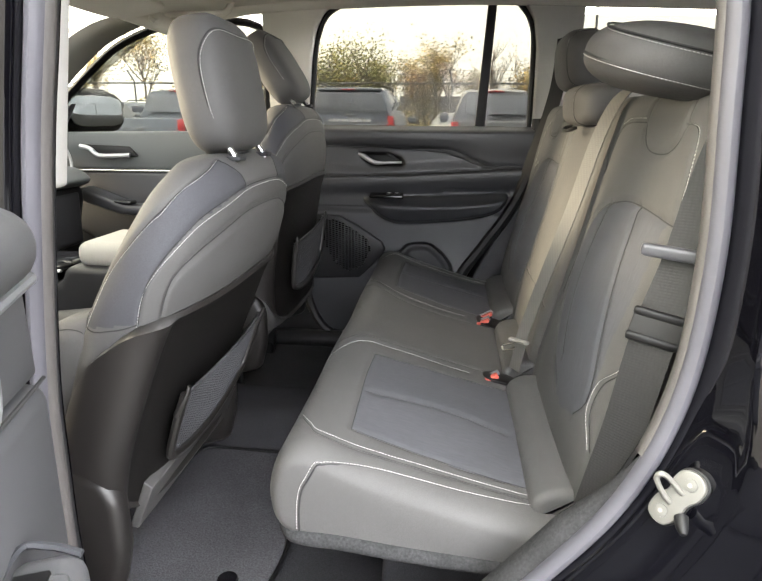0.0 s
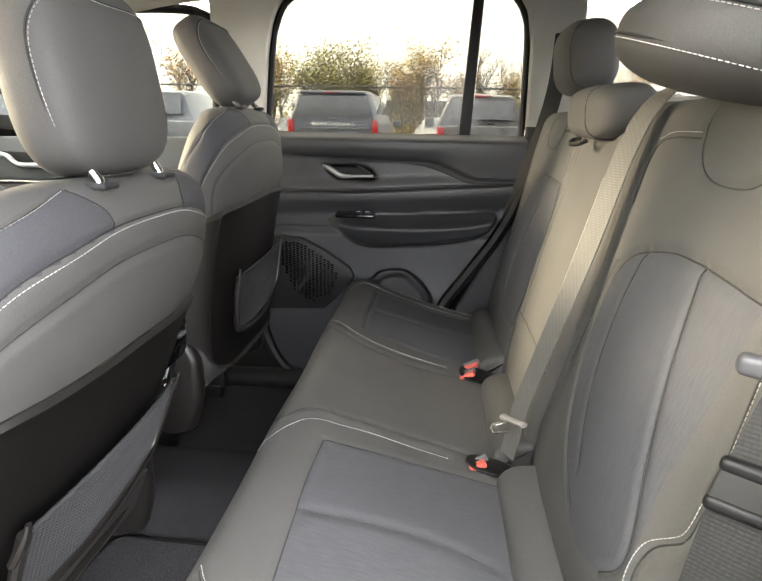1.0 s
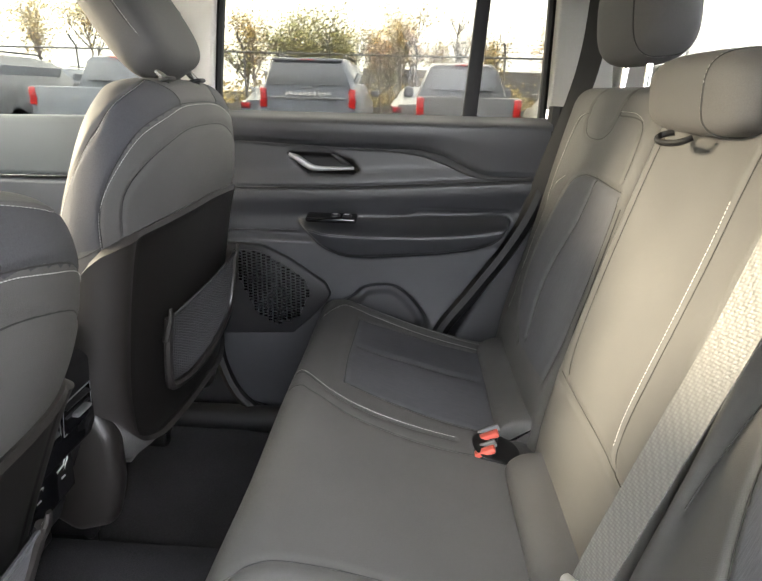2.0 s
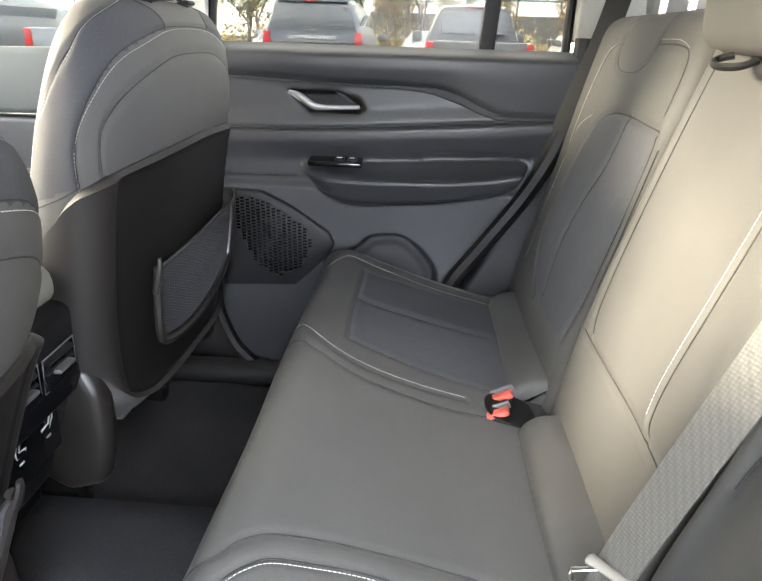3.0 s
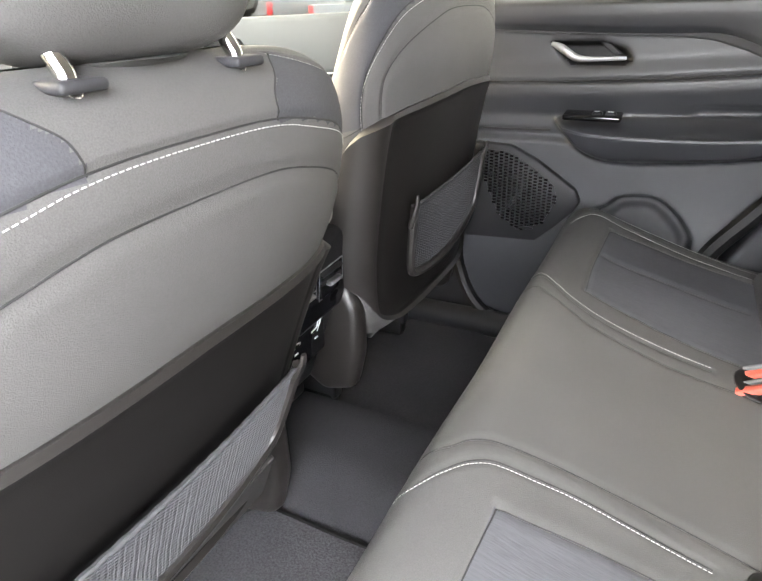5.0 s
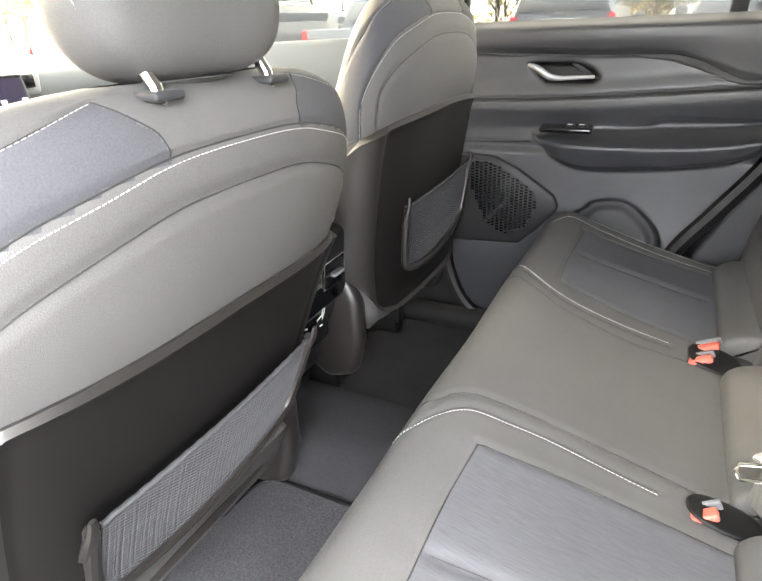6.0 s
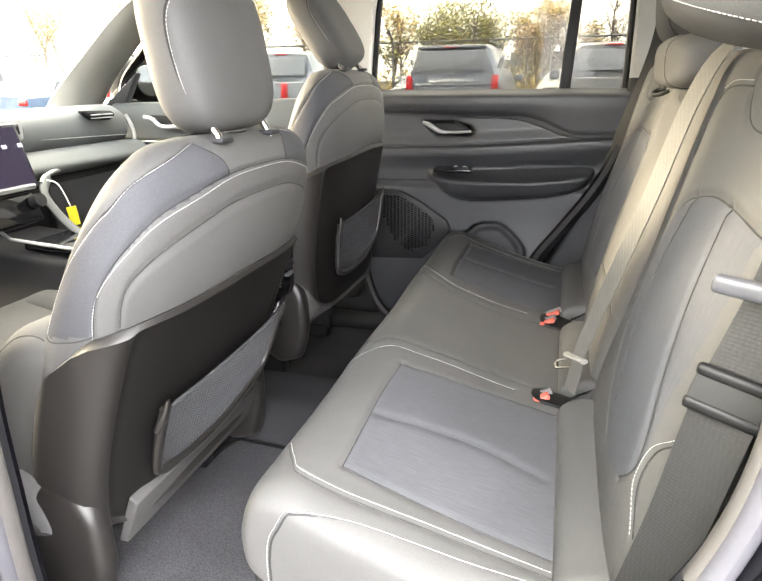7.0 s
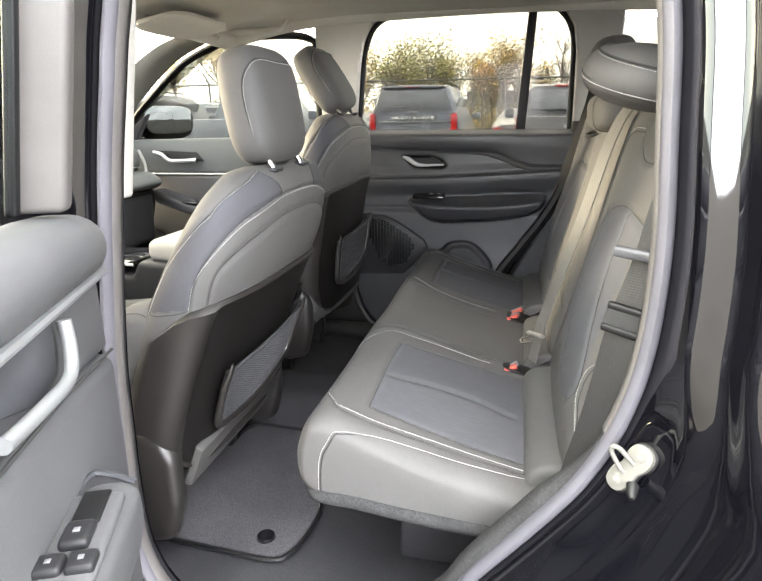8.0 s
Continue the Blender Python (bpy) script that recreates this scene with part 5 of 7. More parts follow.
def backrest(name, y0, y1, kind):
    """One part of the bench's back: 'near', 'far' (mirrored) or 'middle'."""
    pad = Padded(rear_back(y0, y1))
    rows, cords, inserts = [], [], []
    if kind != "middle":
        f = (lambda ln: ln) if kind == "near" else flip
        field = [(0.085, 0.83), (0.095, 0.88), (0.115, 0.925), (0.19, 0.985), (0.28, 1.025), (0.345, 1.022), (0.385, 0.985), (0.407, 0.91), (0.412, 0.86), (0.411, 0.80), (0.407, 0.722), (0.33, 0.725), (0.24, 0.735), (0.15, 0.732), (0.105, 0.77)]
        arch_l = [(0.10, 0.88), (0.14, 0.95), (0.20, 0.992), (0.29, 1.028), (0.345, 1.024), (0.385, 0.988), (0.407, 0.91), (0.412, 0.85), (0.41, 0.78), (0.404, 0.70)]
        inner = [(0.410, 0.825), (0.332, 0.795), (0.24, 0.765), (0.148, 0.742), (0.105, 0.772)]
        inner2 = [(0.398, 0.955), (0.33, 0.955), (0.24, 0.93), (0.15, 0.885)]
        tab = [(0.575, 0.952), (0.535, 0.945), (0.505, 0.930), (0.487, 0.89), (0.487, 0.82), (0.505, 0.79), (0.535, 0.785), (0.575, 0.795)]
        u_out = [(0.527, 0.79), (0.524, 0.755), (0.512, 0.735), (0.480, 0.722), (0.438, 0.712), (0.40, 0.703), (0.30, 0.697), (0.25, 0.690)]
        u_in = [(0.528, 0.95), (0.527, 1.02), (0.518, 1.058), (0.49, 1.07), (0.44, 1.07)]
        low = [(0.250, 0.690), (0.215, 0.695), (0.178, 0.722), (0.13, 0.724), (0.09, 0.690)]
        side = [(0.20, 1.09), (0.25, 1.085), (0.32, 1.068), (0.37, 1.035)]
        side_o = [(0.18, 0.672), (0.261, 0.672), (0.346, 0.690), (0.409, 0.745)]
        if kind == "far":
            field = flip([(0.095, 1.69), (0.112, 1.71), (0.187, 1.762), (0.286, 1.748), (0.382, 1.745), (0.405, 1.735), (0.423, 1.688), (0.426, 1.63), (0.425, 1.584), (0.421, 1.505), (0.382, 1.497), (0.26, 1.503), (0.174, 1.503), (0.10, 1.51)])
            arch_l = flip([(0.095, 1.69), (0.13, 1.73), (0.187, 1.760), (0.286, 1.748), (0.382, 1.745), (0.408, 1.732), (0.423, 1.688), (0.426, 1.63), (0.425, 1.584), (0.421, 1.505)])
            inner = flip([(0.424, 1.617), (0.353, 1.61), (0.278, 1.630), (0.199, 1.645), (0.12, 1.645)])
            inner2 = flip([(0.415, 1.505), (0.382, 1.499), (0.26, 1.505), (0.174, 1.505), (0.10, 1.515)])
            side_o = flip([(0.407, 1.791), (0.374, 1.855), (0.311, 1.898), (0.253, 1.908), (0.18, 1.908)])
            side = flip([(0.20, 1.482), (0.26, 1.482), (0.32, 1.484), (0.40, 1.486)])
        for ln, dp, wd in ((arch_l, 0.004, 0.006), (inner, 0.003, 0.006), (inner2, 0.002, 0.006), (tab, 0.0035, 0.005), (u_out, 0.003, 0.005), (u_in, 0.003, 0.005), (low, 0.003, 0.005), (side, 0.002, 0.006)):
            pad.seam(f(ln), dp, wd)
            cords.append(f(ln))
        if kind == "far":
            pad.seam(f(side_o), 0.003, 0.006)
        for c, r_, h in (((0.25, 0.68), (0.18, 0.05), 0.020), ((0.25, 1.085), (0.18, 0.05), 0.016), ((0.25, 0.87), (0.14, 0.10), -0.012), ((0.46, 0.88), (0.10, 0.16), 0.008)):
            pad.swell(f([c])[0], r_, h)
        inserts = [("back_insert", f(field), cloth, "grey woven cloth insert")]
        rows = [f([(u, y - 0.006) for u, y in u_out]), f([(u + 0.006, y) for u, y in u_in[:3]]), f([(u, y + 0.006) for u, y in low])]
        rows.append(f(side_o) if kind == "far" else f(side[1:]))
    else:
        s1 = [(0.60, 1.214), (0.46, 1.214), (0.402, 1.213), (0.311, 1.216), (0.212, 1.219), (0.172, 1.213), (0.158, 1.20)]
        s2 = [(0.58, 1.42), (0.50, 1.43), (0.325, 1.432), (0.20, 1.425), (0.165, 1.41)]
        s3 = [(0.155, 1.44), (0.152, 1.34), (0.153, 1.22), (0.148, 1.15)]
        pad.seam(s1, 0.004, 0.005)
        pad.seam(s2, 0.003, 0.005)
        pad.seam(s3, 0.004, 0.006)
        cords = [s1, s2, s3]
        pad.swell((0.33, 1.30), (0.22, 0.12), 0.008)
        rows = [[(u, y + 0.007) for u, y in s1[1:-1]]]
    pad.mesh(name, vinyl, bench, 170 if kind != "middle" else 120, inserts, "charcoal vinyl backrest")
    for r_ in rows:
        part("stitching", pad.stitches(r_), thread, bench, "pale grey contrast stitching")
    for ln in cords:
        part("seam", pad.cord(ln, 0.0010), piping, bench)


backrest("backrest", 0.672, 1.125, "near")
backrest("backrest", 1.132, 1.468, "middle")
backrest("backrest", 1.475, 1.945, "far")
for y0, y1 in ((0.690, 1.085), (1.135, 1.425), (1.500, 1.865)):
    roll = Padded(Prism([(0.172, 0.826), (0.176, 0.846), (0.192, 0.860), (0.215, 0.866), (0.240, 0.862), (0.240, 0.82), (0.18, 0.81)], y0, y1, 0.014, 60))
    roll.mesh("lumbar_roll", vinyl, bench, 20, label="charcoal vinyl roll below the back")
# headrests of the bench
nh = part("headrest", superbox((0.205, 0.27, 0.092), (0.325, 0.868, 1.434), 2.5, (6, 9, 0), 60, 36), vinyl, bench, "charcoal vinyl headrest folded forward")
fh = part("headrest", superbox((0.115, 0.25, 0.155), (0.375, 1.70, 1.508), 3.0, (0, -6, 0), 50, 30), vinyl, bench, "charcoal vinyl headrest")
chh = part("headrest", superbox((0.110, 0.225, 0.085), (0.338, 1.315, 1.388), 3.4, (0, -4, 0), 50, 30), vinyl, bench, "low charcoal vinyl middle headrest")
for par, ys, z0, z1, x in ((nh, (0.80, 0.93), 1.37, 1.43, 0.37), (fh, (1.645, 1.755), 1.38, 1.45, 0.375), (chh, (1.26, 1.37), 1.34, 1.38, 0.35)):
    for y in ys:
        part("post", tube([(x, y, z0), (x, y, z1)], 0.006, 10), chrome, par, "chrome headrest post")


def ring_stitch(par, at, size, power, turn, plane, tilt=0.0, lean=0.0):
    """A line of stitches round a headrest, where a level or upright plane cuts it."""
    m_ = pose(*at, *turn)
    q, nn = [], []
    for a in np.linspace(0, 2 * math.pi, 240):
        c, s = math.cos(a), math.sin(a)
        if plane[0] == "z":
            h = plane[1] + tilt * math.copysign(abs(c) ** (2 / power), c) + lean * math.copysign(abs(s) ** (2 / power), s)
            k = max(0.0, 1 - abs(h) ** power) ** (1 / power)
            v_ = (math.copysign(abs(c) ** (2 / power), c) * k, math.copysign(abs(s) ** (2 / power), s) * k, h)
        else:
            h = plane[1]
            k = max(0.0, 1 - abs(h) ** power) ** (1 / power)
            v_ = (math.copysign(abs(c) ** (2 / power), c) * k, h, math.copysign(abs(s) ** (2 / power), s) * k)
        loc = Vector((v_[0] * size[0] / 2, v_[1] * size[1] / 2, v_[2] * size[2] / 2))
        nr = Vector((math.copysign(abs(v_[0]) ** (power - 1), v_[0]) / size[0], math.copysign(abs(v_[1]) ** (power - 1), v_[1]) / size[1], math.copysign(abs(v_[2]) ** (power - 1), v_[2]) / size[2])).normalized()
        q.append(m_ @ (loc + nr * 0.0008))
        nn.append(m_.to_3x3() @ nr)
    part("stitching", stitch_rows(np.array(q), np.array(nn)), thread, par, "pale grey contrast stitching")
    part("seam", tube(np.array(q) - np.array(nn) * 0.0012 + np.array([0, 0, 0.004]) * (plane[0] == "z"), 0.0016, 5), piping, par)


ring_stitch(nh, (0.325, 0.868, 1.434), (0.205, 0.27, 0.092), 2.5, (6, 9, 0), ("z", -0.32), -0.12, 0.22)
ring_stitch(nh, (0.325, 0.868, 1.434), (0.205, 0.27, 0.092), 2.5, (6, 9, 0), ("z", 0.50), -0.15, 0.30)
ring_stitch(fh, (0.375, 1.70, 1.508), (0.115, 0.25, 0.155), 3.0, (0, -6, 0), ("y", -0.72))
ring_stitch(chh, (0.338, 1.315, 1.388), (0.110, 0.225, 0.085), 3.4, (0, -4, 0), ("y", -0.55))
loop = smooth_path([(0.305, 1.345, 1.345), (0.290, 1.350, 1.340), (0.284, 1.330, 1.335), (0.292, 1.305, 1.336), (0.305, 1.30, 1.342)], 24)
part("pull_strap", tube(loop, 0.0035, 8), black_rubber, bench, "black fabric pull loop")


# ---- belts and buckles ----
guide_grey = material("guide_grey", (0.050, 0.050, 0.056), 0.35, spots=0.06, spot_size=30)
belt = thing("seat_belt", (0.225, 0.635, 0.90), "grey woven seat belt hanging beside the backrest", "seat belt", "rear seat belts")
path = smooth_path([(0.375, 0.625, 1.50), (0.350, 0.640, 1.40), (0.327, 0.648, 1.31), (0.308, 0.648, 1.21), (0.284, 0.645, 1.12), (0.262, 0.638, 1.00), (0.240, 0.630, 0.91), (0.222, 0.622, 0.84)], 40)
turning = np.linspace(0, 1, len(path))[:, None] ** 1.5
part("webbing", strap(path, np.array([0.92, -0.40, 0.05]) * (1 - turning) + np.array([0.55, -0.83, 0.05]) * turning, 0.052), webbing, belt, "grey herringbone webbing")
bl = part("guide", rbox((0.096, 0.014, 0.015), (0.303, 0.638, 1.214), 0.005, turn=(0, 4, -24)), guide_grey, belt, "grey plastic belt guide")
part("guide_slot", rbox((0.055, 0.004, 0.004), (0.308, 0.633, 1.214), 0.001, turn=(0, 4, -24)), black_rubber, bl)
for z, x in ((1.142, 0.287), (1.112, 0.281)):
    part("keeper", rbox((0.062, 0.010, 0.011), (x, 0.640, z), 0.004, turn=(0, 8, -24)), black_rubber, belt, "dark belt keeper")
part("keeper_cloth", rbox((0.058, 0.008, 0.030), (0.284, 0.641, 1.127), 0.002, turn=(0, 12, -24)), piping, belt)
belt2 = thing("seat_belt", (0.20, 1.10, 0.90), "grey woven middle seat belt across the backrest with a silver tongue", "seat belt", "rear seat belts")
path = smooth_path([(0.40, 1.075, 1.415), (0.365, 1.078, 1.418), (0.328, 1.078, 1.395), (0.300, 1.080, 1.33), (0.268, 1.084, 1.20), (0.230, 1.092, 1.06), (0.200, 1.098, 0.945), (0.195, 1.105, 0.90), (0.19, 1.11, 0.86)], 40)
part("webbing", strap(path, (0.38, -0.92, 0.10), 0.040), lit_webbing, belt2, "grey herringbone webbing")
across, along, mid = Vector((0.62, -0.78, 0.12)).normalized(), Vector((0.22, -0.04, 0.97)).normalized(), Vector((0.192, 1.094, 0.930))
tg = part("tongue", tube([tuple(mid + a * across) for a in (-0.024, -0.022, -0.012, 0.012, 0.022, 0.024)], [0.004, 0.0075, 0.0065, 0.0065, 0.0075, 0.004], 12, 0.62, up=tuple(along)), tongue_grey, belt2, "pale grey plastic belt tongue head")
part("blade", tube([(0.186, 1.106, 0.922), (0.164, 1.110, 0.914), (0.161, 1.100, 0.912), (0.164, 1.090, 0.910), (0.186, 1.088, 0.916)], 0.003, 8, 0.5), chrome, tg, "bright steel blade")


def buckle(at, turn, label):
    b = thing("belt_buckle", at, label, "belt buckle", "belt buckles")
    part("housing", rbox((0.040, 0.028, 0.060), (at[0], at[1], at[2] - 0.028), 0.006, turn=turn), black_rubber, b, "black plastic housing")
    part("button", rbox((0.034, 0.015, 0.010), (at[0] - 0.006, at[1] - 0.004, at[2] + 0.003), 0.003, turn=turn), red_plastic, b, "red release button")
    part("slot", rbox((0.036, 0.005, 0.012), (at[0] - 0.004, at[1] + 0.011, at[2] + 0.004), 0.001, turn=turn), grey_plastic, b)


buckle((0.148, 1.105, 0.838), (0, -28, 8), "black belt buckle with a red button in the cushion gap")
buckle((0.150, 1.445, 0.842), (0, -28, -4), "black belt buckle with a red button in the cushion gap")
buckle((0.160, 1.485, 0.846), (0, -28, -4), "black belt buckle with a red button in the cushion gap")
for y, w in ((1.112, 0.045), (1.464, 0.075)):
    tagged(part("buckle_well", superbox((0.080, w + 0.004, 0.010), (0.165, y, 0.8375), 2.4, (0, 13, 0)), black_rubber, None), "black buckle well sunk in the cushion", "seat trim")
# far belt beside the far backrest
belt3 = thing("seat_belt", (0.33, 1.93, 1.40), "dark seat belt running up the rear pillar", "seat belt", "rear seat belts")
# black colour and extra length paint the shade of the gap by the backrest
part("webbing", strap(smooth_path([(0.375, 1.955, 1.60), (0.365, 1.935, 1.48), (0.345, 1.928, 1.38), (0.306, 1.938, 1.24), (0.270, 1.955, 1.10)], 24), (0.8, -0.5, 0.1), 0.047), black_rubber, belt3, "webbing coloured black like the shaded gap")
part("anchor", rbox((0.03, 0.015, 0.035), (0.388, 1.972, 1.58), 0.006), dark_plastic, belt3, "dark belt anchor")

# ---- floor mat ----
fm = thing("floor_mat", (-0.4, 0.95, 0.56), "grey carpet floor mat with bound edge and a black grommet", "floor mat")
mat_line = smooth_path([(-0.575, 0.775), (-0.55, 0.745), (-0.42, 0.735), (-0.29, 0.730), (-0.262, 0.748), (-0.245, 0.80), (-0.243, 0.90), (-0.28, 1.00), (-0.28, 1.17), (-0.30, 1.195), (-0.39, 1.197), (-0.51, 1.199), (-0.538, 1.185), (-0.552, 1.155), (-0.556, 1.11), (-0.575, 1.088), (-0.62, 1.08), (-0.75, 1.07), (-0.78, 0.9), (-0.70, 0.80)], 120, True)
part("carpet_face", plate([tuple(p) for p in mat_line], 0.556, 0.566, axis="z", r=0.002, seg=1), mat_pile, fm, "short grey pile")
part("binding", tube([(p[0], p[1], 0.565) for p in mat_line], 0.005, 6, closed=True), black_rubber, fm, "dark bound edge")
part("grommet", tube([(-0.322, 0.785, 0.564), (-0.322, 0.785, 0.572)], [0.020, 0.017], 20), gloss_black, fm, "black plastic grommet")
fm2 = thing("floor_mat", (-0.4, 1.68, 0.56), "dark carpet floor mat in the far footwell", "floor mat")
mat2 = smooth_path([(-0.22, 1.46), (-0.22, 1.85), (-0.30, 1.88), (-0.58, 1.88), (-0.60, 1.46)], 60, True)
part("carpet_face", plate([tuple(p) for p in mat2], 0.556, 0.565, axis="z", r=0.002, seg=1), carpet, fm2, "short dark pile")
part("grommet", tube([(-0.24, 1.50, 0.563), (-0.24, 1.50, 0.571)], [0.020, 0.017], 20), gloss_black, fm2, "black plastic grommet")


# ---- centre console ----
con = thing("centre_console", (-0.7, 1.30, 0.56), "dark plastic centre console with rear vents and sockets", "console")
part("body", plate([(-0.445, 1.02), (-0.452, 0.96), (-0.475, 0.88), (-0.515, 0.78), (-0.545, 0.70), (-0.60, 0.66), (-1.15, 0.66), (-1.25, 1.00), (-1.05, 0.985), (-0.86, 0.975), (-0.84, 1.02)], 1.19, 1.42, r=0.018, seg=4), dark_plastic, con, "dark plastic body")
part("armrest", rbox((0.36, 0.20, 0.06), (-0.64, 1.305, 1.045), 0.025, 4), tan_trim, con, "pale padded armrest lid")
part("vent_panel", plate([(1.225, 0.985), (1.385, 0.99), (1.395, 0.965), (1.392, 0.90), (1.375, 0.885), (1.235, 0.885), (1.222, 0.90)], -0.475, -0.452, axis="x", r=0.008), gloss_black, con, "gloss black vent panel")
for s, y in ((0, 1.268), (1, 1.346)):
    v = part("vent", rbox((0.012, 0.066, 0.05), (-0.456, y, 0.945), 0.006, turn=(0, -14, 0)), gloss_black, con, "black air vent")
    for k in range(3):
        part("slat", rbox((0.010, 0.060, 0.003), (-0.449 - k * 0.003, y, 0.960 - k * 0.014), 0.001, turn=(0, 20, 0)), dark_plastic, v)
    part("tab", rbox((0.012, 0.036, 0.007), (-0.444, y, 0.943), 0.003), grey_plastic, v, "grey vent tab")
    part("socket", rbox((0.006, 0.026, 0.009), (-0.461, y, 0.905), 0.003, turn=(0, -14, 0)), grey_plastic, con, "grey socket")
    part("vent_edge", tube([(-0.4475, y - 0.034, 0.968), (-0.4475, y + 0.034, 0.970), (-0.4520, y + 0.036, 0.922), (-0.4520, y - 0.036, 0.920)], 0.0011, 5, closed=True), silver, con, "thin bright vent edge")
part("socket_edge", tube([(-0.4545, 1.232, 0.916), (-0.4545, 1.382, 0.919), (-0.4590, 1.378, 0.893), (-0.4590, 1.236, 0.890)], 0.0011, 5, closed=True), silver, con, "thin bright socket edge")
part("vent_rim", tube([(-0.447, 1.392, 0.985), (-0.449, 1.396, 0.955), (-0.456, 1.392, 0.915)], 0.003, 6), chrome, con, "bright vent edge")
part("switch_panel", plate([(1.25, 0.870), (1.37, 0.873), (1.365, 0.80), (1.255, 0.795)], -0.502, -0.484, axis="x", r=0.004), gloss_black, con, "black switch panel")
for s_, y in ((-1, 1.283), (1, 1.337)):
    sign = [(0.010, 0.030), (0.012, 0.014), (0.008, 0.0), (-0.008, -0.002), (-0.010, 0.006), (0.004, 0.009), (0.005, 0.028)]
    part("mark", tube([(-0.481 - 0.28 * (0.856 - 0.842 - w), y + s_ * h, 0.842 + w) for h, w in sign], 0.0012, 5, closed=True), paper_white, con, "white outlined seat sign")
    part("mark", rbox((0.002, 0.010, 0.003), (-0.4845, y + s_ * 0.002, 0.832), 0.0005, turn=(0, -16, 0)), paper_white, con, "white seat sign")
part("foot", rbox((0.10, 0.17, 0.03), (-0.60, 1.30, 0.685), 0.010, 3), black_rubber, con)
part("lever_tray", rbox((0.20, 0.18, 0.02), (-0.98, 1.305, 1.0), 0.008), gloss_black, con, "gloss black tray")
part("tray_trim", tube([(-0.86, 1.205, 1.005), (-1.10, 1.205, 1.02), (-1.16, 1.21, 1.05)], 0.0045, 8), silver, con, "silver edge")


# ---- dashboard ----
dash = thing("dashboard", (-1.4, 1.30, 0.9), "grey soft dashboard with silver trim band and centre screen", "dashboard")
upper = Prism([(-1.29, 1.19), (-1.275, 1.245), (-1.30, 1.285), (-1.38, 1.30), (-1.62, 1.235), (-1.70, 1.10), (-1.60, 1.05), (-1.40, 1.10)], 0.62, 1.900, 0.04, 80)
Padded(upper).mesh("upper_pad", dash_soft, dash, 30, label="soft grey upper pad")
part("dash_seam", tube([(-1.276, 1.44, 1.222), (-1.276, 1.87, 1.205)], 0.0012, 6), thread, dash, "pale seam")
shelf = Prism([(-1.20, 1.140), (-1.21, 1.165), (-1.27, 1.19), (-1.40, 1.17), (-1.40, 1.10), (-1.25, 1.12)], 1.36, 1.90, 0.02, 60)
Padded(shelf).mesh("middle_shelf", dash_soft, dash, 16, label="grey middle shelf")
part("trim_band", tube(smooth_path([(-1.29, 1.893, 1.268), (-1.272, 1.898, 1.22), (-1.255, 1.870, 1.180), (-1.24, 1.78, 1.160), (-1.225, 1.66, 1.152), (-1.21, 1.52, 1.146), (-1.185, 1.42, 1.135), (-1.165, 1.385, 1.122)], 60), 0.0065, 10, 0.7, up=(1, 0, 0)), silver, dash, "satin silver trim band")
part("console_arm", tube(smooth_path([(-1.19, 1.43, 1.128), (-1.15, 1.372, 1.10), (-1.10, 1.352, 1.055), (-1.03, 1.342, 1.008), (-0.95, 1.338, 0.995)], 40), 0.013, 10, 0.7, up=(1, 0, 0)), dash_soft, dash, "grey arm running down beside the console")
lower = Prism([(-1.24, 1.125), (-1.25, 1.0), (-1.30, 0.85), (-1.5, 0.80), (-1.6, 1.05), (-1.4, 1.13)], 0.64, 1.90, 0.03, 60)
Padded(lower).mesh("lower_pad", dark_plastic, dash, 20, label="dark lower dash")
part("glovebox_lid", plate([(1.46, 1.105), (1.86, 1.11), (1.85, 0.93), (1.47, 0.92)], -1.26, -1.225, axis="x", r=0.014), door_soft, dash, "dark glovebox lid")
vt = part("vent", plate([(1.675, 1.290), (1.80, 1.286), (1.815, 1.272), (1.79, 1.256), (1.71, 1.260)], -1.29, -1.262, axis="x", r=0.006), gloss_black, dash, "dark side air vent")
for z in (1.266, 1.276):
    part("slat", rbox((0.02, 0.08, 0.003), (-1.258, 1.745, z), 0.001), silver, vt)
vt = part("vent", plate([(1.36, 1.285), (1.46, 1.285), (1.455, 1.225), (1.375, 1.225)], -1.29, -1.266, axis="x", r=0.008), silver, dash, "silver-framed centre air vent")
part("slat", rbox((0.02, 0.05, 0.03), (-1.264, 1.41, 1.255), 0.004), gloss_black, vt)
scr = part("screen", rbox((0.018, 0.29, 0.17), (-1.17, 1.215, 1.195), 0.008, turn=(0, -14, 0)), gloss_black, dash, "black touch screen, lit")
part("screen_image", rbox((0.003, 0.265, 0.145), (-1.160, 1.215, 1.198), 0.0, turn=(0, -14, 0)), screen_glow, scr, "dim violet screen picture")
for j in range(3):
    for k in range(6):
        part("mark", rbox((0.002, 0.011, 0.009), (-1.1755 + j * 0.0105, 1.335 - k * 0.045, 1.142 + j * 0.042), 0.0, turn=(0, -14, 0)), icon_glow, scr, "pale screen icon")
hv = part("climate_panel", rbox((0.03, 0.28, 0.075), (-1.13, 1.18, 1.075), 0.008, turn=(0, -20, 0)), gloss_black, dash, "black climate panel with knobs")
part("knob", tube([(-1.115, 1.305, 1.090), (-1.092, 1.305, 1.098)], 0.017, 20), dark_plastic, hv)
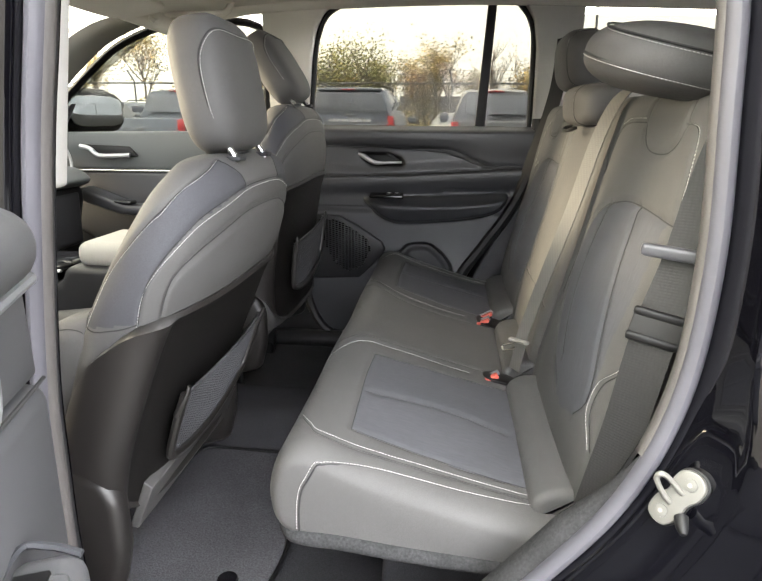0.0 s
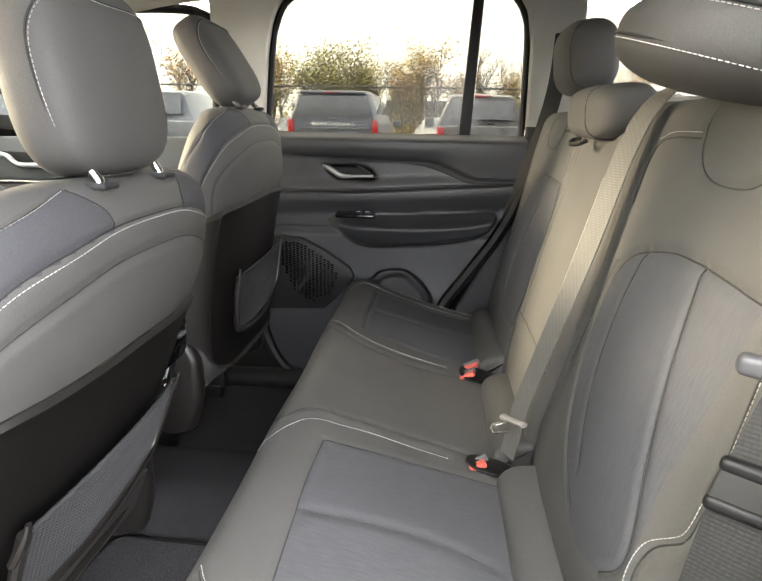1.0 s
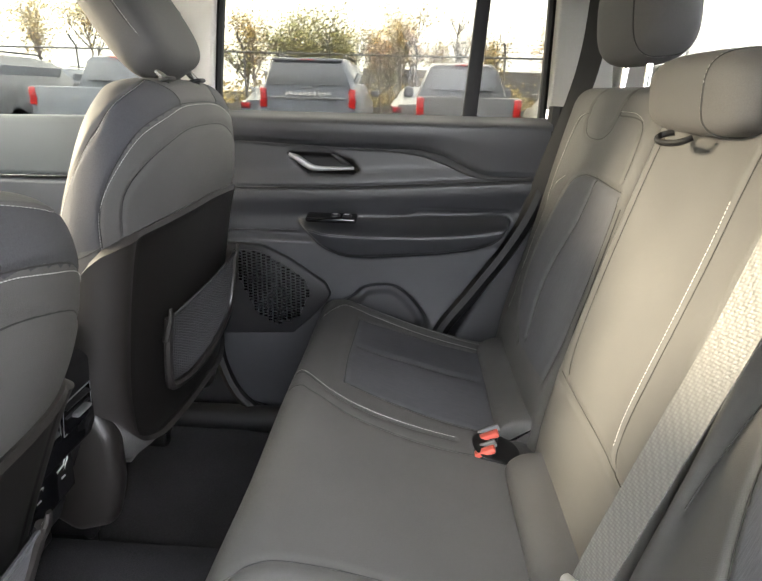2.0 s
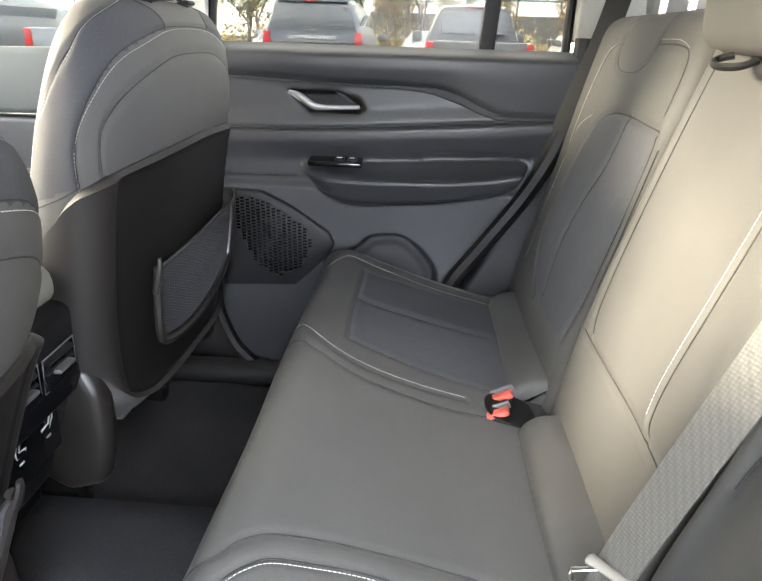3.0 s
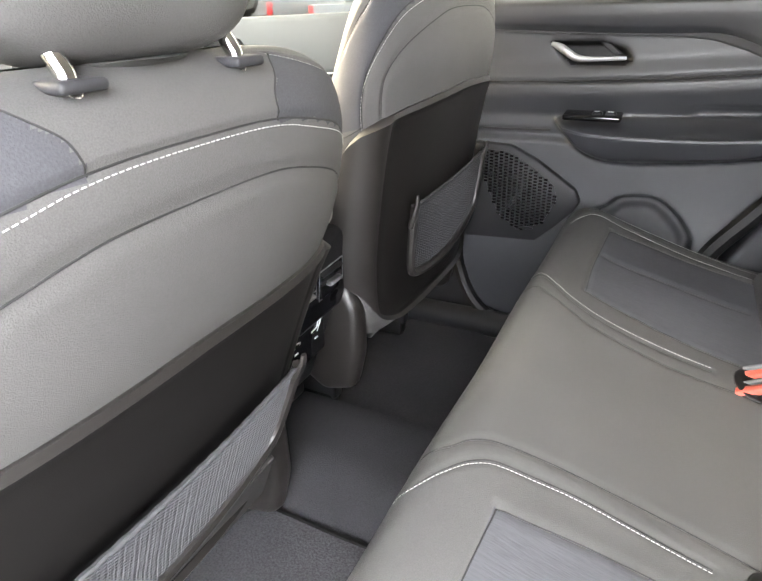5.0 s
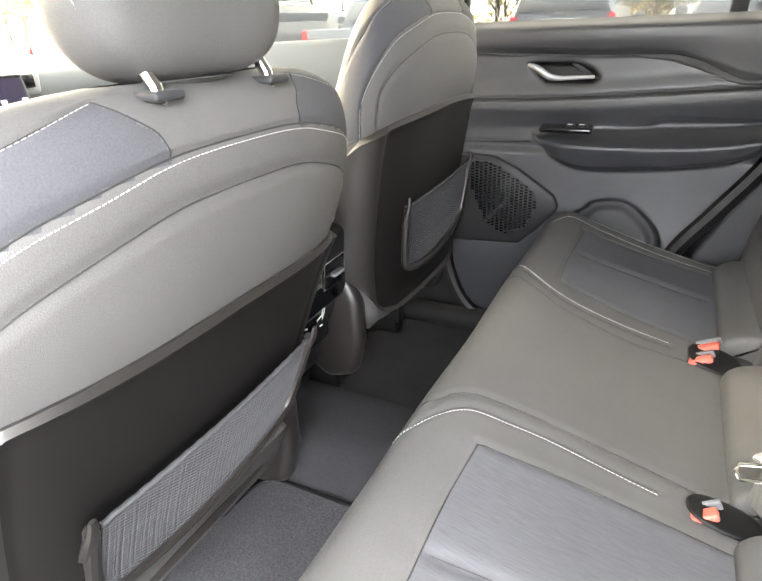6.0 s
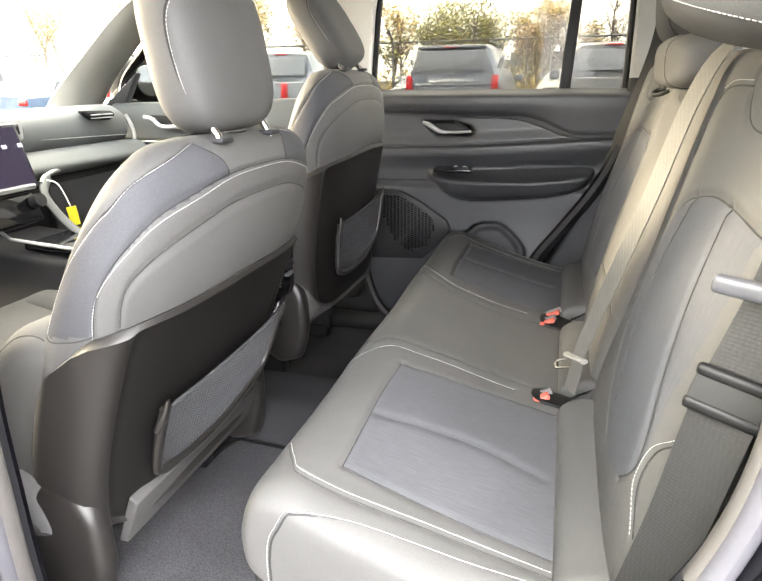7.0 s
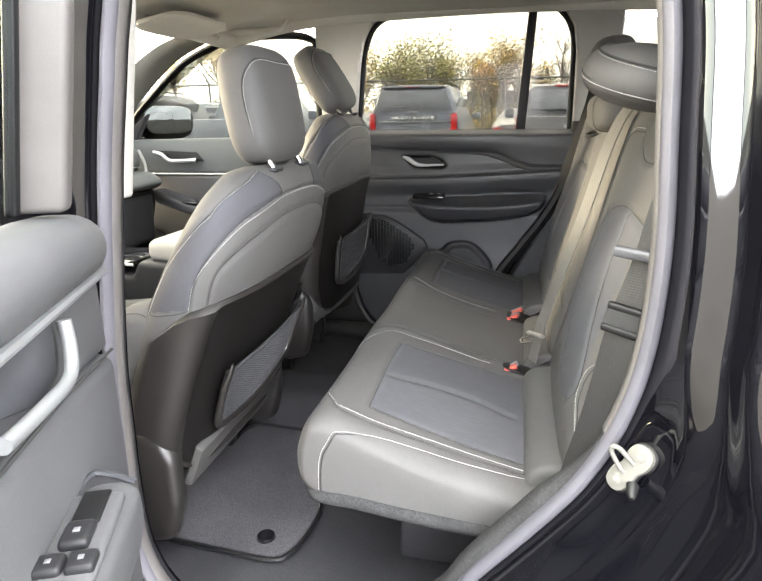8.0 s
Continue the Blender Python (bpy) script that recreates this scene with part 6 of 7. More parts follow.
for k, y in enumerate((1.10, 1.15, 1.20)):
    part("mark", rbox((0.003, 0.014, 0.008), (-1.117, y + 0.06, 1.062), 0.001, turn=(0, -20, 0)), red_glow if k != 1 else icon_glow, hv, "small lit sign")
part("climate_edge", rbox((0.02, 0.29, 0.012), (-1.128, 1.18, 1.127), 0.003), silver, dash, "silver strip")
tagged(part("paper_tag", strap([(-1.10, 1.40, 1.06), (-1.10, 1.403, 1.04), (-1.095, 1.40, 1.01)], (0.1, 1, 0), 0.03, 0.0006), tag_yellow, None), "small yellow paper tag hanging by the console", "paper tag")
tagged(part("key_loop", tube(smooth_path([(-1.15, 1.39, 1.13), (-1.11, 1.385, 1.12), (-1.10, 1.40, 1.06)], 12), 0.0018, 6), paper_white, None), "white loop holding a tag", "tag loop")
visor = thing("sun_visor", (-0.80, 1.62, 1.64), "pale grey folded sun visor", "sun visor")
part("flap", superbox((0.17, 0.31, 0.022), (-0.84, 1.545, 1.640), 4.0, (0, -10, 0)), headlining, visor, "pale grey padded flap")
part("pivot", tube([(-0.90, 1.82, 1.655), (-0.86, 1.80, 1.63)], 0.008, 8), headlining, visor)
grab = thing("grab_handle", (-0.68, 1.88, 1.66), "pale folding grab handle on the roof rail", "grab handle")
part("bar", tube(smooth_path([(-0.88, 1.91, 1.700), (-0.86, 1.89, 1.668), (-0.77, 1.885, 1.664), (-0.68, 1.89, 1.668), (-0.66, 1.91, 1.705)], 24), 0.011, 8), headlining, grab)
tagged(part("belt_slide", rbox((0.05, 0.02, 0.13), (-0.525, 1.985, 1.47), 0.008), grey_plastic, None), "grey belt height adjuster on the middle pillar", "belt adjuster")


# ---- open near door ----
def open_door():
    """Built shut along x from its hinge, inner face to +y, then swung out."""
    d = thing("door_4", (-0.415, 0.40, 0.62), "open rear door with grey soft trim and silver handle", "door", kind="structure")
    obs = []
    obs.append(part("skin", plate([(0.0, 0.45), (0.0, 1.30), (0.72, 1.30), (0.70, 1.05), (0.55, 0.75), (0.40, 0.45)], -0.05, 0.02, r=0.02), paint, d, "glossy black outer skin"))
    obs.append(part("upper_panel", plate([(-0.07, 1.275), (0.0, 1.284), (0.70, 1.30), (0.70, 1.225), (-0.07, 1.203)], 0.02, 0.115, r=0.035, seg=5), door_grey, d, "soft grey upper pad"))
    obs.append(part("middle_panel", plate([(-0.07, 1.203), (0.69, 1.222), (0.66, 1.148), (0.24, 1.129), (0.11, 1.121), (-0.07, 1.100)], 0.02, 0.090, r=0.008), door_grey, d))
    obs.append(part("lower_panel", plate([(-0.07, 1.097), (0.11, 1.118), (0.24, 1.126), (0.66, 1.145), (0.50, 0.70), (0.42, 0.55), (-0.04, 0.55)], 0.02, 0.098, r=0.02, seg=4), door_grey, d))
    obs.append(part("accent_trim", tube([(-0.06, 0.10, 1.205), (0.70, 0.10, 1.224)], 0.006, 8), satin, d, "satin accent strip"))
    obs.append(part("handle_recess", plate([(0.10, 1.20), (0.24, 1.205), (0.26, 1.17), (0.14, 1.13), (0.11, 1.15)], 0.085, 0.093, r=0.002), door_soft, d, "dark recess"))
    path = smooth_path([(0.105, 0.105, 1.198), (0.11, 0.108, 1.17), (0.13, 0.11, 1.148), (0.19, 0.11, 1.150), (0.27, 0.108, 1.158)], 30)
    obs.append(part("door_handle", tube(path, 0.0068, 10), satin, d, "satin silver door handle"))
    rest = part("armrest", plate([(0.09, 1.010), (0.52, 1.020), (0.50, 0.955), (0.12, 0.93), (0.085, 0.955)], 0.09, 0.15, r=0.02, seg=5), door_grey, d, "padded grey armrest")
    obs.append(rest)
    sw = part("switch", rbox((0.135, 0.052, 0.012), (0.205, 0.120, 1.018), 0.006), door_grey, rest, "window switch panel")
    obs.append(sw)
    obs.append(part("button", rbox((0.034, 0.026, 0.013), (0.205, 0.120, 1.026), 0.005), dark_plastic, sw, "grey window switch"))
    obs.append(part("mark", rbox((0.006, 0.006, 0.0012), (0.205, 0.120, 1.0329), 0.0004), grey_plastic, sw, "pale window sign"))
    for y in (0.107, 0.133):
        obs.append(part("button", rbox((0.024, 0.024, 0.011), (0.240, y, 1.0255), 0.004), dark_plastic, sw, "grey seat heater switch"))
        obs.append(part("mark", rbox((0.005, 0.005, 0.0012), (0.240, y, 1.0314), 0.0004), grey_plastic, sw, "pale seat sign"))
    rim_ = smooth_path([(0.10, 0.146, 1.006), (0.092, 0.12, 1.013), (0.10, 0.098, 1.017), (0.20, 0.094, 1.020), (0.34, 0.094, 1.022)], 40)
    obs.append(part("armrest_edge", tube(rim_, 0.0035, 6), door_soft, rest, "dark edge round the armrest"))
    gap = np.array([(x, 0.0935 + 0.002, np.interp(x, [-0.07, 0.11, 0.24, 0.66], [1.098, 1.119, 1.127, 1.145])) for x in np.linspace(-0.065, 0.64, 40)])
    obs.append(part("panel_gap", tube(gap, 0.0022, 6), piping, d))
    obs.append(part("pull_slot", rbox((0.05, 0.026, 0.006), (0.162, 0.120, 1.0235), 0.002), black_rubber, sw, "dark pull slot"))
    dots = bmesh.new()
    for i in range(9):
        for j in range(30):
            gx, gz = 0.056 + i * 0.009 + (j % 2) * 0.0045, 0.735 + j * 0.007
            if inside([(0.05, 0.95), (0.12, 0.93), (0.20, 0.80), (0.05, 0.72)], np.array([gx]), np.array([gz]))[0]:
                dots.faces.new([dots.verts.new((gx + 0.0012 * math.cos(k), 0.1066, gz + 0.0012 * math.sin(k))) for k in np.linspace(0, 2 * math.pi, 6, endpoint=False)])
    obs.append(tagged(part("grille_holes", dots, paper_white, d, "rows of small pale perforations", 0), kind="stuff"))
    obs.append(part("speaker_grille", plate([(0.05, 0.95), (0.12, 0.93), (0.20, 0.80), (0.05, 0.72)], 0.095, 0.106, r=0.004), dark_plastic, d, "perforated speaker cover"))
    # the window frame leans in towards the roof
    def leaning(bm):
        for v in bm.verts:
            v.co.y += (v.co.z - 1.29) * 0.167
        return bm
    obs.append(part("window_post", leaning(rbox((0.03, 0.060, 0.42), (0.015, 0.068, 1.50), 0.008)), taupe, d, "satin taupe window post"))
    obs.append(part("window_channel", leaning(rbox((0.014, 0.012, 0.41), (0.036, 0.050, 1.495), 0.003)), black_rubber, d, "black window channel"))
    obs.append(part("window_rail", leaning(tube([(0.03, 0.055, 1.70), (0.55, 0.055, 1.69), (0.70, 0.055, 1.58), (0.72, 0.055, 1.30)], 0.022, 8)), black_rubber, d))
    pn = part("pane", leaning(plate([(0.04, 1.29), (0.045, 1.69), (0.55, 1.68), (0.69, 1.57), (0.71, 1.30)], 0.050, 0.054, r=0)), dark_glass, d, "dark tinted glass")
    obs.append(pn)
    obs.append(part("door_gasket", tube([(0.0, 0.0, 0.5), (0.0, 0.01, 1.28), (0.01, 0.09, 1.70)], 0.012, 8), black_rubber, d, "black rubber gasket"))
    swing = Matrix.Translation((-0.425, 0.385, 0)) @ Matrix.Rotation(radians(-66), 4, "Z")
    for ob in obs:
        ob.data.transform(swing)
    return d


dark_glass = pane_material("tinted_glass", (0.62, 0.65, 0.64), 0.05)
open_door()
# striker on the rear pillar
st = thing("door_striker", (0.286, 0.45, 1.0), "white metal door striker on the black door frame", "door striker")
inward = Vector((-0.64, -0.66, 0.37)).normalized()
rise = (Vector((0.5, 0, 0.86)) - inward * inward.dot(Vector((0.5, 0, 0.86)))).normalized()
wide_ = (-inward).cross(rise)
sm = Matrix.Translation((0.281, 0.514, 0.993)) @ Matrix((wide_, -inward, rise)).transposed().to_4x4() @ Matrix.Scale(0.55, 4)


def on_pillar(bm):
    bmesh.ops.transform(bm, matrix=sm, verts=bm.verts)
    return bm


outline_ = [tuple(q) for q in smooth_path([(-0.018, 0.052), (0.006, 0.060), (0.026, 0.048), (0.030, 0.022), (0.022, 0.0), (0.024, -0.026), (0.016, -0.052), (-0.004, -0.060), (-0.024, -0.050), (-0.028, -0.020), (-0.020, 0.004), (-0.026, 0.030)], 48, True)]
part("plate", on_pillar(plate(outline_, -0.010, 0.006, r=0.004)), white_plastic, st, "off-white bolted plate")
part("backing", on_pillar(plate([(a * 1.10, b * 1.07) for a, b in outline_], 0.004, 0.010, r=0.001)), black_rubber, st, "black gasket behind the plate")
part("loop", on_pillar(tube(smooth_path([(0.004, -0.008, 0.014), (-0.012, -0.022, 0.020), (-0.026, -0.036, 0.026), (-0.036, -0.044, 0.024), (-0.038, -0.042, 0.014), (-0.030, -0.034, 0.004), (-0.014, -0.020, -0.008), (-0.002, -0.008, -0.014)], 40), 0.0052, 10)), white_plastic, st, "off-white striker loop")
for a, z in ((0.004, 0.036), (-0.004, -0.036)):
    screw = part("screw", on_pillar(tube([(a, -0.008, z), (a, -0.0125, z), (a, -0.0135, z)], [0.0125, 0.0115, 0.006], 18)), white_plastic, st, "round screw head")
    part("socket", on_pillar(tube([(a, -0.0132, z), (a, -0.0138, z)], 0.0045, 6)), tongue_grey, screw, "six-sided socket")
part("stop", on_pillar(tube([(0.026, -0.002, -0.022), (0.040, -0.014, -0.030), (0.050, -0.020, -0.036)], [0.013, 0.011, 0.006], 12)), black_rubber, st, "black rubber stop")

# ---- outside ----
LOT = 0.10         # the far row stands a little higher than the lane
strips = [(-400, 0.0), (5.0, 0.0), (6.0, 0.012), (7.0, 0.05), (8.0, 0.088), (9.0, LOT), (400, LOT)]
tagged(build("ground", [(x, y, z) for y, z in strips for x in (-400, 400)], [(2 * k, 2 * k + 1, 2 * k + 3, 2 * k + 2) for k in range(len(strips) - 1)], asphalt, None, "", 30), "grey asphalt car park", "ground", kind="structure")



def body_side(rows, width, y_in=0.0):
    """A car body lofted along its length: rows of (y, half width, low, belt, roof, roof half width)."""
    bm = bmesh.new()
    rings = []
    for y, hw, lo, belt_, roof, rw in rows:
        pts = [(-hw * 0.92, lo), (-hw, lo + 0.15), (-hw, (lo + belt_) / 2), (-hw * 0.985, belt_), (-rw - 0.02, roof - 0.08), (-rw * 0.9, roof - 0.01), (0, roof + 0.01),
               (rw * 0.9, roof - 0.01), (rw + 0.02, roof - 0.08), (hw * 0.985, belt_), (hw, (lo + belt_) / 2), (hw, lo + 0.15), (hw * 0.92, lo)]
        rings.append([bm.verts.new((a, y, b)) for a, b in pts])
    for a, b in zip(rings, rings[1:]):
        for i in range(len(a) - 1):
            bm.faces.new((a[i], a[i + 1], b[i + 1], b[i]))
        bm.faces.new((a[-1], a[0], b[0], b[-1]))
    bm.faces.new(rings[0])
    bm.faces.new(rings[-1][::-1])
    bmesh.ops.recalc_face_normals(bm, faces=bm.faces)
    return bm


def place(obs, m):
    for ob in obs:
        ob.data.transform(m)


def parked_suv(at, mt, label, height=1.92, turn=0.0):
    """A large estate car standing with its tail to -y."""
    c = thing("parked_suv", at, label, "car", "parked cars")
    h = height
    o = [part("body", body_side([(0.0, 0.96, 0.45, 1.12, h - 0.16, 0.70), (0.10, 0.99, 0.40, 1.16, h - 0.03, 0.72), (0.6, 1.0, 0.35, 1.18, h, 0.74), (2.2, 1.0, 0.35, 1.18, h, 0.74), (3.0, 1.0, 0.35, 1.16, h - 0.06, 0.72),
                                 (3.75, 0.99, 0.35, 1.14, 1.18, 0.80), (4.9, 0.96, 0.40, 1.05, 1.08, 0.78), (5.2, 0.85, 0.45, 0.90, 0.95, 0.7)], 2.0), mt, c, "painted body")]
    o.append(part("rear_window", plate([(-0.78, h - 0.50), (-0.69, h - 0.13), (0.69, h - 0.13), (0.78, h - 0.50)], -0.035, 0.02, r=0.01), car_glass_hazed, c, "dark rear window"))
    o.append(part("spoiler", rbox((1.36, 0.16, 0.05), (0, 0.02, h - 0.07), 0.02), mt, c))
    o.append(part("spoiler_lamp", rbox((0.28, 0.02, 0.018), (0, -0.062, h - 0.075), 0.005), tail_red, c))
    for s in (-1, 1):
        o.append(part("tail_lamp", rbox((0.13, 0.10, 0.36), (s * 0.885, 0.0, 1.14), 0.03), tail_red, c, "red tail lamp"))
        o.append(part("roof_rail", tube([(s * 0.68, 0.5, h + 0.01), (s * 0.68, 0.7, h + 0.06), (s * 0.68, 2.4, h + 0.06), (s * 0.68, 2.6, h)], 0.02, 8), dark_plastic, c, "roof rail"))
        o.append(part("side_window", rbox((0.03, 2.5, 0.42), (s * 0.875, 1.6, 1.45), 0.01, turn=(0, s * 22, 0)), car_glass_hazed, c, "dark side window"))
        o.append(part("wing_mirror", superbox((0.22, 0.12, 0.17), (s * 1.12, 3.2, 1.25), 3), mt, c))
        for y in (0.95, 4.0):
            o.append(part("wheel", tube([(s * 0.80, y, 0.39), (s * 1.0, y, 0.39)], 0.39, 24), black_rubber, c, "black tyre"))
    o.append(part("tailgate_band", rbox((1.5, 0.02, 0.05), (0, -0.014, h - 0.775), 0.008), silver, c, "bright tailgate band"))
    o.append(part("window_strip", rbox((1.56, 0.02, 0.018), (0, -0.030, h - 0.52), 0.004), silver, c, "bright strip under the rear window"))
    o.append(part("badge", superbox((0.20, 0.040, 0.085), (0, -0.02, h - 0.58), 2.0), silver, c, "plain oval badge"))
    # chrome letters: matt white replaces their bright reflection
    for k in range(10):
        o.append(part("name_bar", rbox((0.062, 0.036, 0.058), (-0.42 + k * 0.093, -0.02, h - 0.695), 0.003), paper_white, c, "plain chrome letter block, its shine painted white"))
    o.append(part("bumper", rbox((1.9, 0.2, 0.28), (0, 0.0, 0.56), 0.06), dark_plastic, c))
    place(o, pose(*at, 0, 0, turn))
    return c


def parked_truck(at, mt, label, turn=0.0):
    """A pickup truck standing with its tail to -y."""
    c = thing("pickup_truck", at, label, "truck", "parked cars")
    o = [part("body", body_side([(1.75, 0.98, 0.40, 1.22, 1.30, 0.92), (1.85, 0.99, 0.40, 1.25, 1.88, 0.70), (2.4, 1.0, 0.40, 1.25, 1.95, 0.73), (3.4, 1.0, 0.40, 1.25, 1.93, 0.72), (4.2, 1.0, 0.40, 1.22, 1.26, 0.85), (5.6, 0.97, 0.45, 1.12, 1.15, 0.80)], 2.0), mt, c, "painted cab")]
    for s in (-1, 1):
        o.append(part("bed_side", rbox((0.10, 1.80, 0.68), (s * 0.93, 0.90, 0.90), 0.04), mt, c, "painted bed side"))
        o.append(part("tail_lamp", rbox((0.14, 0.12, 0.34), (s * 0.915, 0.02, 1.05), 0.03), tail_red, c, "red tail lamp"))
        o.append(part("wing_mirror", superbox((0.24, 0.12, 0.24), (s * 1.18, 3.4, 1.32), 3), mt, c))
        for y in (1.0, 4.6):
            o.append(part("wheel", tube([(s * 0.80, y, 0.40), (s * 1.0, y, 0.40)], 0.40, 24), black_rubber, c, "black tyre"))
    o.append(part("tailgate", rbox((1.72, 0.08, 0.62), (0, 0.02, 0.93), 0.03), mt, c, "painted tailgate"))
    o.append(part("rear_window", rbox((1.36, 0.03, 0.42), (0, 1.70, 1.58), 0.02, turn=(-9, 0, 0)), car_glass_hazed, c, "dark rear cab window"))
    o.append(part("brake_lamp", rbox((0.34, 0.03, 0.035), (0, 1.83, 1.88), 0.008), tail_red, c, "red high brake lamp"))
    o.append(part("bed_floor", rbox((1.8, 1.8, 0.06), (0, 0.9, 0.62), 0.01), black_rubber, c))
    o.append(part("badge", superbox((0.20, 0.02, 0.08), (0, -0.03, 1.02), 2.0), silver, c, "plain oval badge"))
    o.append(part("bumper", rbox((1.9, 0.2, 0.22), (0, -0.05, 0.55), 0.05), silver, c, "bright bumper"))
    place(o, pose(*at, 0, 0, turn))
    return c


def parked_sedan(at, mt, label, turn=0.0):
    """A lower car far off."""
    c = thing("parked_car", at, label, "car", "parked cars")
    o = [part("body", body_side([(0.0, 0.85, 0.40, 0.95, 1.00, 0.70), (0.7, 0.9, 0.30, 0.98, 1.12, 0.66), (1.3, 0.9, 0.25, 0.98, 1.46, 0.58), (2.6, 0.9, 0.25, 0.97, 1.48, 0.58), (3.5, 0.9, 0.25, 0.93, 1.0, 0.7), (4.5, 0.8, 0.35, 0.75, 0.80, 0.6)], 1.8), mt, c, "painted body")]
    o.append(part("rear_window", rbox((1.12, 0.04, 0.42), (0, 0.97, 1.27), 0.02, turn=(-58, 0, 0)), car_glass_hazed, c, "dark rear window"))
    for s in (-1, 1):
        o.append(part("tail_lamp", rbox((0.26, 0.08, 0.14), (s * 0.70, 0.0, 0.85), 0.02), tail_red, c, "red tail lamp"))
        o.append(part("side_window", rbox((0.03, 2.0, 0.32), (s * 0.76, 2.0, 1.22), 0.01, turn=(0, s * 30, 0)), car_glass_hazed, c))
        for y in (0.8, 3.6):
            o.append(part("wheel", tube([(s * 0.72, y, 0.33), (s * 0.90, y, 0.33)], 0.33, 20), black_rubber, c, "black tyre"))
    place(o, pose(*at, 0, 0, turn))
    return c


parked_suv((-2.12, 12.6, LOT), navy_paint_hazed, "dark navy estate car parked with its tail to the lane")
parked_truck((1.02, 12.2, LOT), graphite_paint_hazed, "dark graphite pickup truck parked with its tail to the lane")
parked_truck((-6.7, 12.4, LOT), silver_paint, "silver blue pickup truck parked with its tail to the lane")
parked_suv((-9.6, 12.4, LOT), graphite_paint_hazed, "graphite estate car parked with its tail to the lane", 1.85)
parked_sedan((-13.2, 11.8, LOT), blue_paint, "pale blue car parked along the fence")
parked_sedan((0.2, 17.5, LOT), white_paint, "white car parked behind the row")
parked_sedan((-4.2, 18.0, LOT), silver_paint, "silver car parked behind the row")
parked_sedan((4.6, 17.5, LOT), white_paint, "white car parked behind the row")
parked_truck((-17.0, 13.0, LOT), white_paint, "white pickup truck parked along the fence")
parked_suv((-12.5, 20.5, LOT), silver_paint, "silver estate car parked along the fence", 1.8)
parked_suv((5.4, 12.0, LOT), white_paint, "white estate car parked with its tail to the lane", 1.85)

# fence: posts with slanting arms, rails, strands
fence = thing("fence", (0, 22, LOT), "tall wire fence with a top rail along the car park", "fence")
xs = np.arange(-42, 30, 3.0)
for x in xs:
    part("post", tube([(x, 22, LOT), (x, 22, 2.65), (x - 0.1, 21.75, 3.05)], 0.035, 6), wire, fence)
for z, r in ((2.6, 0.035), (0.2, 0.015)):
    part("rail", tube([(-43, 22, z), (30, 22, z)], r, 6), wire, fence)
for k in range(3):
    part("strand", tube([(-43, 21.93 - k * 0.08, 2.78 + k * 0.12), (30, 21.93 - k * 0.08, 2.78 + k * 0.12)], 0.006, 4), wire, fence)
mesh = bmesh.new()
for k, x in enumerate(np.arange(-40, 28, 0.16)):
    for s in (-1, 1):
        a, b = Vector((x, 22, 0.2)), Vector((x + s * 2.4, 22, 2.6))
        q = [mesh.verts.new(p) for p in (a, a + Vector((0.008, 0, 0)), b + Vector((0.008, 0, 0)), b)]
        mesh.faces.new(q)
tagged(part("wire_mesh", mesh, wire, fence, "woven wire mesh", 0), kind="stuff")
for x in (-21.0, 6.5):
    lp = thing("light_pole", (x, 30, LOT), "slim metal light pole", "light pole", "light poles")
    part("pole", tube([(x, 30, LOT), (x, 30, 8.5)], [0.09, 0.05], 8), wire, lp)
    part("arm", tube([(x, 30, 8.4), (x + 0.9, 30, 8.6)], 0.035, 6), wire, lp)
    part("lamp", rbox((0.6, 0.25, 0.10), (x + 1.1, 30, 8.6), 0.03), wire, lp)


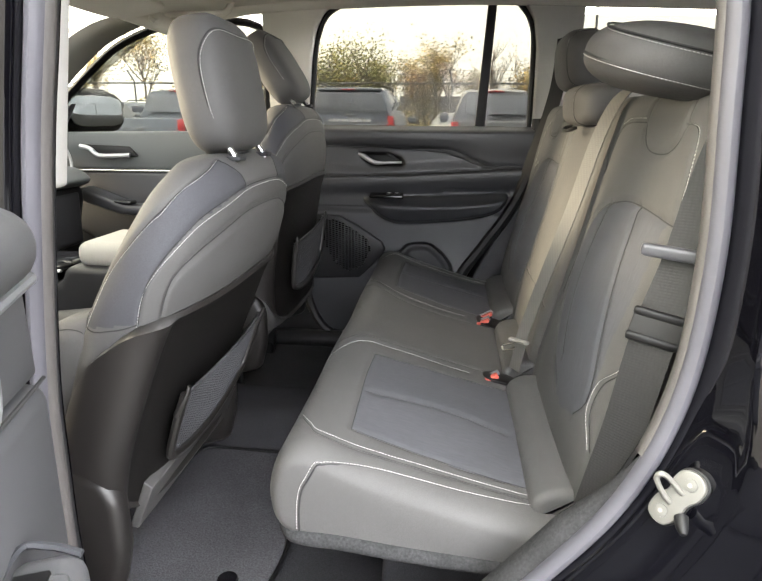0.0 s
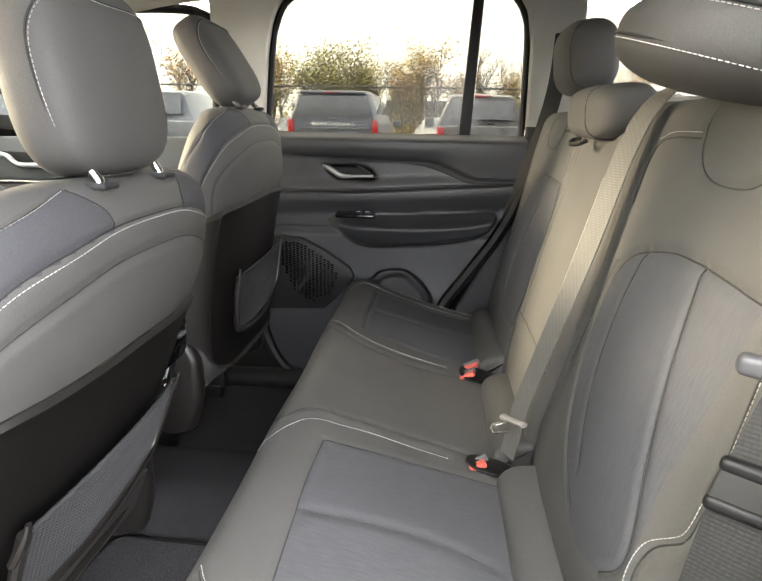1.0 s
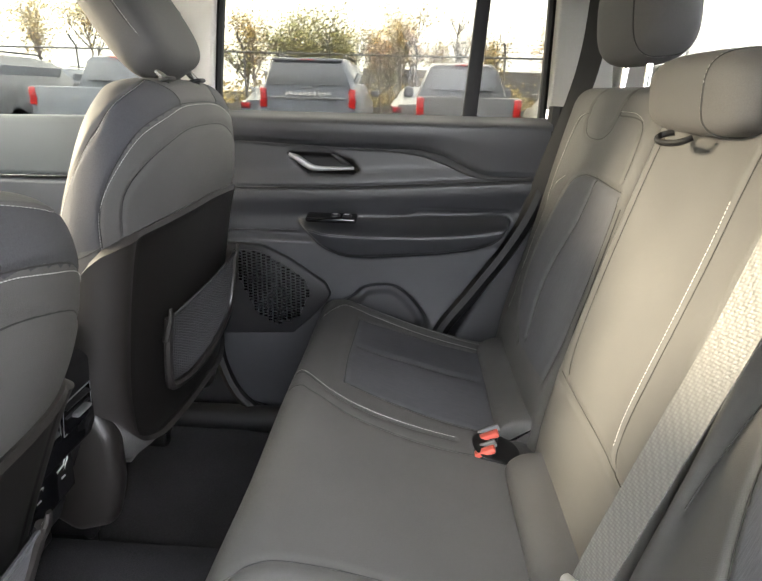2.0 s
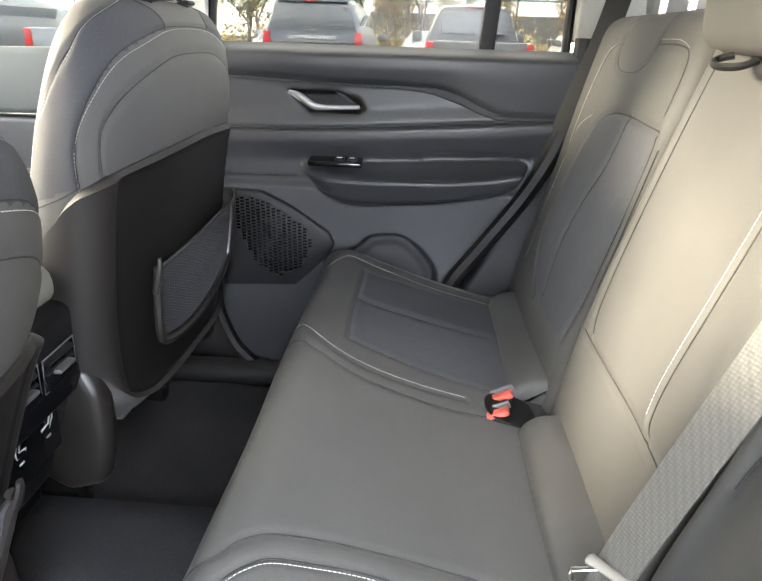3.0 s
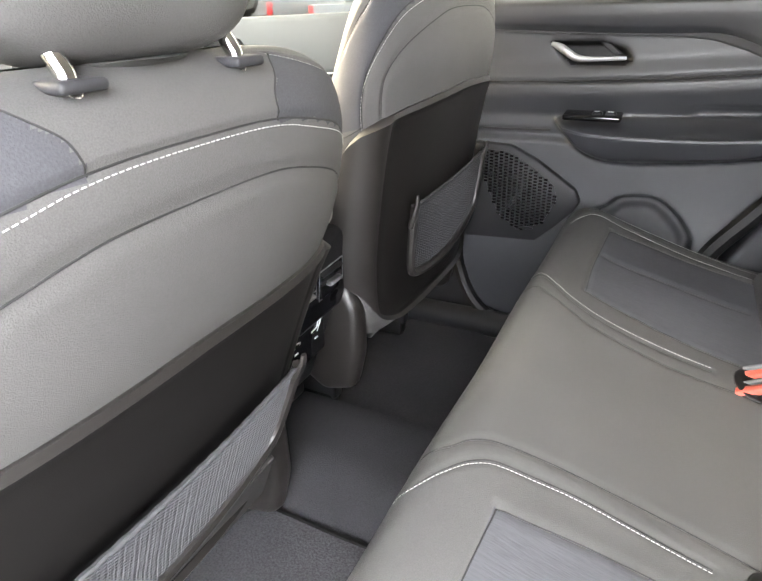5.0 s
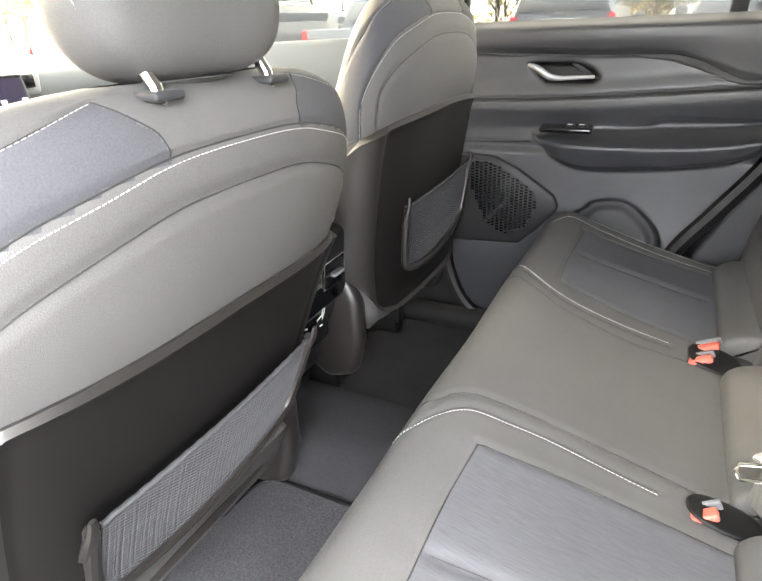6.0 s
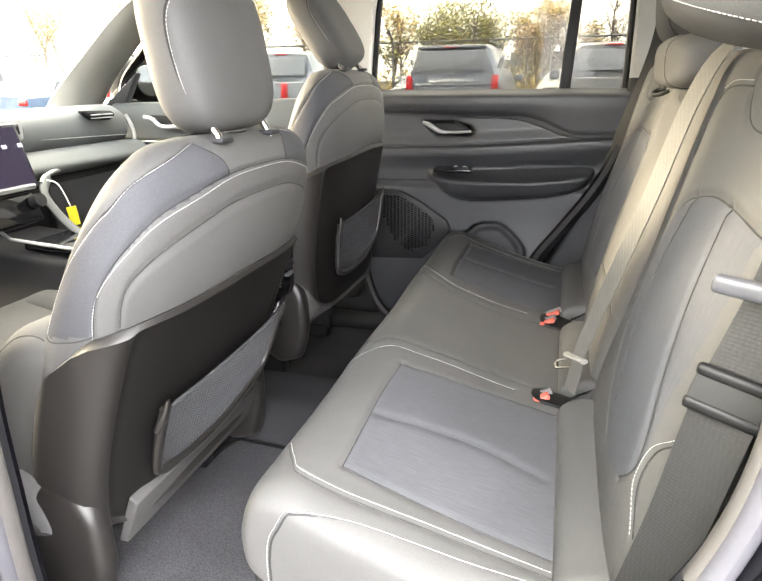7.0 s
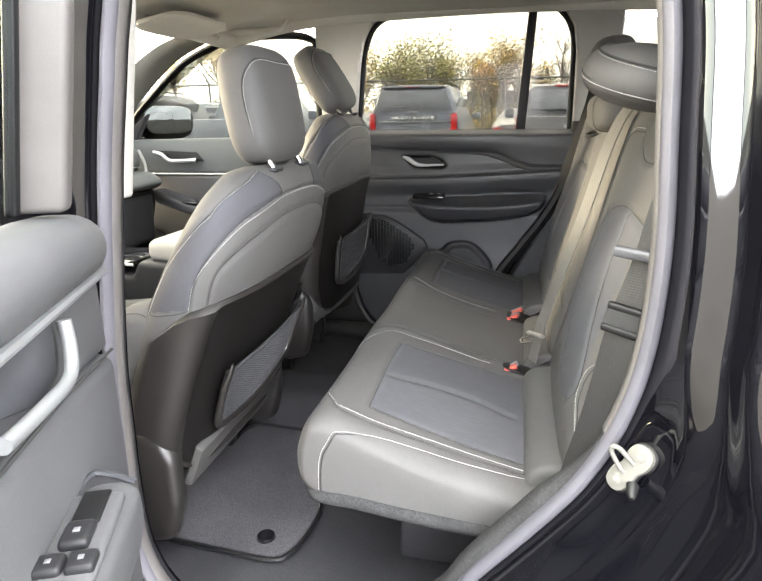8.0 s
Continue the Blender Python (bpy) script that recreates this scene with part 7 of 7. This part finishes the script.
def tree(at, height, spread, mt, seed, label, leaves=1500, bare=False, slim=1.0):
    """A trunk with forked limbs and a crown of many small leaf clumps."""
    rng = random.Random(seed)
    t = thing("tree", at, label, "tree", "trees behind the fence")
    limbs, tips = [], []

    def grow(p, d, length, r, level):
        q = [p]
        for _ in range(3):
            d = (d + Vector((rng.uniform(-0.18, 0.18), rng.uniform(-0.18, 0.18), rng.uniform(-0.05, 0.12)))).normalized()
            q.append(q[-1] + d * length / 3)
        limbs.append(tube([tuple(v) for v in q], [r, r * 0.85, r * 0.7, r * 0.5], 5))
        if level >= 3:
            tips.append(q[-1])
            tips.append(q[2])
            return
        if level >= 1:
            tips.append(q[3])
        for _ in range(4 if level else 6):
            a = rng.uniform(0, 2 * math.pi)
            b = rng.uniform(0.35, 0.95) * slim
            nd = Vector((math.cos(a) * b, math.sin(a) * b, rng.uniform(0.35, 1.0))).normalized()
            grow(q[rng.choice((1, 2, 3)) if level else rng.choice((2, 3))], nd, length * rng.uniform(0.45, 0.68), r * 0.5, level + 1)
    base = Vector(at)
    grow(base, Vector((0, 0, 1)), height * 0.48, 0.035 * height ** 0.5 * 1.4, 0)
    part("trunk", joined(*limbs), bark, t, "grey-brown bark")
    bm = bmesh.new()
    for k in range(int(leaves * 1.7)):
        c = rng.choice(tips) + Vector((rng.gauss(0, spread * 0.21), rng.gauss(0, spread * 0.21), rng.gauss(0, spread * 0.17)))
        s = rng.uniform(0.035, 0.11) * (0.7 if bare else 1.0)
        u = Vector((rng.gauss(0, 1), rng.gauss(0, 1), rng.gauss(0, 1))).normalized()
        w = u.orthogonal().normalized()
        x = u.cross(w)
        q = [bm.verts.new(c + s * (a * w + b * x) + u * s * e) for a, b, e in ((-1, 0, 0), (-0.2, -0.7, 0.25), (1, 0.1, 0), (0.1, 0.8, 0.2))]
        bm.faces.new(q)
    part("crown", bm, mt, t, "uneven autumn leaves", 0)
    return t


kinds = [(leaf_green_hazed, "green autumn tree behind the fence"), (leaf_gold_hazed, "golden autumn tree behind the fence"), (leaf_rust_hazed, "rust-red autumn tree behind the fence")]
spots = [(-11.0, 42, 6.0, 2.0, 1, 900), (-9.2, 44, 5.9, 2.2, 0, 1000), (-7.6, 43, 6.6, 2.4, 0, 1500), (-6.2, 43, 7.0, 2.6, 0, 1500), (-4.9, 45, 6.4, 2.0, 0, 900), (-3.6, 45, 5.8, 1.7, 1, 700), (-2.4, 43, 5.0, 1.6, 2, 600), (-1.0, 42, 7.2, 1.9, 1, 900), (0.1, 44, 6.8, 1.8, 2, 700), (2.6, 43, 7.6, 2.6, 2, 160),
         (4.4, 46, 6.6, 2.2, 2, 150), (5.6, 45, 5.0, 2.4, 1, 800), (-8.3, 46, 5.4, 1.8, 1, 900), (-5.4, 46, 5.2, 1.8, 1, 800), (-12.6, 45, 5.6, 1.8, 0, 1000), (-1.9, 46, 4.8, 1.7, 0, 700), (1.4, 45, 4.8, 1.7, 1, 700), (-14.5, 43, 5.4, 2.4, 1, 800), (-18, 44, 6.5, 2.6, 2, 900), (-22, 42, 7.5, 2.8, 1, 1300), (-27, 44, 8.0, 3.0, 1, 1300), (-33, 43, 8.5, 3.0, 1, 1300), (-40, 42, 8.0, 3.2, 1, 1500),
         (9, 44, 6.0, 2.6, 2, 700), (14, 45, 6.5, 2.6, 1, 900), (-48, 40, 9.0, 3.2, 1, 1500), (-24, 33, 6.5, 2.4, 1, 1000), (-31, 31, 7.0, 2.6, 1, 1000),
         (-34, 29, 7.0, 2.6, 1, 1600), (-37, 28, 6.6, 2.8, 1, 1600), (-40, 28, 6.8, 2.8, 0, 1600), (-38, 24, 6.2, 2.6, 1, 1600), (-44, 30, 7.4, 3.0, 1, 1600), (-42, 23, 6.6, 2.8, 1, 1600)]
for k, (x, y, h, s, kd, nl) in enumerate(spots):
    tree((x, y, LOT), h, s, kinds[kd][0], 10 + k, kinds[kd][1], nl, nl < 200, (0.8, 0.45, 0.7)[kd])
# low scrub along the fence
rng = random.Random(5)
bm = bmesh.new()
for k in range(13000):
    x = rng.uniform(-60, 30)
    z = abs(rng.gauss(0, 1.0)) * (1.0 + 0.55 * math.sin(x * 0.9) * math.sin(x * 0.37 + 1))
    c = Vector((x, 47 + rng.gauss(0, 1.2), 0.4 + z))
    s = rng.uniform(0.07, 0.18)
    u = Vector((rng.gauss(0, 1), rng.gauss(0, 1), rng.gauss(0, 1))).normalized()
    w = u.orthogonal().normalized()
    y = u.cross(w)
    bm.faces.new([bm.verts.new(c + s * (a * w + b * y)) for a, b in ((-1, 0), (-0.2, -0.7), (1, 0.1), (0.1, 0.8))])
tagged(part("scrub", bm, leaf_gold_hazed, None, "", 0), "low golden scrub behind the fence", "bushes", kind="stuff")
tagged(part("far_building", rbox((26, 8, 3.4), (8, 62, 1.8), 0.05, 1), brick_wall, None), "low pale building far behind the trees", "building")
